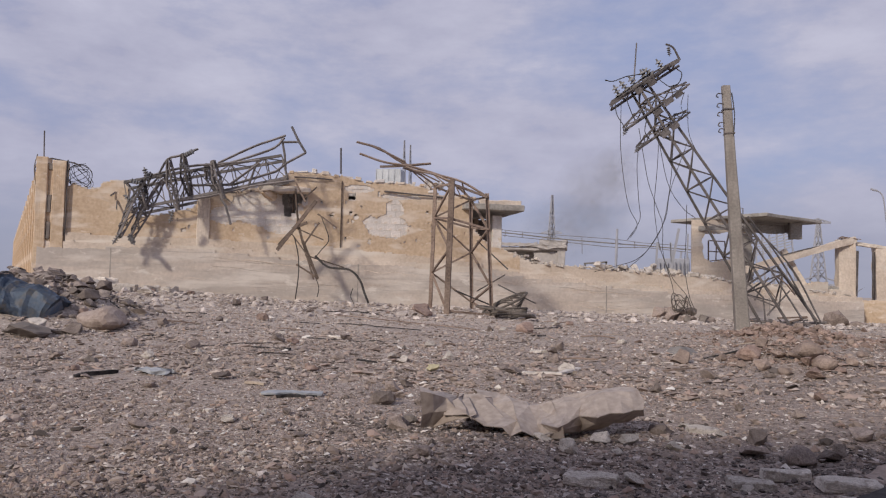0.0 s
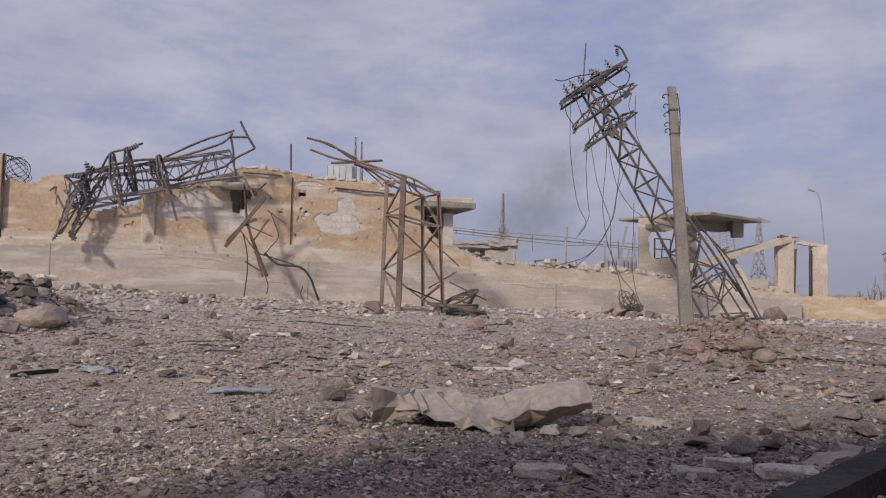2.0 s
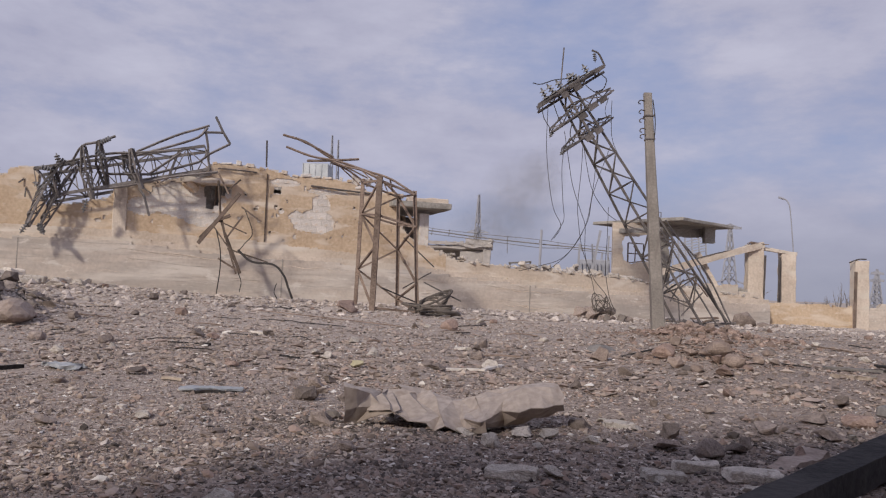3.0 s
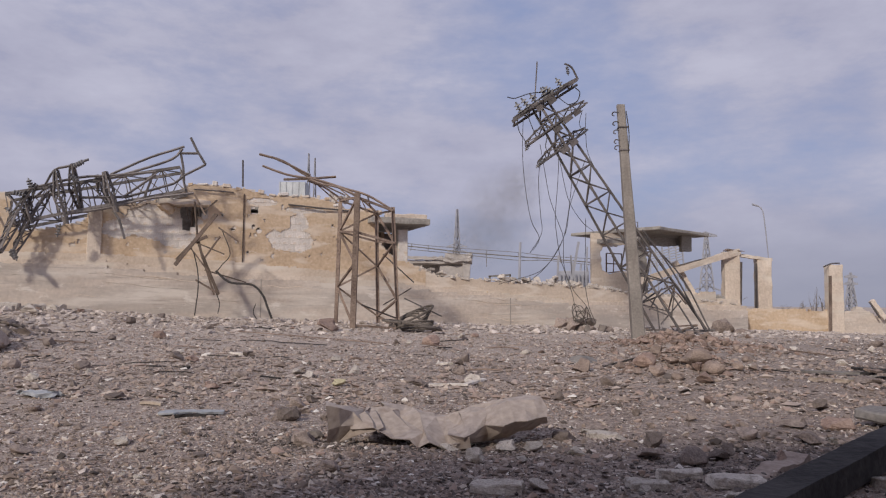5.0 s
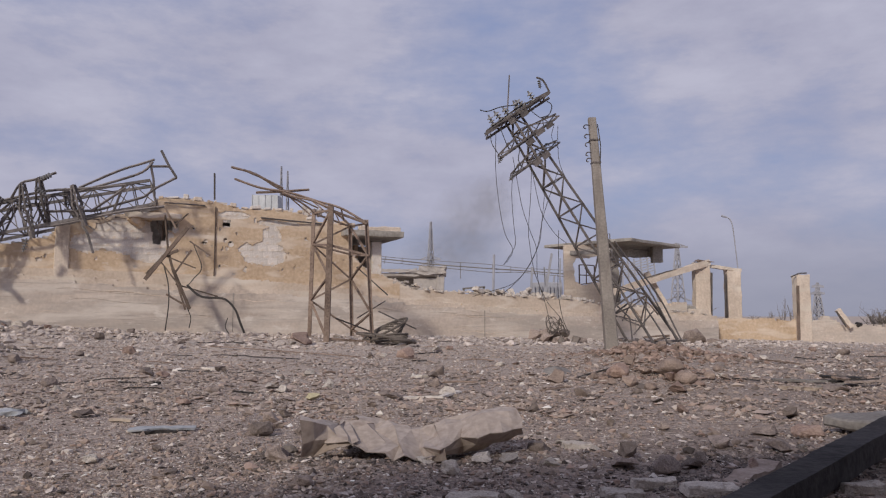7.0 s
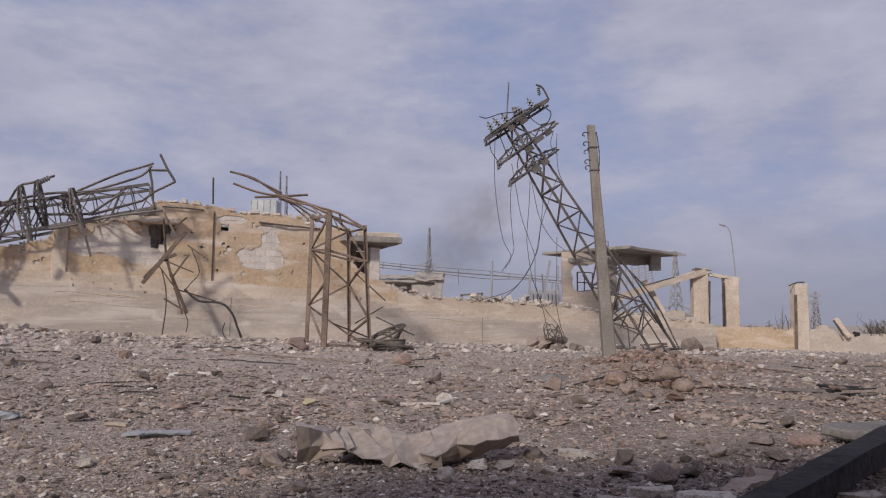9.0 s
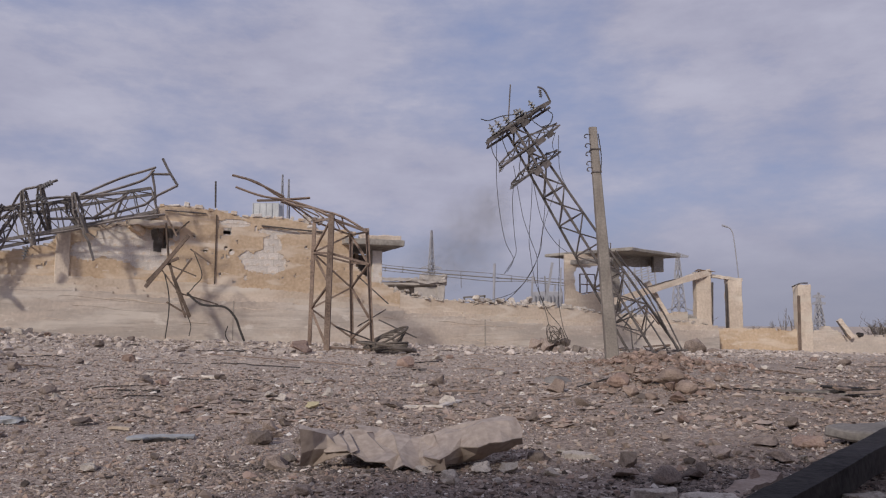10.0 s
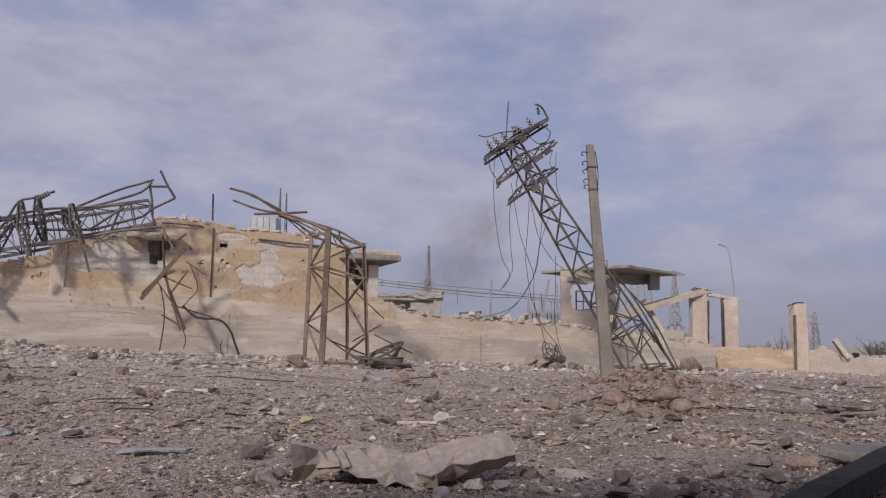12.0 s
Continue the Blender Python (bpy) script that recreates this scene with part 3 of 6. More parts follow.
def terrace_wall():
    t = thing("retaining_wall", "long weathered cast-concrete retaining wall with pale streaks", "wall", FACE, kind="structure")
    me = broken_wall(LEFT, RIGHT, -0.8, 3.6, 0.14, -0.3, 0.25, lambda s, z: z < ledge(s) - 0.12 + ragged(s, z, 1.5, 3) * 0.05, 0.035, 3)
    link("wall_face", me, CONCRETE, t)
    cap = broken_wall(LEFT, RIGHT, 0.6, 3.6, 0.1, -0.2, 0.3, lambda s, z: (z < ledge(s) + 0.16 + ragged(s, z, 1.2, 5) * 0.14) & (z > ledge(s) - 0.3), 0.03, 6)
    link("ledge", cap, LEDGE, t, "dusty crumbling ledge")
    # board joints left by the casting
    for k, (a, b, dz) in enumerate([(-28.4, -25.2, -0.7), (-25.0, -21.5, -0.62), (-9.5, -2.0, -0.52), (-1.5, 8.0, -0.45), (9, 20, -0.4), (-20, -11, -0.9)]):
        n = 14
        pts = [(a + (b - a) * i / n, -0.29, float(ledge(a + (b - a) * i / n)) + dz + 0.03 * math.sin(i * 1.7 + k)) for i in range(n + 1)]
        part("casting_ridge", tube(pts, 0.028, 5), CONCRETE, t)
    r = random.Random(41)
    for k in range(34):
        a, n = r.uniform(LEFT + 0.5, RIGHT - 8), r.uniform(1.5, 7)
        dz = -r.uniform(0.25, 1.9)
        low, rad = float(ledge(a)) + dz, r.uniform(0.012, 0.034)
        pts = [(a + n * i / 12, -0.3 + rad * 0.6 + 0.006 * math.sin(i * 2.1), low + (float(ledge(a + n * i / 12)) - float(ledge(a))) * 0.8 + 0.05 * math.sin(i * 0.9 + k) + r.uniform(-0.015, 0.015)) for i in range(13)]
        part("casting_ridge", tube(pts, rad, 5, True, 2), CONCRETE if k % 3 else LEDGE, t)
    for s in (-25.1, -12.2, 3.0, 14.5):
        part("joint", box(s - 0.02, s + 0.02, -0.325, -0.27, 0.2, float(ledge(s)) - 0.12, 0), GREY, t)
    return t


terrace_wall()

# earth held by the wall
def terrace():
    s = np.linspace(LEFT + 0.3, RIGHT - 0.2, 60)
    d = np.array([0.26, 2, 6, 12, 24, 40])
    S, D = np.meshgrid(s, d, indexing="ij")
    Z = ledge(S) - 0.05 + (grain(S, D, 2, 6) - 0.5) * 0.2 - np.clip(D - 24, 0, 20) * 0.2
    top = np.stack([S, D, Z], -1).reshape(-1, 3)
    low = top.copy()
    low[:, 2] = -1.0
    at = np.arange(S.size).reshape(S.shape)
    f = np.stack([at[:-1, :-1], at[1:, :-1], at[1:, 1:], at[:-1, 1:]], -1).reshape(-1, 4).tolist()
    n = S.size
    for j in range(len(d) - 1):
        f += [(at[0, j], at[0, j + 1], at[0, j + 1] + n, at[0, j] + n), (at[-1, j + 1], at[-1, j], at[-1, j] + n, at[-1, j + 1] + n)]
    for i in range(len(s) - 1):
        f += [(at[i + 1, 0], at[i, 0], at[i, 0] + n, at[i + 1, 0] + n), (at[i, -1], at[i + 1, -1], at[i + 1, -1] + n, at[i, -1] + n)]
    me = bpy.data.meshes.new("terrace")
    me.from_pydata(np.concatenate([top, low]).tolist(), [], [tuple(int(v) for v in q) for q in f])
    ob = tagged(link("terrace_ground", me, DIRT), "raised dusty earth terrace behind the wall", "ground", kind="structure")
    ob.matrix_world = FACE


terrace()

skyline = profile([(-27.42, 6.39), (-27.11, 6.55), (-26.39, 6.33), (-25.80, 6.45), (-25.73, 6.81), (-24.49, 6.91), (-24.41, 6.25), (-24.55, 5.58), (-24.02, 4.95), (-22.34, 5.27), (-21.06, 5.63), (-20.87, 6.07), (-20.14, 6.36), (-18.98, 6.65), (-17.72, 6.96), (-16.28, 7.64), (-15.86, 7.85), (-14.72, 7.89), (-13.39, 7.70), (-13.19, 7.84), (-11.73, 7.48), (-11.36, 7.57), (-8.57, 7.47), (-7.91, 7.11), (-6.17, 6.93), (-5.20, 6.71), (-2.52, 6.50)])
PATCH = [(-10.45, 5.02, 1.3, 0.62), (-10.15, 5.95, 0.5, 0.55), (-17.2, 5.65, 2.0, 0.85), (-16.4, 4.85, 0.95, 0.45), (-19.5, 5.25, 0.75, 0.5), (-12.2, 7.05, 0.75, 0.2), (-9.84, 6.72, 1.2, 0.16)]
HOLES = [(*(-12.38, 5.50), 0.15), (*(-12.65, 5.67), 0.1), (*(-12.94, 4.24), 0.09), (*(-11.56, 4.09), 0.13), (*(-8.21, 5.92), 0.09), (*(-11.10, 6.91), 0.08), (*(-12.97, 6.28), 0.07), (*(-13.72, 5.54), 0.12), (*(-12.06, 6.07), 0.06), (*(-14.32, 6.28), 0.1), (*(-8.83, 4.28), 0.07), (*(-13.58, 4.83), 0.08), (*(-7.87, 4.79), 0.08), (*(-17.13, 4.07), 0.09), (*(-21.34, 4.52), 0.1), (*(-19.02, 4.45), 0.08)]
WIN = (-16.44, 6.62, -15.08, 6.02)
LOW_WIN = (-16.36, 6.1, -15.74, 5.34)
SMALL = (*(-12.83, 6.82), *(-12.37, 6.41))


def wall_solid(s, z):
    ok = z < skyline(s) + ragged(s, z, 0.7, 2) * 0.25
    ok &= ~((s > WIN[0]) & (s < WIN[2]) & (z < WIN[1]) & (z > WIN[3] + ragged(s, z, 0.5, 4) * 0.5))
    ok &= ~((s > LOW_WIN[0] + ragged(s, z, 0.4, 5) * 0.25) & (s < LOW_WIN[2] + ragged(s, z, 0.5, 3) * 0.5) & (z < LOW_WIN[1]) & (z > LOW_WIN[3]))
    ok &= ~((s > SMALL[0]) & (s < SMALL[2]) & (z < SMALL[1]) & (z > SMALL[3]))
    for ps, pz, w in HOLES:
        if ps > -16.5:
            ok &= (s - ps) ** 2 + (z - pz) ** 2 > (w * 0.85) ** 2
    edge = profile([(-5.61, 5.69), (-5.46, 5.17), (-4.91, 4.45), (-4.21, 4.07), (-3.36, 3.88), (-2.50, 3.53)])
    ok &= ~((s > (-5.57, 5.69)[0]) & (z > edge(s) + ragged(s, z, 0.4, 6) * 0.35))
    return ok


POCKS = np.random.RandomState(31).rand(20, 3) * (11, 3.4, 0.09) + (-15.5, 3.8, 0.03)


def plaster_on(s, z):
    ok = wall_solid(s, z) & wall_solid(s, z + 0.07)
    for ps, pz, w in POCKS:
        ok &= (s - ps) ** 2 + (z - pz) ** 2 > w * w
    for ps, pz, w, h in PATCH:
        ok &= ((s - ps) / w) ** 2 + ((z - pz) / h) ** 2 + ragged(s, z, 0.9, 7) * 2.2 > 1
    for ps, pz, w in HOLES:
        ok &= (s - ps) ** 2 + (z - pz) ** 2 > (w * (1 + ragged(s, z, 0.15, 8))) ** 2
    return ok & (ragged(s, z, 1.1, 12) < 0.33)


def block_mesh():
    me = bpy.data.meshes.new("block")
    bm = put_box(bmesh.new(), -0.2775, 0.2775, -0.012, 0.03, -0.1875, 0.1875, 0.004)
    bm.to_mesh(me)
    bm.free()
    me.materials.append(PALE)
    return me


def ruined_building():
    t = thing("ruined_building", "shell-damaged ochre plastered building with broken parapet above the retaining wall", "building", FACE)
    z0, s0, s1 = 1.9, -27.35, (-2.52, 6.50)[0]
    link("front_wall", broken_wall(s0, s1, z0, 8.4, 0.11, 0.04, 0.3, wall_solid, 0.0, 8), MORTAR, t, "bare front wall of mortared blocks")
    link("plaster_coat", broken_wall(s0, s1, z0, 8.4, 0.062, -0.03, 0.015, plaster_on, 0.012, 9), PLASTER, t, "pitted ochre plaster coat with fallen patches")
    # rooms behind the openings, walls coloured dark in place of their shade
    part("back_wall", box(s0, -17.4, 6.0, 6.25, z0, 4.6), SHADE_SOOT, t)
    part("back_wall", box(-17.4, -6.2, 6.0, 6.25, z0, 7.0), SHADE_SOOT, t)
    part("partition", box(-17.6, -17.4, 0.3, 6.0, z0, 6.8), SHADE_SOOT, t)
    part("partition", box(-7.2, -7.0, 0.3, 6.0, z0, 6.8), SHADE_SOOT, t)
    part("end_wall", box(s1 - 2.2, s1 - 1.95, 2.2, 6.0, z0, 5.9), PLASTER, t)
    part("floor_slab", box(s0, s1, 0.3, 6.0, z0 + 0.5, z0 + 0.7), GREY, t)
    part("roof_slab", box(-17.2, -7.2, 1.6, 6.4, 6.8, 7.0, 0.02, 0.03, 3, 3), GREY, t, "cracked concrete roof slab")
    # porch roof at the end
    a, b = (-6.16, 6.53), (-2.51, 6.15)
    part("porch_roof", box(a[0], b[0], -0.7, 5.0, b[1], b[1] + 0.36, 0.03, 0.05, 5, 4), GREY, t, "broken concrete porch slab")
    part("parapet", box(a[0] + 1.0, b[0] - 0.15, -0.55, -0.3, b[1] + 0.36, b[1] + 0.62, 0.03, 0.09, 6, 4), LEDGE, t)
    c, e = (-4.22, 5.95), (-3.50, 4.15)
    part("porch_column", box(c[0] + 0.1, e[0], 0.45, 1.0, 2.0, c[1], 0.03, 0.03, 7, 2), PALE, t, "pale square column")
    part("porch_column", box(e[0] + 0.25, e[0] + 0.5, 2.2, 2.6, 2.0, c[1], 0.03, 0.03, 8, 2), PALE, t)
    # back of the porch, its shade put into the dark colour
    part("porch_back", box(a[0] - 0.5, b[0] - 1.0, 3.4, 3.6, 2.0, c[1]), SHADE_SOOT, t)
    # drain pipe and hanging cable
    p, q = (-13.21, 7.46), (-13.20, 3.67)
    part("drain_pipe", tube([(p[0], -0.09, p[1]), (p[0], -0.09, q[1])], 0.032, 8, False), WRECK, t, "thin rusted drain pipe")
    p, q = (-10.79, 6.99), (-7.24, 6.81)
    part("bent_rebar", tube([(p[0], -0.12, p[1]), ((p[0] + q[0]) / 2, -0.2, (p[1] + q[1]) / 2 - 0.02), (q[0], -0.1, q[1])], 0.05, 5), STEEL, t)
    p, q = (-15.85, 7.52), (-13.77, 7.49)
    part("bent_rebar", tube([(p[0], -0.15, p[1]), ((p[0] + q[0]) / 2, -0.22, (p[1] + q[1]) / 2), (q[0], -0.1, q[1])], 0.04, 5), STEEL, t)
    # hood over the window, on a broken bracket
    part("window_hood", box(-17.6, -15.0, -0.9, 0.1, 6.6, 6.86, 0.02, 0.09, 9, 5), LEDGE, t, "broken concrete hood over the window")
    part("hood_bracket", rough_bar((-17.45, -0.5, 6.62), (-16.9, -0.3, 6.2), 0.55, 0.35, 0.09), PLASTER, t)
    # Added slab that catches some sun, so the window opening looks less black.
    part("window_backing", box(-16.7, -14.9, 0.55, 0.7, 5.0, 6.9, 0.02, 0.06, 14, 4), GREY, t, "grey slab added behind the window to lighten its opening")
    w0, w1 = (-16.34, 6.79), (-15.42, 5.44)
    for k, (u, v, x, y) in enumerate(((0.15, 1.0, 0.3, 0.35), (0.55, 1.05, 0.5, 0.1), (0.8, 0.95, 0.95, 0.4), (0.3, 0.75, 0.75, 0.55))):
        part("hanging_lath", rough_bar((w0[0] + (w1[0] - w0[0]) * u, 0.1 + 0.1 * k, w1[1] + (w0[1] - w1[1]) * v), (w0[0] + (w1[0] - w0[0]) * x, 0.12 + 0.1 * k, w1[1] + (w0[1] - w1[1]) * y), 0.16, 0.05, 0.03), (SHADE_SOOT, RUST, GREY, SHADE_SOOT)[k], t, "broken shutter lath")
    p, q = (-20.16, 6.24), (-20.08, 4.10)
    part("pilaster", box(p[0] - 0.75, p[0] - 0.1, -0.14, 0.1, 2.9, p[1], 0.03, 0.04, 21, 5), LEDGE, t)
    # plinth along the foot
    lip = profile([(-27.4, 3.95), (-23.0, 3.87), (-19.4, 3.88), (-12.84, 3.65), (-8.04, 3.26), (-4.9, 3.05)])
    link("plinth", broken_wall(-27.35, -4.9, 2.0, 4.3, 0.08, -0.13, 0.0, lambda s, z: (z < lip(s) + ragged(s, z, 0.9, 11) * 0.1) & (z > ledge(s) - 0.2), 0.03, 19), PLINTH, t, "dusty tan plastered plinth with a worn lip")
    # roof-line chunks
    r = random.Random(4)
    for s in np.arange(-16.0, -3.2, 0.62):
        if r.random() < 0.75:
            w, h = r.uniform(0.2, 0.55), r.uniform(0.1, 0.28)
            zz = float(skyline(s)) - 0.08
            ob = part("coping_block", box(-w / 2, w / 2, -0.16, 0.2, 0, h, 0.03, 0.04, int(s * 10)), r.choice([PLASTER, LEDGE, PALE]), t)
            ob.matrix_basis = pose(s, 0.08, zz, r.uniform(-6, 6), r.uniform(-9, 9), r.uniform(-10, 10))
    me = block_mesh()
    for ps, pz, w, h in PATCH:
        for row in range(int((pz - h * 1.4) / 0.38), int((pz + h * 1.4) / 0.38) + 1):
            for col in range(int((ps - w * 1.35) / 0.56) - 1, int((ps + w * 1.35) / 0.56) + 1):
                s, z = col * 0.56 + (row % 2) * 0.28, row * 0.38
                if wall_solid(np.array([s - 0.22, s + 0.22]), np.array([z - 0.12, z + 0.15])).all() and not (col, row) in DONE:
                    DONE.add((col, row))
                    ob = link("block", me, None, t)
                    ob.location = (s, 0.03 + 0.006 * math.sin(col * 7 + row * 3), z)
    return t


DONE = set()
ruined_building()


def yard_wall():
    t = thing("yard_wall", "broken ochre yard wall topped with loose masonry", "wall", FACE, kind="structure")
    top = profile([(-3.43, 3.61), (-2.50, 3.53), (-1.63, 3.17), (0.60, 2.99), (4.52, 2.83), (8.84, 2.61), (11.37, 2.41), (13.66, 2.31), (17.02, 1.94), (21.69, 1.54)])
    a, b = (-3.43, 3.75)[0], RIGHT - 0.3
    me = broken_wall(a, b, 0.8, 4.2, 0.11, 0.0, 0.28, lambda s, z: (z < top(s) + ragged(s, z, 0.6, 4) * 0.3) & (z > ledge(s) - 0.2), 0.03, 14)
    link("wall_face", me, PLINTH, t)
    heap = random.Random(23)
    for k in range(46):
        s = (heap.gauss(4.3, 0.9), heap.gauss(-1.8, 0.8), heap.uniform(6, 12))[k % 3 if k % 6 else 2]
        size = heap.uniform(0.3, 0.75) if k % 3 == 0 else heap.uniform(0.25, 0.5)
        ob = link("loose_block", rock_mesh("block", k % 3, 1.0), None, t)
        ob.matrix_basis = pose(s, heap.uniform(0.1, 0.8), float(top(s)) + 0.05 + heap.uniform(-0.05, 0.2), heap.uniform(-30, 30), heap.uniform(-30, 30), heap.uniform(0, 180)) @ Matrix.Diagonal((size, size * 1.3, size * 1.5, 1))
    r = random.Random(17)
    for k in range(120):
        s = a + 0.6 + (b - a - 1.0) * r.random() ** 1.5
        size = r.uniform(0.14, 0.4)
        ob = link("loose_block", rock_mesh("block", k % 3, 1.0), None, t)
        ob.matrix_basis = pose(s, 0.12 + r.uniform(-0.12, 0.2), float(top(s)) + 0.02 + r.uniform(-0.06, 0.05), r.uniform(-25, 25), r.uniform(-25, 25), r.uniform(0, 180)) @ Matrix.Diagonal((size, size * 1.3, size * 1.4, 1))


yard_wall()


def corner_tower():
    """Two piers and a long ribbed side wall at the wall's end."""
    t = thing("corner_wall", "tall ochre corner piers with a ribbed side wall", "wall", FACE)
    a, b = (-28.82, 7.84), (-28.16, 7.88)
    part("pier", box(a[0], b[0] - 0.12, -0.28, 0.5, 1.2, a[1], 0.03, 0.05, 2, 5), PLASTER, t)
    c, d = (-28.04, 7.71), (-27.43, 7.75)
    part("pier", box(c[0], d[0], -0.25, 0.5, 2.4, c[1] - 0.05, 0.03, 0.06, 4, 5), PLASTER, t)
    part("slot_back", box(b[0] - 0.12, c[0], -0.12, 0.2, 2.4, a[1] - 0.3, 0.02, 0.05, 3, 4), PLASTER, t)
    # Dark pieces stand in for the shaded parts of the gap between the piers.
    for low, high in ((3.6, 4.5), (5.0, 5.9), (7.2, 7.5)):
        part("slot", box(b[0] - 0.1, c[0] - 0.02, -0.2, -0.1, low, high, 0.02, 0.04, int(low * 9), 2), SHADE_SOOT, t, "dark piece set as the shaded gap between the piers")
    part("steel_strip", bar((d[0] + 0.06, -0.2, 3.9), (d[0] + 0.06, -0.2, d[1]), 0.07, 0.07), STEEL, t)
    part("antenna_rod", tube([(a[0] + 0.25, 0.1, a[1] - 0.3), (a[0] + 0.2, 0.1, a[1] + 1.4)], 0.035, 5, False), STEEL, t)
    side = broken_wall(0, 80, 1.0, 8.2, 0.4, -0.15, 0.15, lambda s, z: z < 7.6 - s * 0.008 + ragged(s, z, 1.4, 3) * 0.5, 0.03, 5)
    w = link("side_wall", side, PLASTER, t, "ribbed side wall in ochre plaster")
    w.matrix_basis = pose(a[0] + 0.1, 0.5, 0, 0, 0, 107.4)
    for k in range(19):
        rib = part("rib", box(-0.18, 0.18, -0.1, 0.12, 1.2, 7.3 - k * 0.03, 0.02), PLASTER, t)
        rib.matrix_basis = pose(a[0] + 0.1, 0.5, 0, 0, 0, 107.4) @ pose(1.5 + k * 4.0, 0.2, 0)
    loop = [(d[0] + 0.2 + 0.6 * math.sin(k * 1.1) + 0.4, 0.1 + 0.1 * math.sin(k * 2.3), d[1] - 0.8 + 0.65 * math.cos(k * 1.1)) for k in range(11)]
    part("tangled_wire", tube(loop, 0.018, 5), WIRE, t)
    for j in range(4):
        loop = [(d[0] + 0.5 + 0.5 * math.sin(k * 1.3 + j) + 0.1 * j, 0.1 * math.sin(k * 2.3 + j), d[1] - 0.75 + (0.35 + 0.1 * j) * math.cos(k * 1.1 + j * 2)) for k in range(9)]
        part("tangled_wire", tube(loop, 0.014, 5), WIRE, t)
        x = a[0] - 0.15 - 0.16 * j
        part("bent_rod", tube([(x, 0.4 + 0.6 * j, a[1] - 1.6), (x - 0.12, 0.4 + 0.6 * j, a[1] - 0.5), (x + 0.1 * (j % 2), 0.4 + 0.6 * j, a[1] + 0.2 - 0.2 * j)], 0.025, 5), STEEL, t)
    part("bent_bar", tube([(c[0] - 0.2, 0, c[1] + 0.1), (c[0] + 0.9, -0.1, c[1] - 0.1), (c[0] + 1.3, -0.1, c[1] - 0.25)], 0.04, 5), STEEL, t)


corner_tower()


# ---------------------------------------------------------------- pylons
def lattice(t, base, top, wide, slim, panels, leg=0.1, brace=0.055, mat=None, yaw=0.0, skip=(), name="brace", cross=False, grade=1.0):
    """Four legs with rings and diagonals from base to top, as separate steel members of t."""
    base, top = Vector(base), Vector(top)
    axis = (top - base).normalized()
    side = Vector((math.cos(yaw), math.sin(yaw), 0))
    side = (side - axis * side.dot(axis)).normalized()
    other = axis.cross(side)
    corners = [(-1, -1), (1, -1), (1, 1), (-1, 1)]

    def node(k, u):
        w = (wide + (slim - wide) * u) / 2
        return base.lerp(top, u) + side * corners[k % 4][0] * w + other * corners[k % 4][1] * w

    for k in range(4):
        part("leg", bar(node(k, 0), node(k, 1), leg), mat, t)
    us = [(i / panels) ** grade for i in range(panels + 1)]
    for i in range(panels + 1):
        if i in skip:
            continue
        for k in range(4):
            if i % 2 == 0 or i == panels:
                part(name, bar(node(k, us[i]), node(k + 1, us[i]), brace), mat, t)
            if i < panels:
                a, b = (k, k + 1) if (i + k) % 2 else (k + 1, k)
                part(name, bar(node(a, us[i]), node(b, us[i + 1]), brace), mat, t)
                if cross:
                    part(name, bar(node(b, us[i]), node(a, us[i + 1]), brace), mat, t)
    return node


@lru_cache(None)
def insulator_mesh(discs):
    bm = bmesh.new()
    prof = [(0.025, 0.0)]
    for k in range(discs):
        z = 0.06 + k * 0.09
        prof += [(0.03, z), (0.095, z + 0.015), (0.085, z + 0.035), (0.03, z + 0.055)]
    prof.append((0.02, 0.1 + discs * 0.09))
    rings = [[bm.verts.new((r * math.cos(a * math.tau / 8), r * math.sin(a * math.tau / 8), z)) for a in range(8)] for r, z in prof]
    for a, b in zip(rings, rings[1:]):
        for k in range(8):
            bm.faces.new((a[k], a[(k + 1) % 8], b[(k + 1) % 8], b[k]))
    bm.faces.new(rings[-1])
    me = bpy.data.meshes.new("insulator")
    bm.to_mesh(me)
    bm.free()
    me.materials.append(PORCELAIN)
    return me


def insulator(t, foot, tip, discs=4, size=1.0):
    foot, tip = Vector(foot), Vector(tip)
    ob = link("insulator", insulator_mesh(discs), None, t, "ribbed dusty porcelain insulator")
    ob.matrix_basis = Matrix.Translation(foot) @ (tip - foot).to_track_quat("Z", "Y").to_matrix().to_4x4() @ Matrix.Scale(size, 4)


def cross_arm(t, a, b, tall=0.35, deep=0.7, mat=None, n=5, drop=(0, 0, 1)):
    """A trussed arm from a to b that tapers to its ends."""
    a, b, drop = Vector(a), Vector(b), Vector(drop).normalized()
    d = (b - a).normalized()
    out = d.cross(drop).normalized()

    def at(u, k):
        w = 0.35 + 0.65 * (1 - abs(2 * u - 1) ** 2)
        o = [(-1, 0), (1, 0), (0, -1)][k]
        return a.lerp(b, u) + out * o[0] * deep / 2 * w + drop * o[1] * tall * w
    arm = part("cross_arm", bar(at(0, 0), at(0.5, 0), 0.095), mat, t)
    part("arm_chord", bar(at(0.5, 0), at(1, 0), 0.095), mat, arm)
    for k in (1, 2):
        part("arm_chord", bar(at(0, k), at(0.5, k), 0.095), mat, arm)
        part("arm_chord", bar(at(0.5, k), at(1, k), 0.095), mat, arm)
    for i in range(n):
        for k in range(3):
            part("arm_brace", bar(at(i / n, k), at((i + 1) / n, (k + 1) % 3), 0.05), mat, arm)
            part("arm_brace", bar(at(i / n, k), at(i / n, (k + 1) % 3), 0.05), mat, arm)


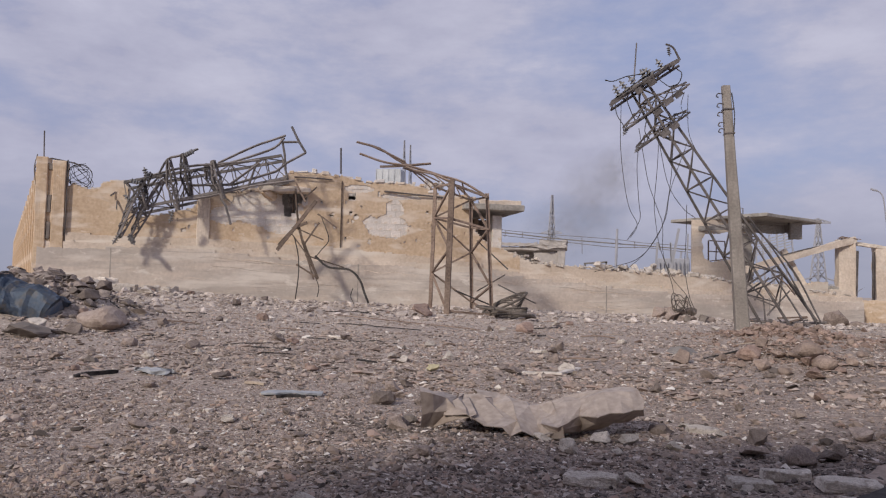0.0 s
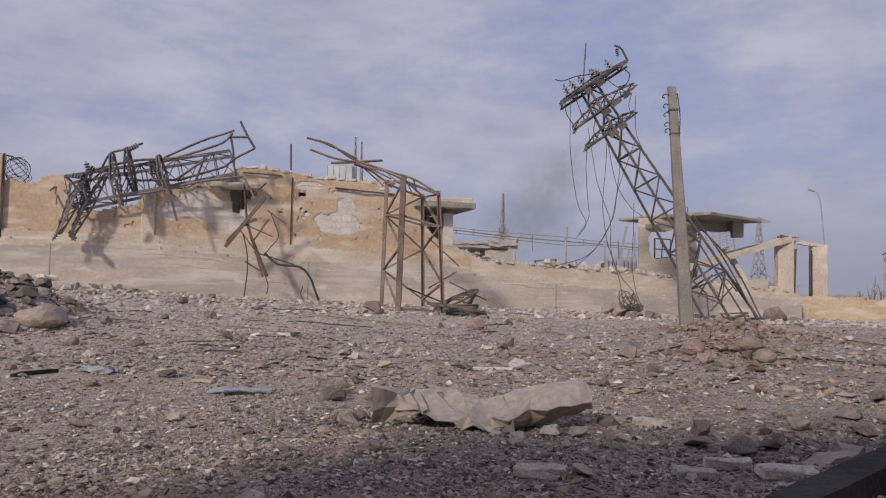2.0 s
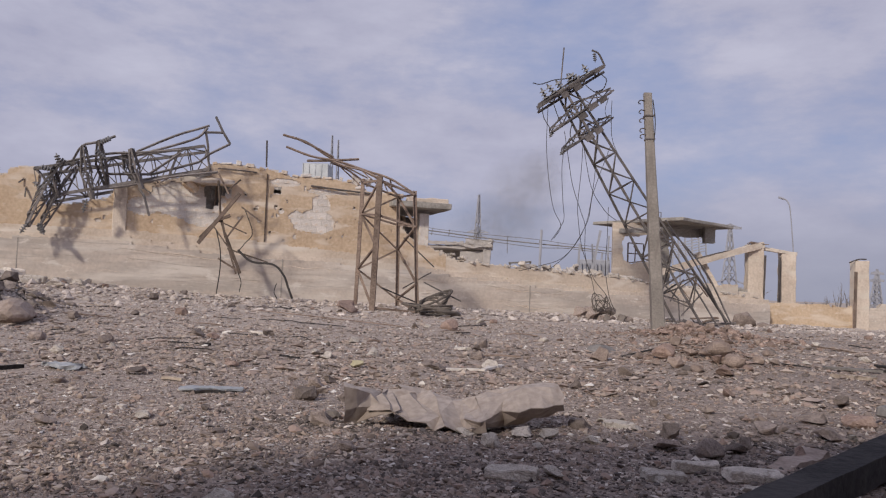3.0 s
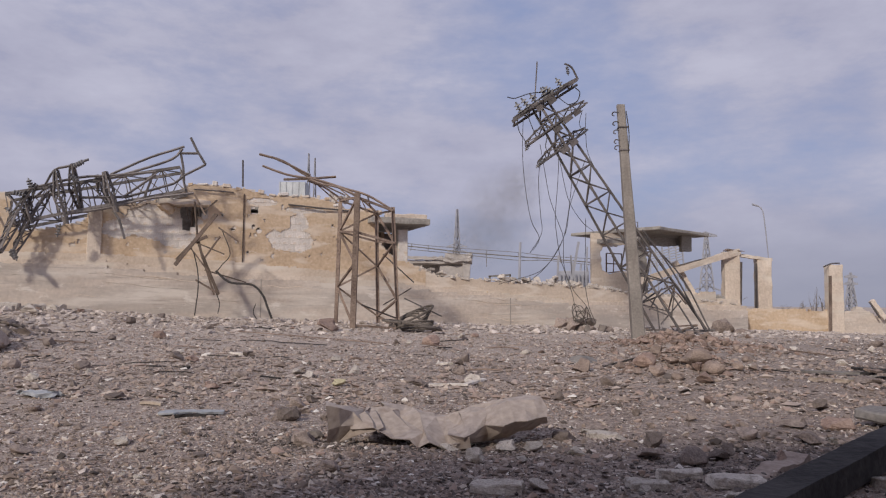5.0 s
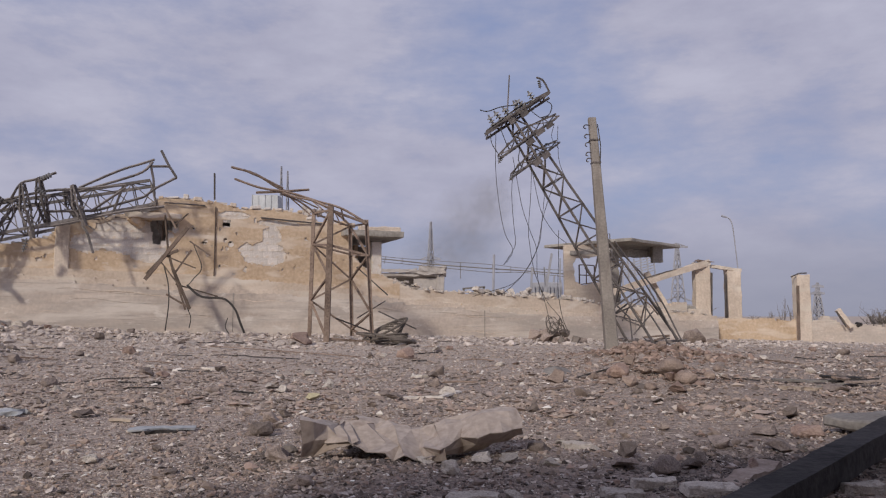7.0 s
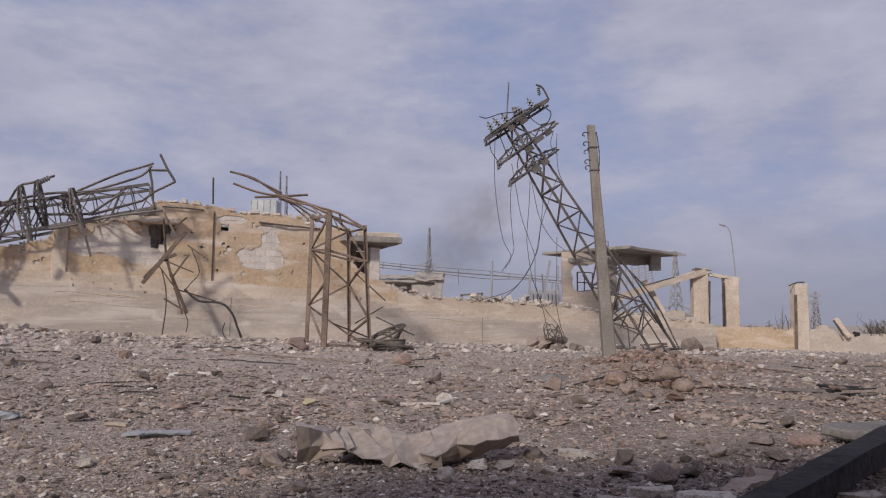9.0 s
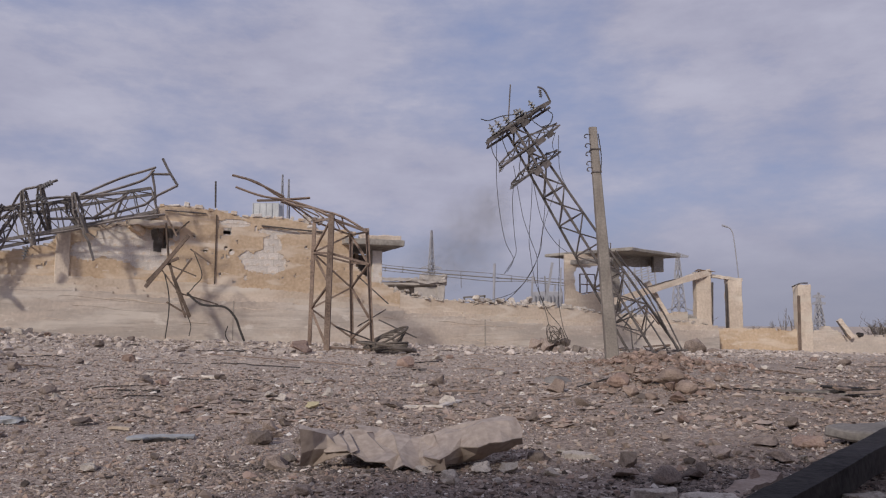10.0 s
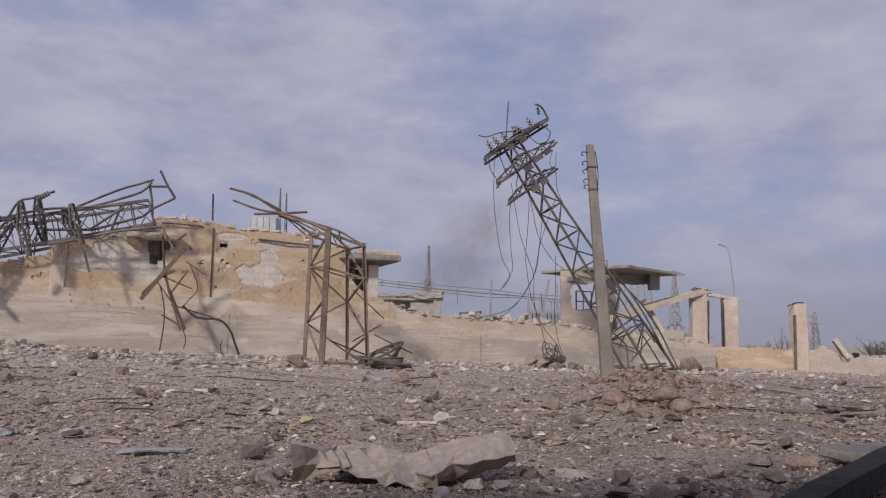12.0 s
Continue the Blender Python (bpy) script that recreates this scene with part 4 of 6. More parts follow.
def leaning_pylon():
    t = thing("leaning_pylon", "leaning dark steel lattice power pylon with torn wires", "pylon")
    base, top = Vector((12.27, 41.00, -0.41)), Vector((4.27, 41.00, 12.82))
    lattice(t, base, top, 1.75, 0.66, 15, 0.14, 0.07, STEEL, radians(28), skip=(0,), grade=0.82)
    axis = (top - base).normalized()
    for a, b, tall in (((2.75, 40.60, 11.86), (6.43, 41.40, 14.40), 0.25), ((3.46, 40.40, 10.32), (6.96, 41.60, 13.05), 0.6), ((4.15, 40.40, 9.26), (6.97, 41.60, 11.48), 0.55)):
        cross_arm(t, a, b, tall, 1.0, STEEL, 5, -axis)
    part("top_beam", bar((2.61, 40.40, 11.68), (6.39, 41.20, 14.34), 0.2, 0.16), STEEL, t)
    for f, p in (((3.20, 40.60, 12.18), (2.81, 40.40, 12.85)), ((3.65, 40.60, 12.51), (3.19, 40.40, 12.98)), ((4.12, 40.80, 12.80), (3.59, 40.50, 13.37)), ((4.65, 40.90, 13.12), (4.15, 40.60, 13.89)), ((5.58, 41.00, 13.74), (5.21, 40.90, 14.24)), ((5.06, 41.00, 13.51), (4.72, 40.90, 13.65))):
        insulator(t, f, p, 3, 2.1)
    part("top_beam", bar((2.75, 41.1, 11.62), (6.5, 41.9, 14.26), 0.16, 0.14), STEEL, t)
    for k in range(9):
        u = (k + 0.5) / 9
        p = Vector((2.61, 40.40, 11.68)).lerp(Vector((6.39, 41.20, 14.34)), u)
        q = Vector((2.75, 41.1, 11.62)).lerp(Vector((6.5, 41.9, 14.26)), u + (0.06 if k % 2 else -0.06))
        part("beam_strut", bar(p, q, 0.08), STEEL, t)
    for p, n, turn in (((4.9, 40.6, 12.98), 0.5, 35), ((5.2, 40.5, 11.3), 0.55, 35), ((5.75, 40.5, 11.9), 0.6, 38), ((6.35, 40.9, 12.4), 0.5, 36), ((5.6, 40.4, 10.1), 0.55, 36), ((6.1, 40.5, 10.55), 0.5, 38), ((4.2, 40.5, 12.5), 0.4, 35)):
        plate = part("gusset_plate", box(-n / 2, n / 2, -0.03, 0.03, -0.16, 0.16, 0.01, 0.03, int(n * 30), 2), STEEL, t)
        plate.matrix_basis = pose(*p, 0, -turn, 12)
    for pts in (((2.9, 40.4, 12.1), (3.0, 40.3, 11.2), (3.35, 40.3, 10.6), (3.5, 40.3, 10.3)), ((3.4, 40.5, 12.4), (3.75, 40.4, 11.4), (4.0, 40.4, 10.9), (4.35, 40.4, 11.0)), ((5.0, 40.6, 13.4), (5.5, 40.5, 12.9), (5.9, 40.6, 12.7), (6.3, 40.9, 12.9)), ((4.6, 40.4, 10.9), (4.5, 40.3, 10.2), (4.75, 40.3, 9.8))):
        part("jumper", tube(pts, 0.025, 5), WIRE, t)
    insulator(t, (4.47, 40.40, 9.58), (4.12, 40.40, 9.23), 5, 1.3)
    insulator(t, (3.65, 40.40, 10.51), (3.46, 40.40, 10.19), 4, 1.2)
    part("end_hook", tube([(6.46, 41.40, 14.47), (6.09, 41.30, 15.11), (5.69, 41.20, 15.28)], 0.055, 6), STEEL, t)
    insulator(t, (5.82, 41.20, 15.14), (5.91, 41.20, 14.54), 4, 1.2)
    part("spike", tube([(3.93, 40.80, 12.80), (4.08, 40.80, 15.27)], 0.04, 5, False), STEEL, t)
    part("jumper", tube([(2.36, 40.40, 13.11), (2.81, 40.40, 13.04), (3.59, 40.50, 13.33), (4.54, 40.70, 13.49)], 0.03, 5), WIRE, t)
    part("jumper", tube([(6.32, 41.40, 13.93), (6.55, 41.20, 13.60), (6.35, 41.00, 13.02), (5.86, 41.00, 12.82)], 0.03, 5), WIRE, t)
    for pts in (
        ((3.25, 40.40, 11.94), (3.22, 40.30, 9.59), (3.39, 40.20, 7.66), (3.69, 40.20, 6.08), (4.12, 40.20, 5.14), (3.80, 40.50, 4.47)),
        ((4.18, 40.40, 9.36), (4.10, 40.30, 8.15), (4.21, 40.30, 6.41), (4.29, 40.30, 5.62), (4.13, 40.30, 5.12), (3.65, 40.60, 4.35)),
        ((4.19, 40.40, 10.42), (4.48, 40.30, 8.63), (4.72, 40.30, 7.36), (5.19, 40.20, 5.93), (5.42, 40.10, 5.13), (5.45, 40.00, 3.57), (5.88, 39.90, 2.02), (6.15, 39.80, 0.50)),
        ((5.26, 40.60, 9.91), (5.19, 40.50, 8.35), (5.03, 40.40, 6.42), (5.07, 40.30, 5.46), (5.32, 40.20, 3.89), (5.94, 40.10, 2.33), (6.65, 40.00, 1.41), (6.99, 39.90, 0.43)),
        ((6.02, 40.80, 10.18), (5.97, 40.60, 8.36), (5.74, 40.50, 6.43), (5.46, 40.40, 5.16), (4.91, 40.60, 4.07), (4.17, 41.20, 3.31), (3.12, 42.00, 2.96), (2.03, 43.00, 2.66)),
        ((5.29, 40.60, 9.65), (5.75, 40.50, 7.39), (6.49, 40.50, 6.12), (7.19, 40.60, 5.56)),
        ((6.92, 41.40, 12.46), (6.87, 41.20, 11.42), (6.95, 41.00, 10.06), (7.57, 41.00, 8.76)),
        ((6.80, 41.00, 6.33), (6.76, 40.90, 4.57), (6.67, 40.70, 2.97), (6.85, 40.40, 1.41), (7.13, 40.00, 0.55)),
        ((6.82, 41.00, 9.73), (5.92, 40.80, 7.11), (5.62, 40.60, 5.49), (4.78, 40.90, 3.87), (3.87, 41.40, 2.94), (3.44, 42.00, 2.70)),
        ((6.66, 41.00, 12.52), (6.49, 41.00, 11.70), (6.87, 41.00, 11.04)),
    ):
        part("torn_wire", tube(pts, 0.017, 5), WIRE, t, "slack torn cable")
    for pts in (((9.70, 40.00, -0.18), (10.85, 39.70, -0.08), (13.08, 39.80, -0.05)), ((10.32, 42.00, 0.12), (12.71, 41.80, 0.06), (14.06, 41.50, 0.14))):
        part("base_rail", tube(pts, 0.07, 5), STEEL, t)
    r = random.Random(6)
    for k in range(9):
        c = Vector((11.46, 40.20, 0.18)) + Vector((r.uniform(-1.9, 1.7), r.uniform(-0.6, 0.8), r.uniform(-0.15, 0.25)))
        d = Vector((r.uniform(0.5, 1.5), r.uniform(-0.5, 0.5), r.uniform(-0.35, 0.35)))
        part("bent_strut", bar(c - d * 0.5, c + d * 0.5, r.uniform(0.06, 0.1)), RUST if k % 2 else STEEL, t)
    # braces that buckled round the foot
    for k in range(4):
        u = r.uniform(0.02, 0.3)
        c = base.lerp(top, u) + Vector((r.uniform(-0.5, 0.9), r.uniform(-0.7, 0.7), 0))
        d = Vector((r.uniform(0.5, 1.0) * r.choice((-1, -1, 1)), r.uniform(-0.3, 0.3), r.uniform(0.3, 1.1)))
        mid = c + Vector((r.uniform(-0.07, 0.07), r.uniform(-0.1, 0.1), r.uniform(-0.07, 0.07)))
        part("bent_strut", tube([c - d * 0.6, mid, c + d * 0.6], r.uniform(0.028, 0.045), 4, False), RUST if k % 3 else STEEL, t)
    for pts in (((9.85, 40.60, 5.68), (11.44, 40.40, 3.34), (13.05, 40.00, 0.06)), ((9.54, 40.40, 5.16), (10.99, 40.20, 2.65), (12.41, 39.80, 0.13)), ((10.02, 40.80, 5.32), (11.99, 40.60, 3.03), (13.37, 40.30, 0.12))):
        part("bent_leg", tube(pts, 0.045, 4, True, 4), STEEL, t, "buckled rusty leg")
    # the foot that tore open
    part("bent_strut", tube([(9.28, 40.60, 2.66), (10.50, 40.20, 1.41), (10.57, 40.00, 0.19)], 0.05, 5, False), STEEL, t)
    part("bent_strut", tube([(11.87, 40.40, 1.78), (10.69, 40.20, 0.49)], 0.045, 5, False), STEEL, t)
    part("bent_strut", tube([(9.53, 40.40, 1.87), (11.33, 40.60, 3.10), (12.48, 40.40, 1.41)], 0.06, 5, False), STEEL, t)


leaning_pylon()


def pylon_stump():
    t = thing("pylon_stump", "brown rusted stump of a broken lattice pylon", "pylon")
    feet = [(-6.24, 35.60, 0.55), (-5.11, 33.60, 0.09), (-3.06, 34.40, -0.05), (-4.30, 36.60, 0.52)]
    tops = [(-6.11, 35.60, 6.73), (-4.98, 33.60, 6.60), (-3.41, 34.40, 6.07), (-4.45, 36.60, 6.19)]
    for k in range(4):
        part("leg", bar(feet[k], tops[k], 0.25 if k == 1 else 0.17), RUST, t)
    node = lambda k, u: Vector(feet[k % 4]).lerp(Vector(tops[k % 4]), u)
    steps = (0.06, 0.28, 0.5, 0.72, 0.97)
    for i, u in enumerate(steps):
        for k in range(4):
            if i in (0, 3, 4) and not (i == 0 and k in (0, 3)):
                part("ring", bar(node(k, u), node(k + 1, u), 0.1), RUST, t)
            if i < 4 and (i, k) not in ((3, 1), (2, 1), (1, 1), (0, 1)):
                a, b = (k, k + 1) if (i + k) % 2 else (k + 1, k)
                part("brace", bar(node(a, u), node(b, steps[i + 1]), 0.09), RUST, t)
    for a, b in (((-2.83, 34.60, 1.74), (-1.05, 35.00, 0.89)), ((-2.54, 35.00, 2.23), (-3.99, 36.00, 1.42)), ((-4.77, 34.00, 1.42), (-2.88, 36.00, 0.59)), ((-4.00, 35.80, 3.91), (-2.43, 35.40, 2.51))):
        part("bent_brace", bar(a, b, 0.06), STEEL, t)
    # head folded over to one side
    for pts, w in (
        (((-4.42, 36.40, 6.05), (-5.20, 36.20, 6.71), (-6.30, 36.00, 7.25), (-7.77, 35.60, 7.74), (-8.89, 35.20, 8.40), (-10.05, 35.00, 8.72)), 0.06),
        (((-3.42, 34.60, 5.93), (-4.67, 34.80, 6.67), (-5.80, 35.00, 7.03), (-7.23, 35.00, 7.47), (-8.55, 34.80, 7.66), (-9.76, 34.60, 8.06)), 0.055),
        (((-6.11, 35.60, 6.62), (-6.89, 35.40, 7.15), (-7.68, 35.20, 7.45)), 0.05),
        (((-5.01, 33.80, 6.52), (-6.02, 34.40, 6.99), (-6.91, 34.80, 7.22), (-7.64, 35.00, 7.53)), 0.05),
        (((-8.81, 35.00, 7.47), (-7.78, 35.00, 7.50), (-6.32, 35.40, 7.68)), 0.06),
        (((-9.44, 35.00, 8.58), (-8.50, 35.00, 8.17), (-7.55, 35.20, 7.70)), 0.055),
    ):
        part("folded_chord", tube(pts, w, 4, True, 4), RUST, t, "bent brown steel chord")
    for a, b in (((-7.70, 35.40, 7.68), (-6.22, 35.60, 6.40)), ((-6.27, 35.80, 7.21), (-5.11, 35.60, 6.26)), ((-5.17, 36.00, 6.73), (-4.80, 35.80, 6.00)), ((-4.70, 35.00, 6.70), (-4.63, 35.60, 6.17)), ((-6.95, 35.00, 7.25), (-5.86, 35.40, 6.76))):
        part("brace", bar(a, b, 0.06), RUST, t)


pylon_stump()


def cable_coil():
    t = thing("cable_coil", "tangled heap of thick dark cable at the pylon stump", "cable")
    c = Vector((-2.51, 34.80, 0.57))
    for k in range(5):
        r = 0.55 + 0.12 * k
        pts = [c + Vector((r * math.cos(a * 0.62 + k), 0.55 * r * math.sin(a * 0.62 + k), 0.12 * k - 0.15 + 0.5 * math.sin(a * 0.62 + k * 1.3))) for a in range(10)]
        part("cable_loop", tube(pts, 0.06, 6), COIL, t)
    dice = random.Random(3)
    for k in range(6):
        r, x, y = 0.5 + 0.1 * k, -2.1 + dice.uniform(-0.3, 0.3), 33.0 - 0.25 * k
        pts = []
        for a in range(9):
            p = (x + r * 1.15 * math.cos(a * 0.72 + k), y + r * math.sin(a * 0.72 + k))
            pts.append((*p, floor_at(*p) + 0.08 + 0.1 * (k % 3) + 0.14 * (1 + math.sin(a * 0.72 + k * 2))))
        part("cable_loop", tube(pts, 0.055, 6), COIL, t)
    part("cable_end", tube([(-1.81, 34.60, 0.76), (-2.06, 34.00, 0.18), (-2.84, 32.50, -0.19), (-4.41, 31.30, -0.29)], 0.085, 6), COIL, t)
    part("cable_end", tube([(-1.91, 34.60, 0.57), (-2.39, 33.20, -0.10), (-3.25, 31.60, -0.26)], 0.07, 6), COIL, t)


cable_coil()


def wire_tangle():
    t = thing("wire_tangle", "dark tangle of torn wire and scorched debris at the wall's foot", "cable")
    c = Vector((6.41, 40.50, 0.63))
    r = random.Random(9)
    for k in range(8):
        w = r.uniform(0.25, 0.6)
        pts = [c + Vector((w * math.cos(a * 0.8 + k) + r.uniform(-0.1, 0.1), 0.5 * w * math.sin(a * 0.8 + k), 0.25 + 1.0 * w * math.sin(a * 0.8 + k * 1.7) + r.uniform(-0.2, 0.2))) for a in range(7)]
        part("wire_loop", tube(pts, 0.022, 5), COIL, t)
    for k in range(9):
        p = c + Vector((r.uniform(-0.9, 1.2), r.uniform(-0.3, 0.5), r.uniform(-0.6, 0.0)))
        ob = part("scorched_lump", box(-0.25, 0.25, -0.2, 0.2, -0.16, 0.16, 0.04, 0.12, k, 2), SHADE_SOOT if k % 2 else ROCK, t)
        ob.matrix_basis = Matrix.Translation(p) @ pose(0, 0, 0, k * 40, k * 25, k * 60)


wire_tangle()


def fallen_pylon():
    t = thing("fallen_pylon", "crushed dark lattice pylon fallen across the ruined wall", "pylon")
    a, b = Vector((-22.45, 35.50, 5.91)), Vector((-14.83, 37.80, 7.83))
    lattice(t, a, b, 1.5, 1.25, 9, 0.14, 0.052, HAZE_DUST_STEEL, radians(90), cross=False)
    # upper chord torn loose, and the open end
    for pts in (
        ((-17.80, 35.90, 7.68), (-16.09, 36.10, 8.23), (-14.86, 36.30, 8.73), (-14.44, 36.50, 9.29)),
        ((-17.91, 36.10, 7.89), (-16.06, 36.30, 8.79), (-14.96, 36.50, 9.21), (-14.36, 36.50, 9.41)),
        ((-21.74, 35.50, 7.05), (-19.38, 35.70, 7.65), (-17.81, 35.90, 7.80), (-15.60, 36.10, 8.03)),
        ((-14.81, 36.50, 7.50), (-14.23, 36.50, 7.96), (-13.29, 36.70, 8.52)),
        ((-13.29, 36.70, 8.52), (-13.71, 36.70, 9.16), (-14.11, 36.70, 9.92)),
        ((-14.56, 36.50, 9.24), (-14.38, 36.50, 8.39), (-14.30, 36.50, 7.61)),
        ((-14.49, 36.50, 9.06), (-13.65, 36.70, 9.10)),
        ((-19.22, 35.50, 6.61), (-16.97, 36.00, 6.73), (-14.81, 36.50, 7.50)),
        ((-20.01, 35.50, 5.77), (-18.10, 35.80, 6.09), (-16.03, 36.10, 6.64), (-13.79, 36.50, 7.01)),
        ((-17.20, 35.90, 6.66), (-15.59, 36.10, 7.89)),
        ((-16.17, 36.10, 6.64), (-15.71, 36.10, 8.00)),
        ((-17.49, 35.70, 5.99), (-17.20, 35.70, 5.57), (-16.88, 35.70, 4.59)),
        ((-20.68, 35.10, 7.16), (-20.23, 35.10, 7.93), (-19.50, 35.10, 8.13), (-18.65, 35.30, 8.50)),
    ):
        part("bent_chord", tube(pts, 0.065, 4, len(pts) > 3, 3), HAZE_DUST_STEEL, t)
    # crushed cross-arms
    for p, q, tall in (((-22.10, 34.10, 3.77), (-20.99, 34.90, 7.20), 0.5), ((-21.59, 34.30, 3.67), (-20.74, 35.70, 6.96), 0.45), ((-19.89, 34.70, 7.86), (-19.33, 34.90, 5.26), 0.4), ((-19.23, 34.90, 8.19), (-19.20, 35.90, 6.03), 0.4), ((-17.67, 35.10, 7.86), (-17.16, 35.50, 5.92), 0.35), ((-18.76, 36.50, 7.93), (-18.17, 36.90, 6.31), 0.35), ((-21.36, 34.70, 6.81), (-21.09, 34.90, 5.25), 0.4)):
        cross_arm(t, p, q, tall, 0.6, HAZE_DUST_STEEL, 5, (1, 0.1, 0.2))
    for p, q in (((-22.01, 34.00, 3.99), (-22.18, 33.90, 3.64)), ((-21.60, 34.10, 3.92), (-21.27, 34.00, 3.48)), ((-21.23, 34.50, 6.58), (-21.55, 34.40, 6.65)), ((-19.14, 34.80, 8.05), (-18.51, 34.70, 8.32)), ((-20.92, 34.50, 6.78), (-21.06, 34.50, 7.13)), ((-21.56, 34.50, 5.55), (-21.82, 34.30, 5.76)), ((-19.70, 34.90, 5.25), (-19.78, 34.90, 4.90)), ((-19.32, 34.70, 7.63), (-18.87, 34.70, 7.33))):
        insulator(t, p, q, 4, 1.5)
    r = random.Random(8)
    for k in range(10):
        u = r.random() ** 1.4
        c = a.lerp(b, u * 0.75 - 0.06) + Vector((r.uniform(-0.2, 0.2), r.uniform(-0.7, 0.7), r.uniform(-0.8, 0.75)))
        d = Vector((r.uniform(-1, 1), r.uniform(-0.6, 0.6), r.uniform(-1, 1))) * r.uniform(0.4, 0.9)
        part("twisted_brace", bar(c - d, c + d, 0.065), HAZE_DUST_STEEL, t)


fallen_pylon()


def hanging_wreck():
    t = thing("hanging_wreck", "broken pylon members hanging down over the wall", "steel wreckage")
    for p, q, w in (
        ((-14.67, 36.60, 3.34), (-12.74, 37.00, 6.01), 0.17), ((-13.94, 36.80, 4.49), (-13.15, 36.90, 4.84), 0.14),
        ((-13.96, 37.20, 6.67), (-13.68, 37.00, 4.85), 0.12), ((-13.68, 37.00, 4.85), (-13.32, 36.90, 3.69), 0.14), ((-13.38, 36.90, 3.92), (-12.43, 36.80, 1.87), 0.16), ((-13.61, 37.00, 4.42), (-12.69, 36.90, 1.84), 0.1),
        ((-13.64, 36.80, 2.61), (-12.55, 36.80, 1.98), 0.1), ((-12.63, 37.00, 5.31), (-11.61, 37.20, 4.58), 0.08), ((-13.80, 36.90, 4.55), (-12.27, 37.00, 3.93), 0.07),
        ((-13.32, 36.90, 3.64), (-12.53, 37.00, 4.85), 0.08), ((-13.93, 36.80, 4.20), (-13.03, 36.80, 3.06), 0.07), ((-13.97, 37.20, 7.03), (-13.35, 37.10, 5.96), 0.1), ((-13.41, 37.10, 6.17), (-12.80, 37.20, 6.76), 0.07), ((-13.24, 36.90, 3.12), (-11.17, 37.20, 2.50), 0.07), ((-14.62, 36.60, 3.62), (-13.36, 36.90, 5.13), 0.09),
    ):
        part("bent_member", bar(p, q, w), WRECK, t)
    for pts, r in (
        (((-12.67, 36.90, 3.07), (-11.94, 36.90, 2.50), (-10.80, 36.90, 2.38), (-10.19, 36.80, 1.84), (-9.89, 36.70, 1.19), (-9.65, 36.60, 0.69)), 0.06),
        (((-13.77, 36.70, 4.02), (-13.50, 36.60, 3.11), (-13.44, 36.60, 2.12), (-13.57, 36.60, 0.80)), 0.03),
        (((-12.60, 36.80, 1.98), (-12.39, 36.80, 1.42), (-12.46, 36.80, 0.91)), 0.025),
        (((-12.46, 37.10, 5.15), (-12.02, 37.10, 3.99), (-12.37, 37.00, 3.41), (-12.67, 36.90, 2.98)), 0.025),
        (((-10.54, 36.80, 1.42), (-10.65, 36.80, 0.99), (-10.47, 36.80, 0.63)), 0.025),
    ):
        part("hanging_cable", tube(pts, r, 5), WIRE, t)


hanging_wreck()


def concrete_pole():
    t = thing("utility_pole", "weathered concrete utility pole with bent wire brackets", "pole")
    a, b = Vector((6.39, 27.00, -0.13)), Vector((5.80, 27.00, 8.95))
    bm, rings = bmesh.new(), []
    for i in range(15):
        u = i / 14
        w, h = 0.24 - 0.105 * u, 0.21 - 0.085 * u
        c = a.lerp(b, u)
        ring = [Vector((x * w, y * h, 0)) for x, y in ((-1, -0.8), (-0.8, -1), (0.8, -1), (1, -0.8), (1, 0.8), (0.8, 1), (-0.8, 1), (-1, 0.8))]
        rings.append([bm.verts.new(c + v + noise.noise_vector((c + v) * 3) * 0.012) for v in ring])
    for p, q in zip(rings, rings[1:]):
        for k in range(8):
            bm.faces.new((p[k], p[(k + 1) % 8], q[(k + 1) % 8], q[k]))
    bm.faces.new(rings[-1])
    part("shaft", bm, POLE, t)
    for py in (0.035, 0.075, 0.11, 0.15, 0.175):
        c = b.lerp(a, py)
        part("bracket", tube([c + Vector((-0.12, -0.1, 0)), c + Vector((-0.3, -0.12, 0.02)), c + Vector((-0.36, -0.12, -0.08)), c + Vector((-0.28, -0.12, -0.12))], 0.022, 5), STEEL, t)
    for py in (0.095, 0.19):
        c = b.lerp(a, py)
        part("clamp", box(c.x - 0.17, c.x + 0.18, c.y - 0.17, c.y + 0.17, c.z - 0.03, c.z + 0.03, 0.01), STEEL, t)
    part("earth_wire", tube([b.lerp(a, 0.03) + Vector((0.16, -0.13, 0)), b.lerp(a, 0.12) + Vector((0.2, -0.15, 0)), b.lerp(a, 0.2) + Vector((0.12, -0.16, 0))], 0.02, 5), WIRE, t)


concrete_pole()


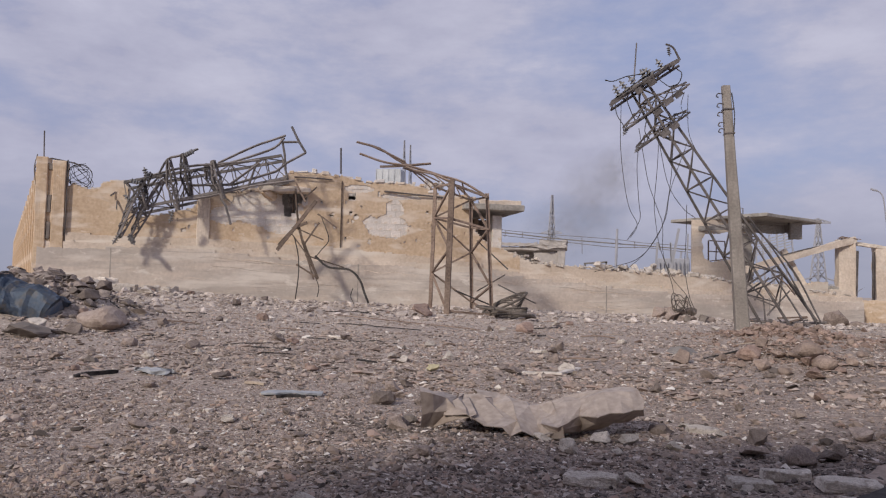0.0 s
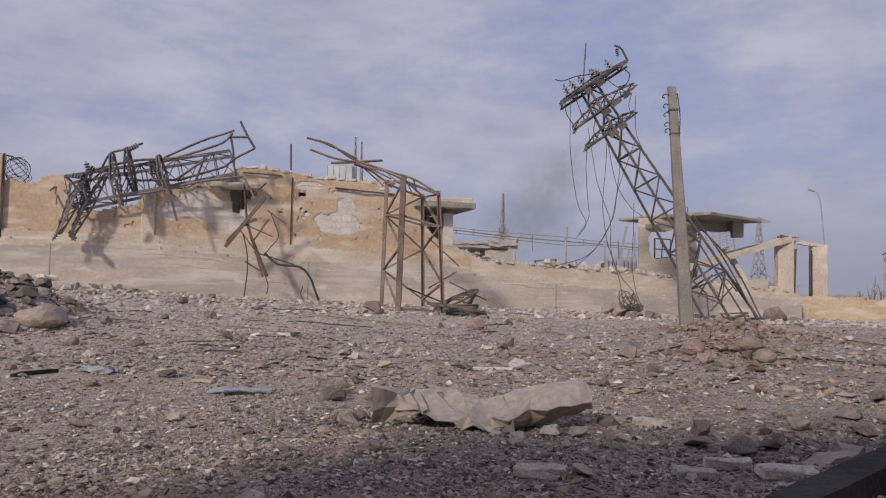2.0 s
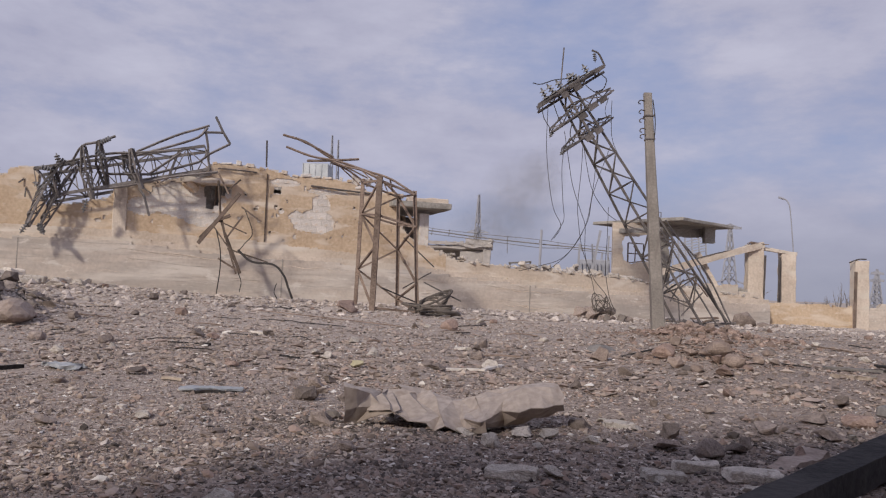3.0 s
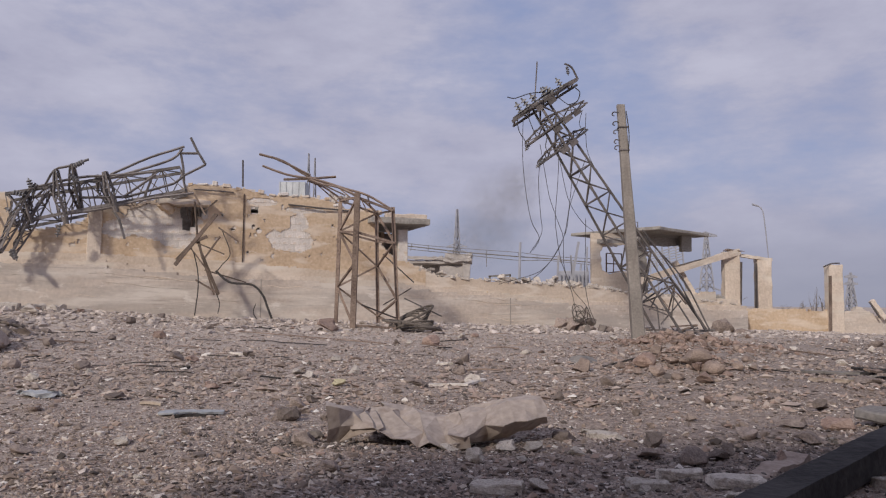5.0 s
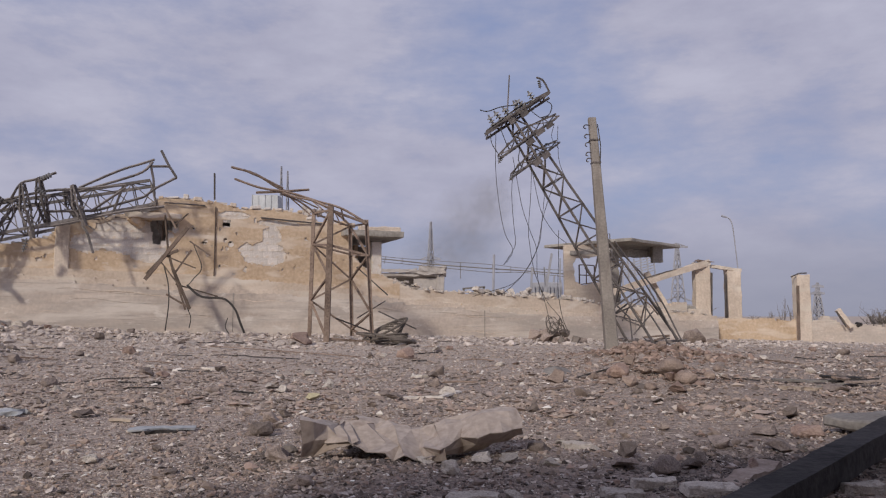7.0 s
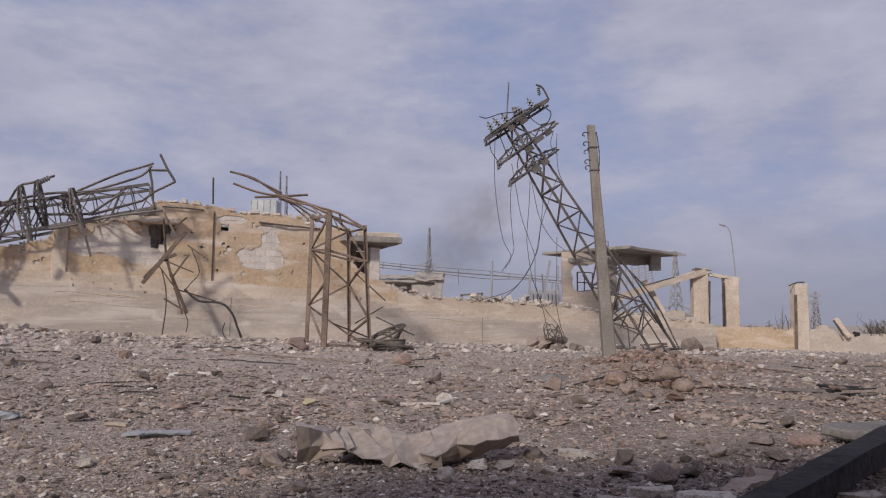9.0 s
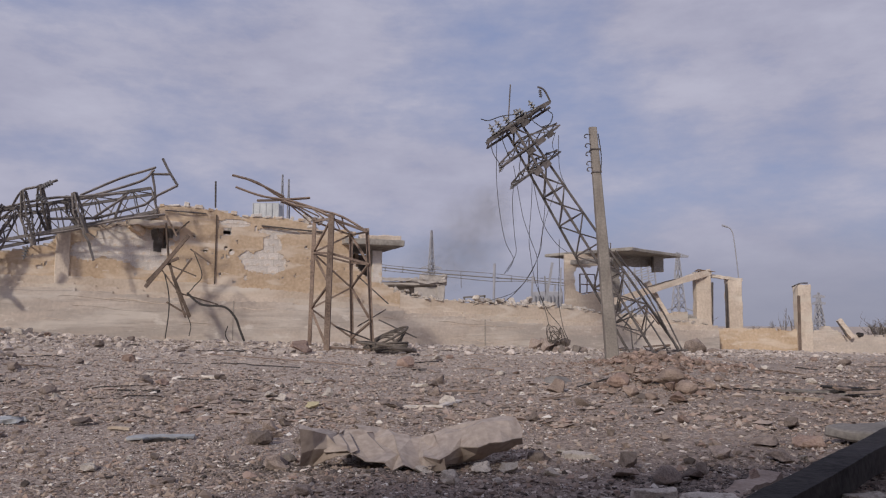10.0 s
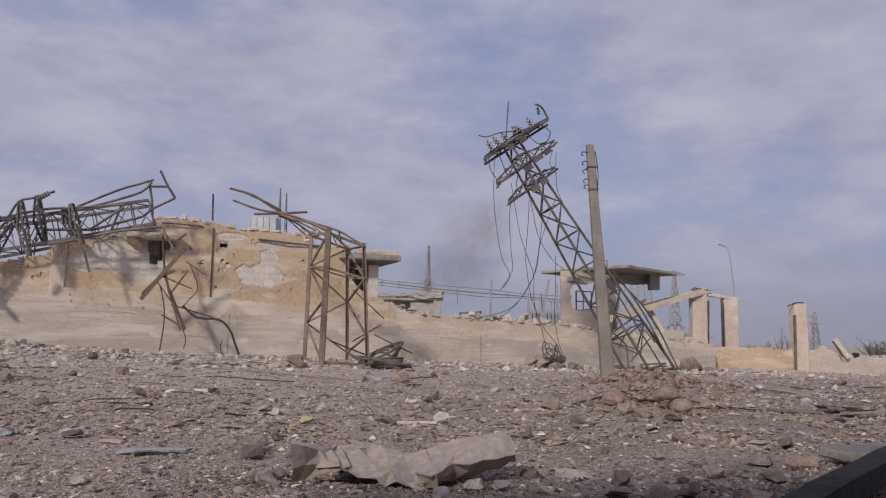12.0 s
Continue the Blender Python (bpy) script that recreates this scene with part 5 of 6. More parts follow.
# ---------------------------------------------------------------- guard hut and gate frame
def guard_hut():
    t = thing("guard_hut", "wrecked guard hut with a flat concrete canopy roof", "hut")
    c = Vector((13.16, 55.00, 6.65))
    bm = put_box(bmesh.new(), -3.67, 3.67, -3.67, 3.67, 0, 0.22, 0.03)
    bmesh.ops.subdivide_edges(bm, edges=bm.edges[:], cuts=4, use_grid_fill=True)
    for v in bm.verts:
        v.co += noise.noise_vector(v.co * 1.3) * 0.06
    roof = part("canopy_roof", bm, GREY, t, "cracked flat concrete canopy")
    roof.matrix_basis = pose(c.x, c.y, c.z, 0, 0, 46)
    zb = 1.2
    part("ring_beam", rough_bar((9.34, 52.80, 5.99), (11.98, 50.40, 6.06), 0.35, 0.3), GREY, t)
    part("ring_beam", rough_bar((12.39, 53.20, 6.07), (16.98, 55.80, 6.29), 0.3, 0.55, 0.09), GREY, t, "broken soffit beam")
    for p, w in (((16.4, 54.6, 5.4), 0.38), ((13.95, 58.50, 4.98), 0.4)):
        part("pillar", box(p[0] - w, p[0] + w, p[1] - 0.35, p[1] + 0.35, 5.5 if p[1] < 55 else zb, c.z + 0.02, 0.03, 0.04, int(p[0] * 9), 3), GREY, t)
    # front wall round a blown-out window
    hole = lambda s, z: (s > 0.78 + ragged(s, z, 0.6, 9) * 0.5) & (s < 2.6) & (z < 5.72 + ragged(s, z, 0.5, 2) * 0.3) & (z > 3.8 + 0.12 * np.sin(s * 3) + ragged(s, z, 0.5, 5) * 0.5)
    front = link("front_wall", broken_wall(0, 3.75, zb, 6.62, 0.05, -0.12, 0.16, lambda s, z: ~hole(s, z) & (s < 3.5 + ragged(s, z, 0.7, 6) * 0.5 - np.clip(z - 3.6, 0, 1) * 0.3), 0.03, 4), PLINTH, t, "tan front wall with a blown-out window")
    front.matrix_basis = pose(9.05, 52.5, 0, 0, 0, 4)
    # inner wall in grey instead of tan, which puts its shade into the colour
    inner = link("inner_wall", broken_wall(0, 1.3, zb, 6.4, 0.1, -0.1, 0.15, lambda s, z: (s < 0.95 + ragged(s, z, 0.7, 3) * 0.5) & (z > 2), 0.03, 5), GREY, t)
    inner.matrix_basis = pose(12.45, 53.1, 0, 0, 0, 30)
    me = broken_wall(0, 5.2, zb, 3.6, 0.12, -0.1, 0.12, lambda s, z: z < 2.3 + 0.03 * s + ragged(s, z, 0.8, 6) * 0.5, 0.02, 7)
    w = link("parapet_wall", me, LEDGE, t)
    w.matrix_basis = pose(*(13.53, 52.20, 2.18)[:2], 0, 0, 0, 22)
    e = (10.45, 53.50, 5.26)
    frame_part = part("window_frame", bar((e[0] - 0.1, e[1], e[2] - 1.5), (e[0] - 0.1, e[1], e[2]), 0.09), RUST, t, "rusty blown-out window frame")
    for p, q in (((-0.1, 0), (1.0, -0.05)), ((-0.1, -0.75), (0.95, -0.8)), ((-0.1, -1.45), (1.05, -1.3)), ((1.0, -0.05), (1.05, -1.3)), ((0.45, 0), (0.4, -1.4)), ((0.3, -0.2), (0.95, -1.2))):
        part("glazing_bar", bar((e[0] + p[0], e[1], e[2] + p[1]), (e[0] + q[0], e[1], e[2] + q[1]), 0.07), RUST, frame_part)
    for k in range(9):
        x, y = c.x + random.uniform(-2.4, 3.2), c.y + random.uniform(-1.6, 1.2)
        ob = link("roof_debris", rock_mesh("rock", k % 4, 0.5), None, t)
        ob.matrix_basis = pose(x, y, c.z + 0.24, 0, 0, k * 50) @ Matrix.Scale(random.uniform(0.2, 0.45), 4)
    part("roof_bracket", tube([(c.x - 0.9, c.y - 1.5, c.z + 0.2), (c.x - 0.9, c.y - 1.5, c.z + 0.9), (c.x - 0.5, c.y - 1.5, c.z + 0.9), (c.x - 0.5, c.y - 1.5, c.z + 0.2)], 0.04, 5, False), STEEL, t)


for _k in range(4):
    rock_mesh("rock", _k, 0.5).materials.append(LEDGE)
guard_hut()


def column(t, p, w, d, z0, z1, seed, name="column"):
    return part(name, box(p[0] - w / 2, p[0] + w / 2, p[1], p[1] + d, z0, z1, 0.04, 0.09, seed, 7), LEDGE, t)


def broken_gateway():
    t = thing("broken_gateway", "broken concrete gate frame with a collapsed beam", "ruin")
    a, b = (19.49, 55.00, 5.54), (20.43, 55.00, 5.54)
    column(t, ((a[0] + b[0]) / 2, 55), b[0] - a[0] + 0.2, 0.75, -0.3, a[2], 3)
    c, d = (22.06, 55.60, 5.15), (23.14, 55.60, 5.15)
    column(t, ((c[0] + d[0]) / 2, 55.6), d[0] - c[0], 0.75, -0.4, c[2], 5)
    part("lintel", rough_bar((19.50, 55.40, 5.44), (23.21, 55.90, 5.00), 0.5, 0.22), LEDGE, t)
    part("steel_jamb", bar((20.62, 55.00, 4.77), (20.51, 55.00, 1.55), 0.16), STEEL, t)
    part("steel_jamb", bar((21.80, 55.30, 4.70), (21.76, 55.30, 0.02), 0.16), STEEL, t)
    # beam fallen from the column to the ground
    part("fallen_beam", rough_bar((12.13, 52.00, 3.10), (20.50, 55.30, 5.56), 0.5, 0.42), LEDGE, t, "pale fallen concrete beam")
    part("fallen_beam_reinforcement", tube([(15.01, 53.00, 4.24), (17.40, 54.00, 4.88), (19.40, 54.90, 5.19)], 0.05, 5), STEEL, t)
    part("leaning_strut", rough_bar((15.39, 54.00, 4.71), (16.83, 54.00, 2.21), 0.45, 0.35), LEDGE, t)
    for k, (p, q, h) in enumerate((((16.48, 54.00, 1.88), (20.26, 55.00, 1.71), 0.5), ((16.86, 54.50, 2.30), (20.16, 55.40, 2.01), 0.3))):
        part("fallen_slab", rough_bar(p, q, 0.3, h), (LEDGE, GREY)[k], t)
    r = [(19.49, 55.00, 5.54)[0], a[1]]
    for k in range(5):
        part("bent_rebar", tube([(r[0] + 0.15 * k, 55.1 + 0.1 * k, a[2] - 0.1), (r[0] + 0.1 * k - 0.1, 55, a[2] + 0.1 + 0.05 * (k % 3)), (r[0] + 0.6 + 0.2 * k, 55, a[2] + 0.02)], 0.028, 5), RUST, t)


broken_gateway()


def gate_post():
    t = thing("gate_post", "cracked ochre gate post with a rusted steel edge", "post")
    a, b = (26.59, 54.00, 4.54), (27.59, 54.00, 4.54)
    column(t, ((a[0] + b[0]) / 2, 54), b[0] - a[0], 0.8, -0.5, a[2], 8, "post")
    part("steel_edge", bar((a[0] - 0.1, 53.95, -0.3), (a[0] - 0.02, 53.95, a[2] - 0.8), 0.22), WRECK, t)
    part("bent_rebar", tube([(26.17, 54.00, 4.38), (26.76, 54.00, 4.63), (27.35, 54.00, 4.67)], 0.05, 5), STEEL, t)


gate_post()


def low_walls():
    a, b = (20.10, 54.60, 1.25), (26.74, 54.60, 1.25)
    w = tagged(link("low_wall", broken_wall(a[0], b[0], -0.7, 1.6, 0.14, 54.5, 54.8, lambda s, z: z < a[2] + ragged(s, z, 0.9, 3) * 0.12, 0.03, 12), PLASTER), "low ochre wall beside the gate post", "wall", kind="structure")
    a, b = (27.74, 54.60, 1.13), (38.48, 54.60, 0.71)
    top = profile([(a[0], a[2]), ((28.85, 54.60, 1.46)[0], (28.85, 54.60, 1.46)[2]), ((30.09, 54.60, 0.88)[0], (30.09, 54.60, 0.88)[2]), (b[0] + 22, b[2] - 0.4)])
    lump = tagged(part("scorched_lump", box(-0.28, 0.28, -0.22, 0.22, -0.2, 0.2, 0.1, 0.1, 4, 3), CHAR), "black scorched lump on the low broken wall", "debris")
    lump.matrix_world = pose(*(31.39, 54.60, 0.83), 8, 12, 20)
    w = tagged(link("low_wall", broken_wall(a[0], b[0] + 22, -0.7, 1.8, 0.16, 54.5, 54.9, lambda s, z: z < top(s) + ragged(s, z, 0.8, 5) * 0.3, 0.05, 13), CONCRETE), "low broken pale concrete wall", "wall", kind="structure")
    t = thing("broken_stone", "tilted broken concrete slab on the low wall", "rubble")
    part("slab", rough_bar((29.63, 54.20, 1.96), (30.56, 54.20, 0.67), 0.3, 0.34, 0.03), LEDGE, t)
    part("steel_edge", bar((29.39, 54.00, 1.88), (30.08, 54.00, 0.72), 0.1), STEEL, t)


low_walls()


def street_lamp():
    t = thing("street_lamp", "thin grey street lamp leaning slightly", "street lamp")
    part("mast", tube([(28.98, 70.00, -0.80), (28.91, 70.00, 4.58), (28.55, 70.00, 9.48), (28.32, 70.00, 10.69), (27.89, 70.00, 11.07)], 0.055, 7), HAZY_FAR_STEEL, t)
    part("lamp_head", tube([(27.95, 70.00, 11.02), (27.41, 70.00, 11.18)], 0.1, 6, False), HAZY_FAR_STEEL, t)


street_lamp()


def water_tank():
    t = thing("water_tank", "grey galvanised water tank on the roof", "tank")
    a, b = (-11.56, 45.00, 8.19), (-9.99, 45.00, 9.04)
    n = 4
    part("body", box(a[0], b[0], 45, 46.4, a[2] - 0.4, b[2], 0.04), GALV, t)
    for k in range(n + 1):
        x = a[0] + (b[0] - a[0]) * k / n
        part("seam", box(x - 0.03, x + 0.03, 44.96, 45, a[2] - 0.4, b[2], 0.01), GALV, t)
    t2 = thing("roof_rubble", "heap of broken white masonry on the roof", "rubble")
    for k in range(14):
        p = Vector((-8.35, 44.80, 7.94)) + Vector((random.uniform(-1.4, 1.2), random.uniform(-0.3, 1), random.uniform(-0.3, 0.1)))
        ob = link("chunk", rock_mesh("block", k % 3, 1.0), None, t2)
        ob.matrix_basis = Matrix.Translation(p) @ pose(0, 0, 0, k * 31, k * 17, k * 57) @ Matrix.Scale(random.uniform(0.3, 0.65), 4)
    rod = thing("roof_rod", "thin upright steel rod on the roof", "rod")
    part("rod", tube([(-12.32, 39.90, 7.90), (-12.36, 39.90, 9.38)], 0.05, 6, False), STEEL, rod)


water_tank()


# ---------------------------------------------------------------- distance
def far_pylon(base, top, wide, arms, panels=9, w=0.22):
    t = thing("far_pylon", "distant grey lattice transmission pylon", "pylon", group="distant pylons")
    lattice(t, (base[0], base[1], -0.2), top, wide, wide * 0.1, panels, w, w * 0.55, HAZY_FAR_STEEL, 0.5, cross=True)
    base, top = Vector(base), Vector(top)
    base = Vector((base.x, base.y, -0.2))
    for u, half in arms:
        c = base.lerp(top, u)
        part("arm", bar(c + Vector((-half, 0, 0)), c + Vector((half, 0, 0)), w * 1.4), HAZY_FAR_STEEL, t)
        part("arm", bar(c + Vector((-half, 0, 0)), c + Vector((0, 0, half * 0.35)), w), HAZY_FAR_STEEL, t)
        part("arm", bar(c + Vector((half, 0, 0)), c + Vector((0, 0, half * 0.35)), w), HAZY_FAR_STEEL, t)


far_pylon((-1.84, 170.00, 10.03), (-1.72, 170.00, 23.55), 2.4, ((0.58, 2.2), (0.63, 2.4)), 10, 0.2)
far_pylon((-23.76, 110.00, 16.63), (-23.91, 110.00, 24.29), 1.2, (), 16, 0.08)
far_pylon((-23.15, 112.00, 16.90), (-23.36, 112.00, 23.99), 1.1, (), 16, 0.08)
far_pylon((31.17, 95.00, 1.29), (31.23, 95.00, 10.84), 1.8, ((0.97, 1.4), (0.28, 3.4)), 9, 0.18)
far_pylon((124.56, 240.00, 0.41), (124.94, 240.00, 12.42), 3.0, ((0.9, 2.0), (0.72, 2.2)), 7, 0.5)


def far_building():
    t = thing("far_building", "distant low concrete building with a dark open front", "building")
    part("roof_slab", box(-9.0, 0.1, 88, 96, 6.3, 6.75, 0.05, 0.16, 2, 5), FAR_WALL, t)
    part("roof_edge", rough_bar((-9.0, 88.0, 7.05), (-0.2, 88.0, 6.85), 0.5, 0.35, 0.12), FAR_WALL, t, "chipped pale roof edge")
    part("broken_corner", box(-2.3, 0.9, 87.6, 90, 6.5, 7.5, 0.05, 0.3, 6, 5), FAR_WALL, t)
    part("back_wall", box(-9.0, 0.0, 91, 91.4, 0, 6.3), GREY, t)
    part("infill_wall", box(-3.0, 0.1, 88.4, 88.7, 0, 6.1, 0.05, 0.12, 8, 3), FAR_WALL, t)
    part("pier", box(-0.2, 0.7, 88.1, 89, 0, 6.5, 0.04, 0.14, 4, 4), FAR_WALL, t)
    part("pier", box(-8.6, -8.0, 88.3, 89, 0, 6.3, 0.04, 0.08, 4, 2), FAR_WALL, t)
    for k in range(7):
        part("roof_rubble", box(-0.3, 0.3, -0.2, 0.2, -0.15, 0.2, 0.05, 0.12, k, 2), FAR_WALL, t).matrix_basis = pose(-5.5 + k * 0.9, 88.4, 6.9 + 0.1 * math.sin(k * 3), k * 20, k * 31, k * 50)


far_building()


def far_conduit():
    t = thing("overhead_conduit", "sagging overhead conduit with loose wires on thin posts", "pipe")
    line = [(-6.6, 76.0, 7.5), (-4.76, 76.0, 7.36), (-0.25, 76.0, 6.88), (5.38, 75.0, 6.38), (8.37, 74.0, 6.12), (12.42, 72.0, 5.65)]
    part("pipe", tube(line, 0.065, 6), SLATE, t)
    part("wire", tube([(x, y, z - 0.3 - 0.12 * math.sin(x * 1.3)) for x, y, z in line], 0.035, 5), SLATE, t)
    part("wire", tube([(x, y, z + 0.35 - 0.1 * math.sin(x)) for x, y, z in line], 0.03, 5), SLATE, t)
    dice = random.Random(12)
    for k in range(9):
        u = k / 8 * 4.9
        i = int(u)
        p = Vector(line[i]).lerp(Vector(line[i + 1]), u - i)
        drop = dice.uniform(0.3, 0.5) if k % 4 else dice.uniform(0.9, 1.5)
        part("hanger", tube([p + Vector((0, 0, 0.35)), p + Vector((dice.uniform(-0.2, 0.2), 0, -drop))], 0.035, 5, False), SLATE, t)
    for x, y, z in ((5.62, 74.0, 7.74),):
        part("post", tube([(x - 0.15, y, 0.5), (x + 0.05, y, z)], [0.15, 0.13, 0.1], 6, False), HAZY_FAR_STEEL, t)
    for a, b in (((1.98, 60, 3.75), (3.84, 60, 3.9)), ((2.1, 60, 3.75), (2.1, 60, 1.5)), ((3.75, 60, 3.9), (3.75, 60, 1.5))):
        part("rail", bar(a, b, 0.14), SLATE, t)


far_conduit()


def substation():
    t = thing("substation_gantry", "distant wrecked substation gantries and busbars", "gantry")
    r = random.Random(3)
    for k in range(9):
        x, y = (2.78, 100.00, 2.43)[0] + k * 3.1, 100 + (k * 7) % 11
        h = r.uniform(3.2, 6.4)
        part("upright", bar((x, y, 0), (x + r.uniform(-0.4, 0.4), y, h), 0.22), HAZY_FAR_STEEL, t)
        if k < 8:
            part("busbar", tube([(x, y, h * 0.82), (x + 1.7, y + 1, h * 0.74), (x + 3.4, y + 2, h * 0.8)], 0.08, 5), HAZY_FAR_STEEL, t)
        part("insulator_stack", tube([(x + 1.2, y, 0.5), (x + 1.2, y, h * 0.6)], 0.17, 6, False), HAZY_FAR_STEEL, t)
    for k in range(6):
        a, b = Vector((20.09, 80.00, 7.00)), Vector((23.65, 80.00, 8.00))
        u = k / 5
        part("truss_chord", bar(a + Vector((0, 0, -0.28 * k)), b + Vector((0, 0, -0.3 * k)), 0.12), HAZY_FAR_STEEL, t)
        part("truss_post", bar(a.lerp(b, u) + Vector((0, 0, 0.4)), a.lerp(b, u) + Vector((0.4, 0, -5)), 0.14), HAZY_FAR_STEEL, t)
    for a, b, w in (((9.67, 62.00, 6.82), (8.53, 62.00, 3.51), 0.2), ((9.03, 62.00, 5.67), (9.29, 62.00, 3.27), 0.16), ((8.23, 64.00, 5.80), (7.96, 64.00, 3.33), 0.18), ((11.06, 66.00, 6.71), (10.81, 66.00, 3.38), 0.14)):
        part("bent_upright", bar((b[0], b[1], 0.5), a, w), HAZY_FAR_STEEL, t)
    for px, w, hgt in (((10.62, 72.00, 3.55), 1.3, 2.3), ((12.73, 80.00, 3.78), 0.9, 2.6)):
        body = part("transformer_tank", box(px[0] - w, px[0] + w, px[1], px[1] + 1.6, 0.3, px[2] + hgt * 0.55, 0.05, 0.06, int(px[0] * 7), 2), HAZY_FAR_STEEL, t, "dented grey transformer tank")
        for j in range(7):
            part("cooling_fin", box(px[0] - w + 0.1 + j * (2 * w - 0.2) / 6.5, px[0] - w + 0.16 + j * (2 * w - 0.2) / 6.5, px[1] - 0.35, px[1], 0.5, px[2] + hgt * 0.4, 0.01), HAZY_FAR_STEEL, body)
        part("bushing", tube([(px[0], px[1] + 0.5, px[2] + hgt * 0.5), (px[0] + 0.1, px[1] + 0.5, px[2] + hgt * 0.5 + 0.9)], 0.12, 6, False), HAZY_FAR_STEEL, body)
    # heap of broken masonry behind the wall
    heap = thing("masonry_heap", "pile of broken pale masonry behind the wall", "rubble")
    for k in range(70):
        p = Vector((5.36, 49.20, 3.13)) + Vector((r.uniform(-2.4, 2.4), r.uniform(-0.6, 0.9), 0))
        p.z -= 0.16 * abs(p.x - (5.36, 49.20, 3.13)[0]) + r.uniform(0, 1.3)
        ob = link("chunk", rock_mesh("block", k % 3, 1.0), None, heap)
        ob.matrix_basis = Matrix.Translation(p) @ pose(0, 0, 0, k * 31, k * 17, k * 57) @ Matrix.Scale(r.uniform(0.4, 1.0), 4)


substation()


def bare_shrub(x, y, z, height, wide, seed, stems=7, mat=None, label="thin leafless shrub beyond the low wall"):
    """Forking stems that thin out into twigs."""
    t = thing("bare_shrub", label, "shrub", pose(x, y, z), group="bare shrubs")
    dice = random.Random(seed)
    twigs = bmesh.new()
    for k in range(stems):
        tip = Vector((dice.uniform(-0.5, 0.5) * wide, dice.uniform(-0.3, 0.3) * wide, height * dice.uniform(0.55, 1.0)))
        bow = tip * 0.5 + Vector((dice.uniform(-0.1, 0.1) * wide, 0, height * 0.08))
        part("stem", tube([(0.06 * k - 0.2, 0, 0), bow, tip], [0.05, 0.035, 0.02], 5, True, 3), mat or TWIG, t)
        for j in range(9):
            p = bow.lerp(tip, dice.uniform(-0.3, 1.0))
            q = p + Vector((dice.uniform(-0.22, 0.22) * wide, dice.uniform(-0.2, 0.2) * wide, dice.uniform(0.0, 0.28) * height))
            side = (q - p).cross(Vector((0, 1, 0.2))).normalized() * 0.018
            lift = Vector((0, 0.018, 0.004))
            ring = [twigs.verts.new(v) for v in (p + side, p - side, p + lift, q)]
            for f in ((0, 1, 3), (1, 2, 3), (2, 0, 3), (0, 2, 1)):
                twigs.faces.new([ring[i] for i in f])
    part("twigs", twigs, mat or TWIG, t)


TWIG = material("dry_grey_twigs", (0.16, 0.145, 0.14), (0.27, 0.245, 0.235), 2, 15, 0.9, 0.2)
bare_shrub(32.9, 70, -0.3, 3.7, 1.6, 2, 5)
bare_shrub(34.9, 72, -0.3, 2.9, 1.2, 4, 6)
bare_shrub(36.3, 80, -0.3, 2.3, 1.0, 3, 9)
bare_shrub(34.0, 80, -0.3, 2.0, 3.2, 5, 14)
bare_shrub(26.6, 74, -0.3, 2.6, 3.0, 6, 12)
bare_shrub(43.2, 72, -0.3, 2.8, 3.6, 7, 16)
bare_shrub(34.7, 57.4, -0.3, 2.2, 2.6, 8, 18, COIL, "dark scorched brush behind the broken wall")
bare_shrub(36.6, 57.6, -0.3, 2.3, 2.8, 9, 18, COIL, "dark scorched brush behind the broken wall")
bare_shrub(39.0, 57.6, -0.3, 2.0, 3.0, 10, 18, COIL, "dark scorched brush behind the broken wall")


def smoke():
    """Faint dark smoke far behind the ruins."""
    m = bpy.data.materials.new("thin_smoke")
    m.use_nodes = True
    n, l = m.node_tree.nodes, m.node_tree.links
    b = n["Principled BSDF"]
    b.inputs["Base Color"].default_value, b.inputs["Roughness"].default_value = (0.2, 0.2, 0.22, 1), 1.0
    c = n.new("ShaderNodeTexCoord")
    ball = n.new("ShaderNodeTexGradient")
    ball.gradient_type = "SPHERICAL"
    l.new(c.outputs["Object"], ball.inputs[0])
    puff = n.new("ShaderNodeTexNoise")
    puff.inputs["Scale"].default_value, puff.inputs["Detail"].default_value, puff.inputs["Distortion"].default_value = 2.2, 5, 0.7
    l.new(c.outputs["Object"], puff.inputs["Vector"])
    mul = n.new("ShaderNodeMath")
    mul.operation = "MULTIPLY"
    l.new(ball.outputs["Fac"], mul.inputs[0])
    l.new(puff.outputs["Fac"], mul.inputs[1])
    out = n.new("ShaderNodeMath")
    out.operation, out.use_clamp = "MULTIPLY", True
    out.inputs[1].default_value = 0.8
    l.new(mul.outputs[0], out.inputs[0])
    l.new(out.outputs[0], b.inputs["Alpha"])
    for p, w, h, lean in (((19.96, 420.00, 55.31), 26, 30, -18), ((5.34, 430.00, 40.44), 30, 22, 10), ((31.89, 425.00, 70.00), 16, 20, -35)):
        bm = bmesh.new()
        bmesh.ops.create_grid(bm, x_segments=10, y_segments=10, size=1.0)
        for v in bm.verts:
            v.co.z = 0.15 * (v.co.x ** 2 + v.co.y ** 2)
        ob = part("smoke_backdrop", bm, m)
        ob.matrix_world = pose(*p, 90, 0, 0) @ pose(0, 0, 0, 0, 0, lean) @ Matrix.Diagonal((w, h, 1, 1))
        ob.visible_shadow = False
        tagged(ob, "thin dark smoke drifting far behind the ruins", "smoke", kind="structure")


smoke()


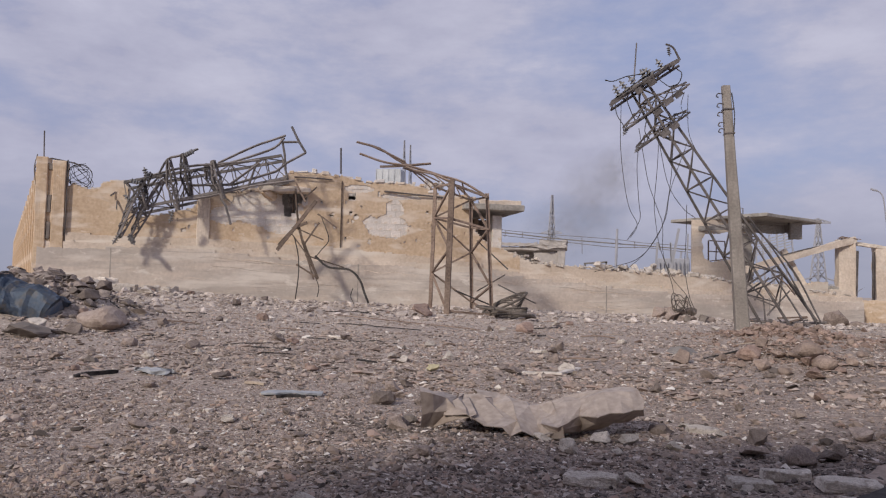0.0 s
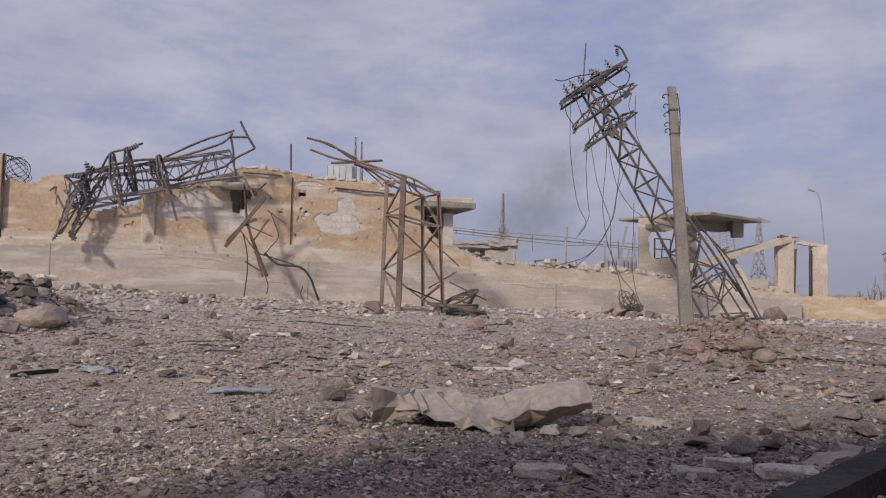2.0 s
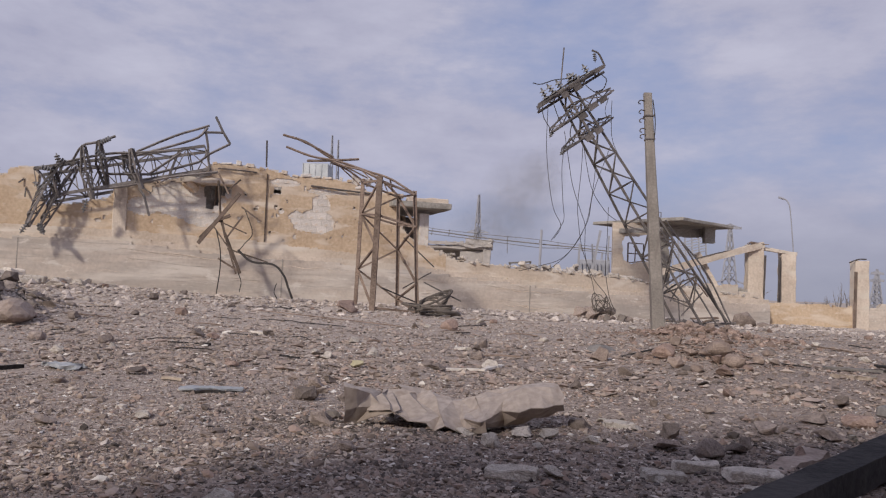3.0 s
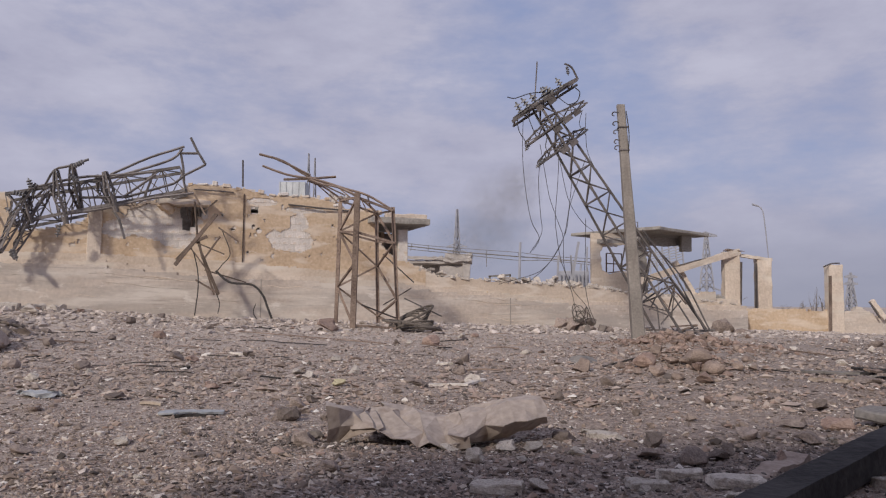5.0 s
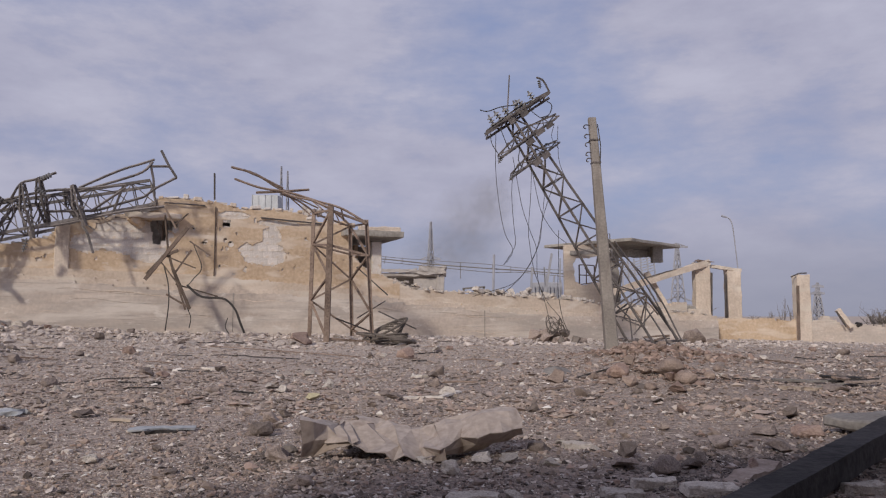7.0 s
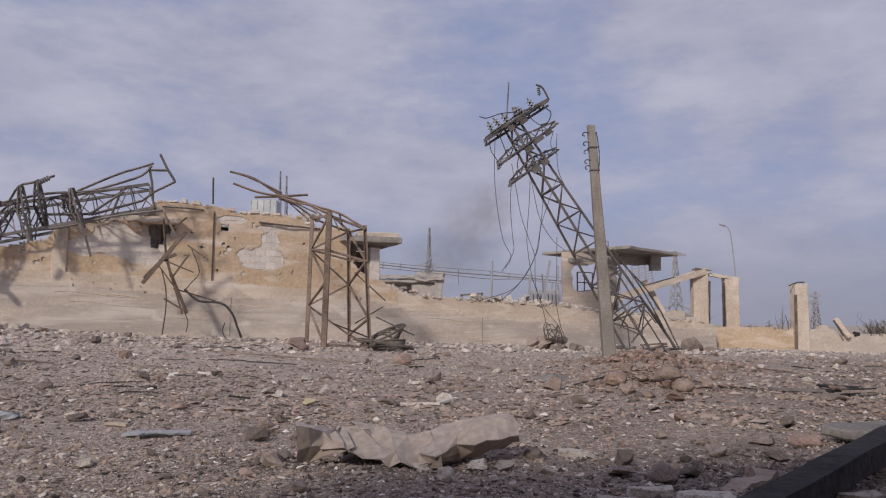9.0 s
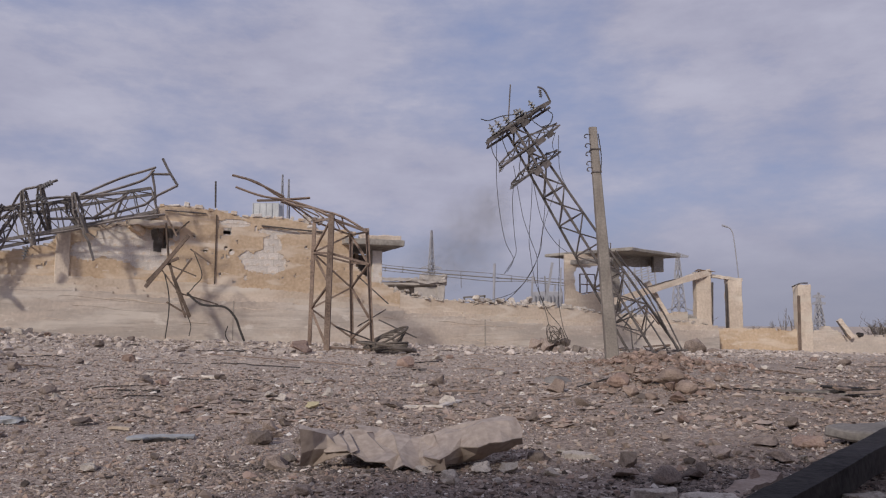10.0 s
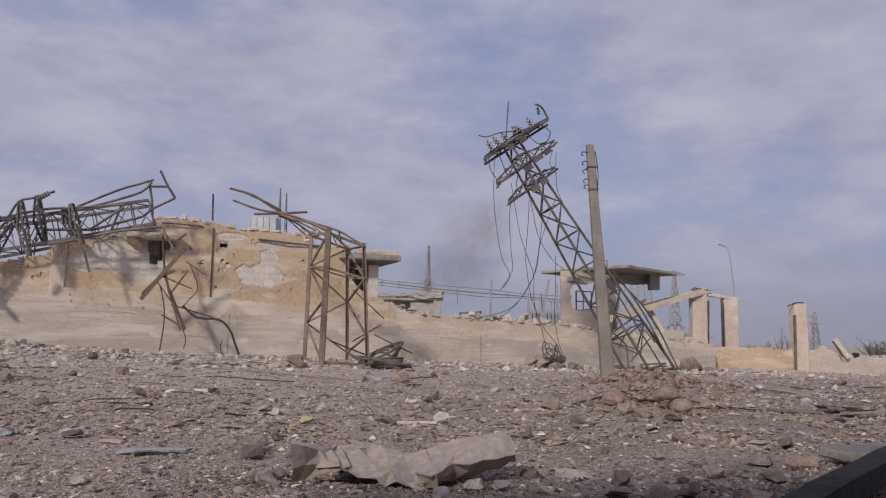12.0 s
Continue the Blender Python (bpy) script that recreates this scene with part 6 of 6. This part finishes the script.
# ---------------------------------------------------------------- things on the ground
def rock(x, y, size, mat, label, seed, flat=0.75, name="boulder", category="rock", kind="rock", stretch=1.0, turn=0.0, sink=0.24, group=""):
    me = rock_mesh(kind, seed, flat)
    key = (id(me), mat.name)
    if key not in MESHES:
        MESHES[key] = me.copy()
        MESHES[key].materials.clear()
        MESHES[key].materials.append(mat)
    ob = link(name, MESHES[key], None)
    half = 0.13 if kind == "block" else 0.5 * flat
    ob.matrix_world = pose(x, y, floor_at(x, y) + size * half * (1 - sink), 0, 0, turn) @ Matrix.Diagonal((size * stretch, size, size, 1))
    return tagged(ob, label, category, group)


MESHES = {}


def named_rocks():
    grey, red, pale = "rough grey-brown rock lying among gravel", "reddish broken rock on the rubble mound", "pale broken concrete block on the gravel"
    for k, (p, s, m, lab, flat) in enumerate((
        ((-8.07, 15.38), 0.33, ROCK, "dark rounded rock lying alone on the ground", 0.8), ((-2.24, 9.40), 0.44, ROCK, grey, 0.85), ((-2.24, 9.86), 0.34, ROCK, grey, 0.8), ((-2.36, 9.32), 0.16, ROCK, grey, 0.7), ((-2.22, 10.16), 0.28, ROCK, grey, 0.6),
        ((-5.94, 31.72), 1.15, RED_ROCK, "large brown boulder beside the pylon stump", 0.75), ((1.50, 11.64), 0.3, ROCK, grey, 0.85), ((-1.72, 7.99), 0.38, ROCK, grey, 0.6), ((-1.23, 6.70), 0.28, ROCK, grey, 0.7),
        ((15.8, 45.2), 1.5, ROCK, "large grey boulder near the wall", 0.85), ((16.9, 45.2), 1.2, ROCK, "low grey boulder near the wall", 0.5), ((5.75, 43.2), 1.3, TAN_ROCK, "squarish tan boulder at the wall's foot", 0.8), ((6.72, 40.49), 1.3, ROCK, grey, 0.5), ((7.95, 41.26), 0.9, ROCK, grey, 0.6),
                ((3.01, 18.93), 0.85, SLATE, "flat grey stone slab on the gravel", 0.4), ((2.11, 8.18), 0.42, ROCK, grey, 0.85), ((1.87, 7.46), 0.45, ROCK, grey, 0.5), ((2.20, 7.25), 0.4, ROCK, "dark rounded rock among broken blocks", 0.8), ((2.49, 7.35), 0.32, ROCK, grey, 0.7), ((1.13, 8.46), 0.36, ROCK, grey, 0.7), ((3.32, 8.83), 0.5, ROCK, grey, 0.45), ((3.89, 8.53), 0.52, ROCK, grey, 0.6), ((4.11, 9.32), 0.5, ROCK, grey, 0.5), ((4.60, 9.23), 0.55, RED_ROCK, "ochre broken rock on the gravel", 0.6), ((7.93, 14.62), 0.7, ROCK, grey, 0.3), ((16.97, 30.70), 0.6, ROCK, grey, 0.7),
        ((2.30, 9.23), 0.2, ROCK, grey, 0.7), ((-1.02, 14.18), 0.34, ROCK, "dark flat stone on the gravel", 0.4), ((-1.20, 10.94), 0.2, ROCK, grey, 0.7),
        ((-12.51, 18.66), 1.35, TAN_ROCK, "large tan boulder on the rubble mound", 0.6), ((-9.68, 15.52), 0.45, ROCK, grey, 0.7), ((-21.01, 30.79), 1.5, BLOCKSTONE, "pale broken masonry lump beside the wall", 0.6), ((-18.48, 25.51), 1.2, BLOCKSTONE, "pale broken masonry lump beside the wall", 0.7), ((-19.21, 31.77), 0.9, BLOCKSTONE, "pale broken masonry lump beside the wall", 0.7),
        ((-13.3, 16.6), 1.4, SHADE_SOOT, "dark scorched lump at the mound's foot", 0.4), ((-14.06, 20.11), 0.8, ROCK, grey, 0.6), ((-12.54, 17.52), 0.7, ROCK, grey, 0.6), ((-20.60, 27.39), 0.8, ROCK, grey, 0.6),
    )):
        near = 0.74 if p[1] < 14 else 1.0
        rock(*p, s * near, m, lab, (k + 5 if s > 1.4 else k) % 11, flat, kind="round" if "large tan" in lab or "rounded" in lab else "rock", turn=k * 47, stretch=1.25 if k % 3 else 1.0, sink=0.52 if flat > 0.65 or p[1] < 14 else 0.6)
    for k, (p, s, turn, st) in enumerate((((0.28, 6.15), 0.55, -8, 1.1), ((1.58, 6.42), 0.55, 5, 0.9), ((1.92, 6.67), 0.5, -5, 1.1), ((2.27, 6.26), 0.58, -6, 1.05), ((1.65, 8.83), 0.5, 4, 1.1), ((1.49, 9.11), 0.26, 30, 1), ((1.78, 8.53), 0.22, 60, 1), ((0.46, 7.80), 0.42, -15, 1), ((0.56, 7.17), 0.2, 80, 1), ((1.17, 7.71), 0.28, 10, 1.1), ((-0.17, 7.80), 0.28, 8, 1.4), ((0.76, 7.71), 0.36, -12, 1.2), ((3.50, 6.19), 0.5, 0, 1), ((-3.36, 8.18), 0.17, 0, 1), ((-3.03, 6.55), 0.12, 20, 1), ((-2.85, 6.46), 0.14, 60, 1), ((-2.93, 13.16), 0.3, 20, 1), ((0.61, 6.19), 0.3, 15, 1.2), ((1.53, 6.26), 0.2, 0, 1), ((2.04, 5.66), 0.3, 20, 1), ((-1.73, 5.01), 0.3, -5, 1.3))):
        if s > 0.45:
            rock(*p, s * 0.7, BLOCKSTONE, pale, k % 5, 0.9, "concrete_block", "block", "block", st, turn, 0.3, "broken concrete blocks")
        else:
            rock(*p, s * 0.72, BLOCKSTONE, "pale broken stone on the gravel", k % 7, 0.55, "stone", "stone", "rock", st, turn, 0.3, "loose stones")
    for k, (x, y, size) in enumerate(((-22.9, 34.0, 1.5), (-21.6, 33.9, 1.2), (-20.6, 34.6, 0.9), (-19.7, 34.9, 1.0), (-18.6, 35.6, 0.7), (-23.6, 33.2, 1.3), (-21.0, 32.9, 0.8))):
        rock(x, y, size, BLOCKSTONE, "pale broken masonry block fallen from the wall", k % 3, 1.5, "masonry_block", "block", "block", 1.0, k * 37 - 20, 0.2, "fallen masonry")
    for k, (x, y, size) in enumerate(((-1.68, 7.83, 0.26), (-2.38, 10.5, 0.3), (-2.33, 11.21, 0.24), (-1.66, 8.28, 0.16), (-1.09, 24.97, 0.6))):
        rock(x, y, size, (ROCK, ROCK, ROCK, SHADE_SOOT, RED_ROCK)[k], ("dark clod among the gravel beside the metal sheet", "brown boulder beside the coiled cable")[k > 3], k + 2, 0.85, kind="round" if k > 2 else "rock", turn=k * 61, stretch=1.15, sink=0.45)
    r = random.Random(33)
    for k, (x, y, size) in enumerate(((3.94, 16.06, 0.47), (3.93, 15.18, 0.39), (4.38, 16.89, 0.35), (4.97, 15.84, 0.49), (4.76, 15.26, 0.33), (4.65, 15.65, 0.3), (5.11, 15.21, 0.41), (5.78, 15.71, 0.29), (4.6, 14.29, 0.39), (4.26, 14.84, 0.24), (3.47, 16.62, 0.24), (2.62, 16.37, 0.48), (5.27, 14.9, 0.21), (4.38, 15.73, 0.29), (3.62, 15.47, 0.2), (7.55, 19.89, 0.28))):
        rock(x, y, size, MOUND if k % 4 else RED_ROCK, "dusty brown boulder half buried in the rubble heap", k % 8, 0.85, kind="round" if k % 3 == 0 else "rock", turn=k * 53, stretch=1.2, sink=0.42)
    for k in range(34):
        x, y = 7.3 + r.gauss(0, 1.15), 24.6 + r.gauss(0, 1.0)
        rock(x, y, r.uniform(0.14, 0.36), r.choice([MOUND, RED_ROCK, MOUND]), red, k % 11, r.choice([0.6, 0.75, 0.9]), turn=k * 71, stretch=r.uniform(0.8, 1.3))
    for k in range(40):
        x, y = -16.1 + r.gauss(0, 1.3), 19.9 + r.gauss(0, 1.3)
        rock(x, y, r.uniform(0.25, 0.7), r.choice([ROCK, ROCK, BLOCKSTONE]), "broken lump on the rubble mound beside the drum", k % 11, r.choice([0.5, 0.7, 0.9]), turn=k * 71, stretch=r.uniform(0.8, 1.4))
    r = random.Random(21)
    for k in range(110):
        y = 7 + 30 * r.random() ** 1.3
        x = r.uniform(-0.75, 0.78) * y
        if abs(x + 0.3) < 1.6 and abs(y - 8) < 0.8:
            continue
        pale_one = r.random() < 0.3
        rock(x, y, r.uniform(0.12, 0.3) * (0.7 + y / 28), BLOCKSTONE if pale_one else r.choice([ROCK, ROCK, RED_ROCK]), "small pale broken stone on the gravel" if pale_one else "small brown broken stone on the gravel", k % 11, r.choice([0.5, 0.7, 0.9]), "stone", "stone", "rock", r.uniform(0.8, 1.4), r.uniform(0, 360), 0.4, "loose stones")


named_rocks()


def crumpled_sheet():
    """A long panel of sheet metal, buckled across and rolled up along one edge."""
    # across the length: x, then depth and height of the front edge, the bulge and the crest
    ribs = [
        (-1.18, -0.12, 0.0, -0.26, 0.24, -0.38, 0.5), (-1.0, -0.06, 0.08, -0.14, 0.26, -0.2, 0.44), (-0.8, -0.16, 0.2, -0.04, 0.26, 0.2, 0.33),
        (-0.6, -0.26, 0.17, -0.1, 0.2, 0.24, 0.34), (-0.42, -0.4, 0.1, -0.18, 0.14, 0.28, 0.29), (-0.15, -0.46, 0.08, -0.2, 0.18, 0.26, 0.28),
        (0.1, -0.46, 0.07, -0.3, 0.16, 0.2, 0.25), (0.32, -0.34, 0.07, -0.46, 0.18, -0.02, 0.34), (0.6, 0.0, 0.06, -0.12, 0.26, 0.06, 0.4),
        (0.68, 0.02, 0.07, -0.4, 0.27, -0.08, 0.44), (0.97, 0.02, 0.14, -0.34, 0.32, -0.06, 0.52), (1.2, 0.05, 0.22, -0.2, 0.33, -0.02, 0.48)]
    spine = np.array([r[0] for r in ribs])
    dice = random.Random(14)
    bm = bmesh.new()

    def leaf(u0, u1, n, lift, push, bend, across=1):
        """One leaf of the torn panel, between two places along it."""
        rows = []
        for i in range(n + 1):
            u = u0 + (u1 - u0) * i / n
            c = [float(np.interp(u, spine, [r[k] for r in ribs])) for k in range(7)]
            line = [Vector((u, c[1], c[2])), Vector((u + 0.01, c[3], c[4])), Vector((u, c[5], c[6])), Vector((u - 0.02, c[5] + 0.2, c[6] + 0.02)), Vector((u + 0.02, c[5] + 0.36, c[6] * 0.45))]
            row = []
            for j in range(4 * across + 1):
                m = min(j // across, 3)
                p = line[m].lerp(line[m + 1], j / across - m)
                q = Vector((dice.uniform(-0.07, 0.07), dice.uniform(-0.09, 0.09), dice.uniform(-0.06, 0.06))) * bend
                torn = dice.uniform(-0.09, 0.09) if i in (0, n) and -1.1 < u < 1.1 else 0.0
                row.append(bm.verts.new((p.x + q.x + torn, p.y + q.y + push, max(p.z + q.z + lift, 0.0))))
            rows.append(row)
        for a, b in zip(rows, rows[1:]):
            for j in range(4 * across):
                if dice.random() < 0.5:
                    bm.faces.new((a[j], b[j], b[j + 1]))
                    bm.faces.new((a[j], b[j + 1], a[j + 1]))
                else:
                    bm.faces.new((a[j], b[j], a[j + 1]))
                    bm.faces.new((b[j], b[j + 1], a[j + 1]))

    leaf(-1.18, -0.66, 4, 0.0, -0.03, 0.3)
    leaf(-0.85, 0.3, 9, 0.0, 0.02, 1.0)
    leaf(0.14, 1.2, 8, 0.02, 0.0, 0.3, 2)
    leaf(-0.6, -0.1, 2, 0.03, 0.24, 0.4)
    bmesh.ops.subdivide_edges(bm, edges=bm.edges[:], cuts=3, use_grid_fill=True)
    for v in bm.verts:
        v.co += noise.noise_vector(v.co * 8) * 0.006
    bmesh.ops.recalc_face_normals(bm, faces=bm.faces[:])
    bm.normal_update()
    rim = [e for e in bm.edges if len(e.link_faces) == 1]
    twin = {v: bm.verts.new(v.co + Vector((0, 0.006, -0.008))) for v in bm.verts[:]}
    for f in bm.faces[:]:
        bm.faces.new([twin[v] for v in reversed(f.verts)])
    for e in rim:
        a, b = e.verts
        bm.faces.new((a, b, twin[b], twin[a]))
    bmesh.ops.recalc_face_normals(bm, faces=bm.faces[:])
    ob = part("crumpled_sheet", bm, SHEET)
    x, y = -0.3, 8.2
    ob.matrix_world = pose(x, y, floor_at(x, y) + 0.03, 0, 0, 4)
    tagged(ob, "crumpled tan sheet-metal panel lying on gravel", "metal sheet")


crumpled_sheet()


def boards():
    def board(a, b, w, h, mat, label, cat="board", lift=0.03):
        za, zb = floor_at(*a) + lift, floor_at(*b) + lift
        a, b = Vector((*a, za)), Vector((*b, zb))
        bm = bar(a, b, w, h, False)
        bmesh.ops.subdivide_edges(bm, edges=bm.edges[:], cuts=5, use_grid_fill=True)
        for v in bm.verts:
            v.co += noise.noise_vector(v.co * 3) * min(w, h) * 0.45
            q = noise.noise_vector(v.co * 8) * max(w, h) * 0.45
            v.co += Vector((q.x, q.y, q.z * 0.25))
        tagged(part("board", bm, mat), label, cat)
    board((-7.20, 16.57), (-5.95, 15.86), 0.05, 0.045, CHAR, "thin dark bar lying on the ground", "bar")
    board((-3.91, 9.49), (-3.21, 9.77), 0.2, 0.025, BLUE_SLATE, "splintered grey board lying on gravel", "board", 0.04)
    # Dark strip laid in for the shade below the splintered board.
    board((-3.73, 9.40), (-3.16, 9.49), 0.12, 0.04, CHAR, "dark strip set as shade under a splintered board", "board", 0.02)
    board((-4.66, 10.59), (-4.32, 10.48), 0.06, 0.04, WOOD, "pale wooden splinter on the ground")
    board((-0.67, 13.25), (0.08, 13.43), 0.06, 0.04, PALE, "pale splintered board on the ground")
    board((0.01, 13.43), (0.40, 14.38), 0.1, 0.04, PALE, "pale splintered board on the ground")
    board((-6.70, 11.06), (-6.14, 10.94), 0.36, 0.05, BLUE_SLATE, "blue-grey broken slab lying on the ground", "slab", 0.05)
    board((-7.35, 10.33), (-7.01, 10.90), 0.08, 0.06, CHAR, "thin dark bar lying on the ground", "bar")
    board((6.66, 14.41), (7.83, 14.84), 0.12, 0.07, WOOD, "grey wooden plank lying on the ground")
    board((-0.68, 18.15), (-0.26, 18.16), 0.16, 0.06, BLOCKSTONE, "pale broken tile on the ground", "tile")
    board((-6.29, 19.85), (-5.84, 19.88), 0.16, 0.06, BLOCKSTONE, "pale broken tile on the ground", "tile")
    board((-9.01, 29.05), (-2.65, 23.98), 0.035, 0.035, RUST, "long dark steel bar lying on the ground", "bar", 0.05)
    board((-0.62, 13.28), (0.35, 13.98), 0.05, 0.05, WOOD, "pale splintered board on the ground")
    y = rock(*(-2.26, 13.61), 0.26, YELLOW, "lump of faded yellow foam on the gravel", 4, 0.7, "foam_lump", "foam", stretch=1.5)


boards()


def plank_heap():
    # broken charred planks lying over one another
    for k, (x, y, n, turn, lift, mat) in enumerate(((8.3, 15.6, 1.5, 6, 0.04, SLATE), (8.9, 16.1, 1.3, -12, 0.1, CHAR), (9.0, 15.5, 1.0, 14, 0.12, ROCK), (8.2, 16.2, 1.7, -3, 0.06, SLATE), (9.3, 16.9, 1.2, 10, 0.05, CHAR), (8.7, 15.9, 0.7, 38, 0.16, RUST))):
        bm = rough_bar((-n / 2, 0, 0), (n / 2, 0, 0), 0.13, 0.05, 0.02)
        ob = tagged(part("plank", bm, mat), "broken charred plank in a low heap", "plank", "heap of planks")
        ob.matrix_world = pose(x, y, floor_at(x, y) + lift, k * 7 - 18, k * 2 - 5, turn)


plank_heap()


def ground_cables():
    for a, b, r in (((-8.46, 16.60), (-7.0, 17.5), 0.012), ((-6.84, 19.46), (-4.2, 19.1), 0.014), ((-14.6, 25.6), (-13.4, 26.5), 0.02), ((-7.6, 24.8), (-4.4, 23.5), 0.018), ((-11.0, 31.0), (-8.0, 31.5), 0.02)):
        pts = []
        for k in range(9):
            u = k / 8
            x, y = a[0] + (b[0] - a[0]) * u, a[1] + (b[1] - a[1]) * u + 0.05 * math.sin(k * 1.3 + a[0])
            pts.append((x, y, floor_at(x, y) + r + 0.02))
        tagged(part("fallen_cable", tube(pts, r, 5, True, 4), WIRE), "slack black cable lying across the rubble", "cable", "fallen cables")


ground_cables()


def splinters():
    r = random.Random(77)
    for k in range(70):
        y = 14 + 25 * r.random() ** 1.1
        x, a, n = r.uniform(-0.72, 0.72) * y, r.uniform(-0.6, 0.6), r.uniform(0.25, 1.0) * (0.6 + y / 30)
        p = Vector((x, y, floor_at(x, y) + 0.05))
        q = Vector((x + n * math.cos(a), y + n * math.sin(a), 0))
        q.z = floor_at(q.x, q.y) + 0.05
        if abs(x) < 1.8 and y < 9.2:
            continue
        kind = r.random()
        mat = CHAR if kind < 0.45 else WOOD if kind < 0.75 else RUST
        label = ("thin charred stick lying on the gravel", "pale wooden splinter lying on the gravel", "rusty bent rod lying on the gravel")[0 if kind < 0.45 else 1 if kind < 0.75 else 2]
        w = r.uniform(0.018, 0.05)
        mid = p.lerp(q, 0.5) + Vector((0, r.uniform(-0.05, 0.05), r.uniform(0, 0.05)))
        bm = tube([p, mid, q], w * 0.5, 5) if kind >= 0.75 else rough_bar(p, q, w, w * 0.8, 0.01)
        tagged(part("splinter", bm, mat), label, "debris", "scattered splinters")


splinters()


def charred_beam():
    t = thing("charred_beam", "charred black timber beam lying in the foreground", "beam")
    a, b = Vector((*(1.78, 4.96), 0.06)), Vector((*(6.18, 8.98), 0.46))
    bm = bar(a, b, 0.26, 0.22, False)
    bmesh.ops.subdivide_edges(bm, edges=[e for e in bm.edges if e.calc_length() > 0.5], cuts=40, use_grid_fill=True)
    bmesh.ops.subdivide_edges(bm, edges=[e for e in bm.edges if e.calc_length() > 0.12], cuts=4, use_grid_fill=True)
    for v in bm.verts:
        v.co += noise.noise_vector(v.co * 1.6) * 0.012 + noise.noise_vector(v.co * 9) * 0.004
    part("timber", bm, CHAR, t)
    s = thing("stone_slab", "flat grey stone slab behind the charred beam", "slab")
    bm = box(-0.9, 0.9, -0.35, 0.35, 0, 0.16, 0.03, 0.07, 3, 3)
    slab = part("slab", bm, SLATE, s)
    p = (5.75, 9.40)
    s.matrix_world = pose(p[0], p[1] + 0.3, floor_at(*p) + 0.02, 0, 3, 40)
    d = thing("broken_stone", "tan broken stone beside the charred beam", "stone")
    part("slab", rough_bar(Vector((*(2.54, 6.46), 0.04)), Vector((*(3.26, 7.30), 0.05)), 0.2, 0.07, 0.035), TAN_ROCK, d)


charred_beam()


def barrel():
    """A crushed blue drum lying on the mound."""
    t = thing("crushed_drum", "crushed dusty blue metal drum on the rubble mound", "drum")
    bm = bmesh.new()
    rings = []
    for i in range(17):
        u = i / 16
        r = 0.7 + (0.05 if i % 5 == 0 else 0)
        ring = []
        for k in range(28):
            a = k * math.tau / 28
            p = Vector((u * 1.7 - 0.85, r * math.cos(a), r * math.sin(a) * 0.82))
            p += noise.noise_vector(p * 1.4) * 0.2 + noise.noise_vector(p * 3.7) * 0.07
            ring.append(bm.verts.new(p))
        rings.append(ring)
    for a, b in zip(rings, rings[1:]):
        for k in range(28):
            bm.faces.new((a[k], a[(k + 1) % 28], b[(k + 1) % 28], b[k]))
    bm.faces.new(rings[-1])
    bmesh.ops.solidify(bm, geom=bm.faces[:], thickness=0.02)
    part("shell", bm, BLUE, t)
    part("rim", tube([(-0.86, 0.73 * math.cos(k * 0.5236), 0.6 * math.sin(k * 0.5236)) for k in range(13)], 0.035, 6), STEEL, t)
    p = (-14.75, 18.50, 0.84)
    t.matrix_world = pose(p[0], p[1], p[2], 5, 22, 14)


barrel()


# ---------------------------------------------------------------- behind the camera
# Unseen wall, added and shaped to cast the shade over the near ground.
def rear_shade_wall():
    w = tagged(link("shade_wall_rear", broken_wall(-22, 26, -0.3, 10.5, 0.3, -5.2, -4.8, lambda s, z: z < 8.85 + ragged(s, z, 3.0, 4) * 1.4 + np.clip(s * 0.06, -0.3, 0.6) - np.clip(-6.5 - s, 0, 2) * 1.4, 0.03, 15), LEDGE), "unseen broken wall added to shade the near ground", "wall", kind="structure")


rear_shade_wall()
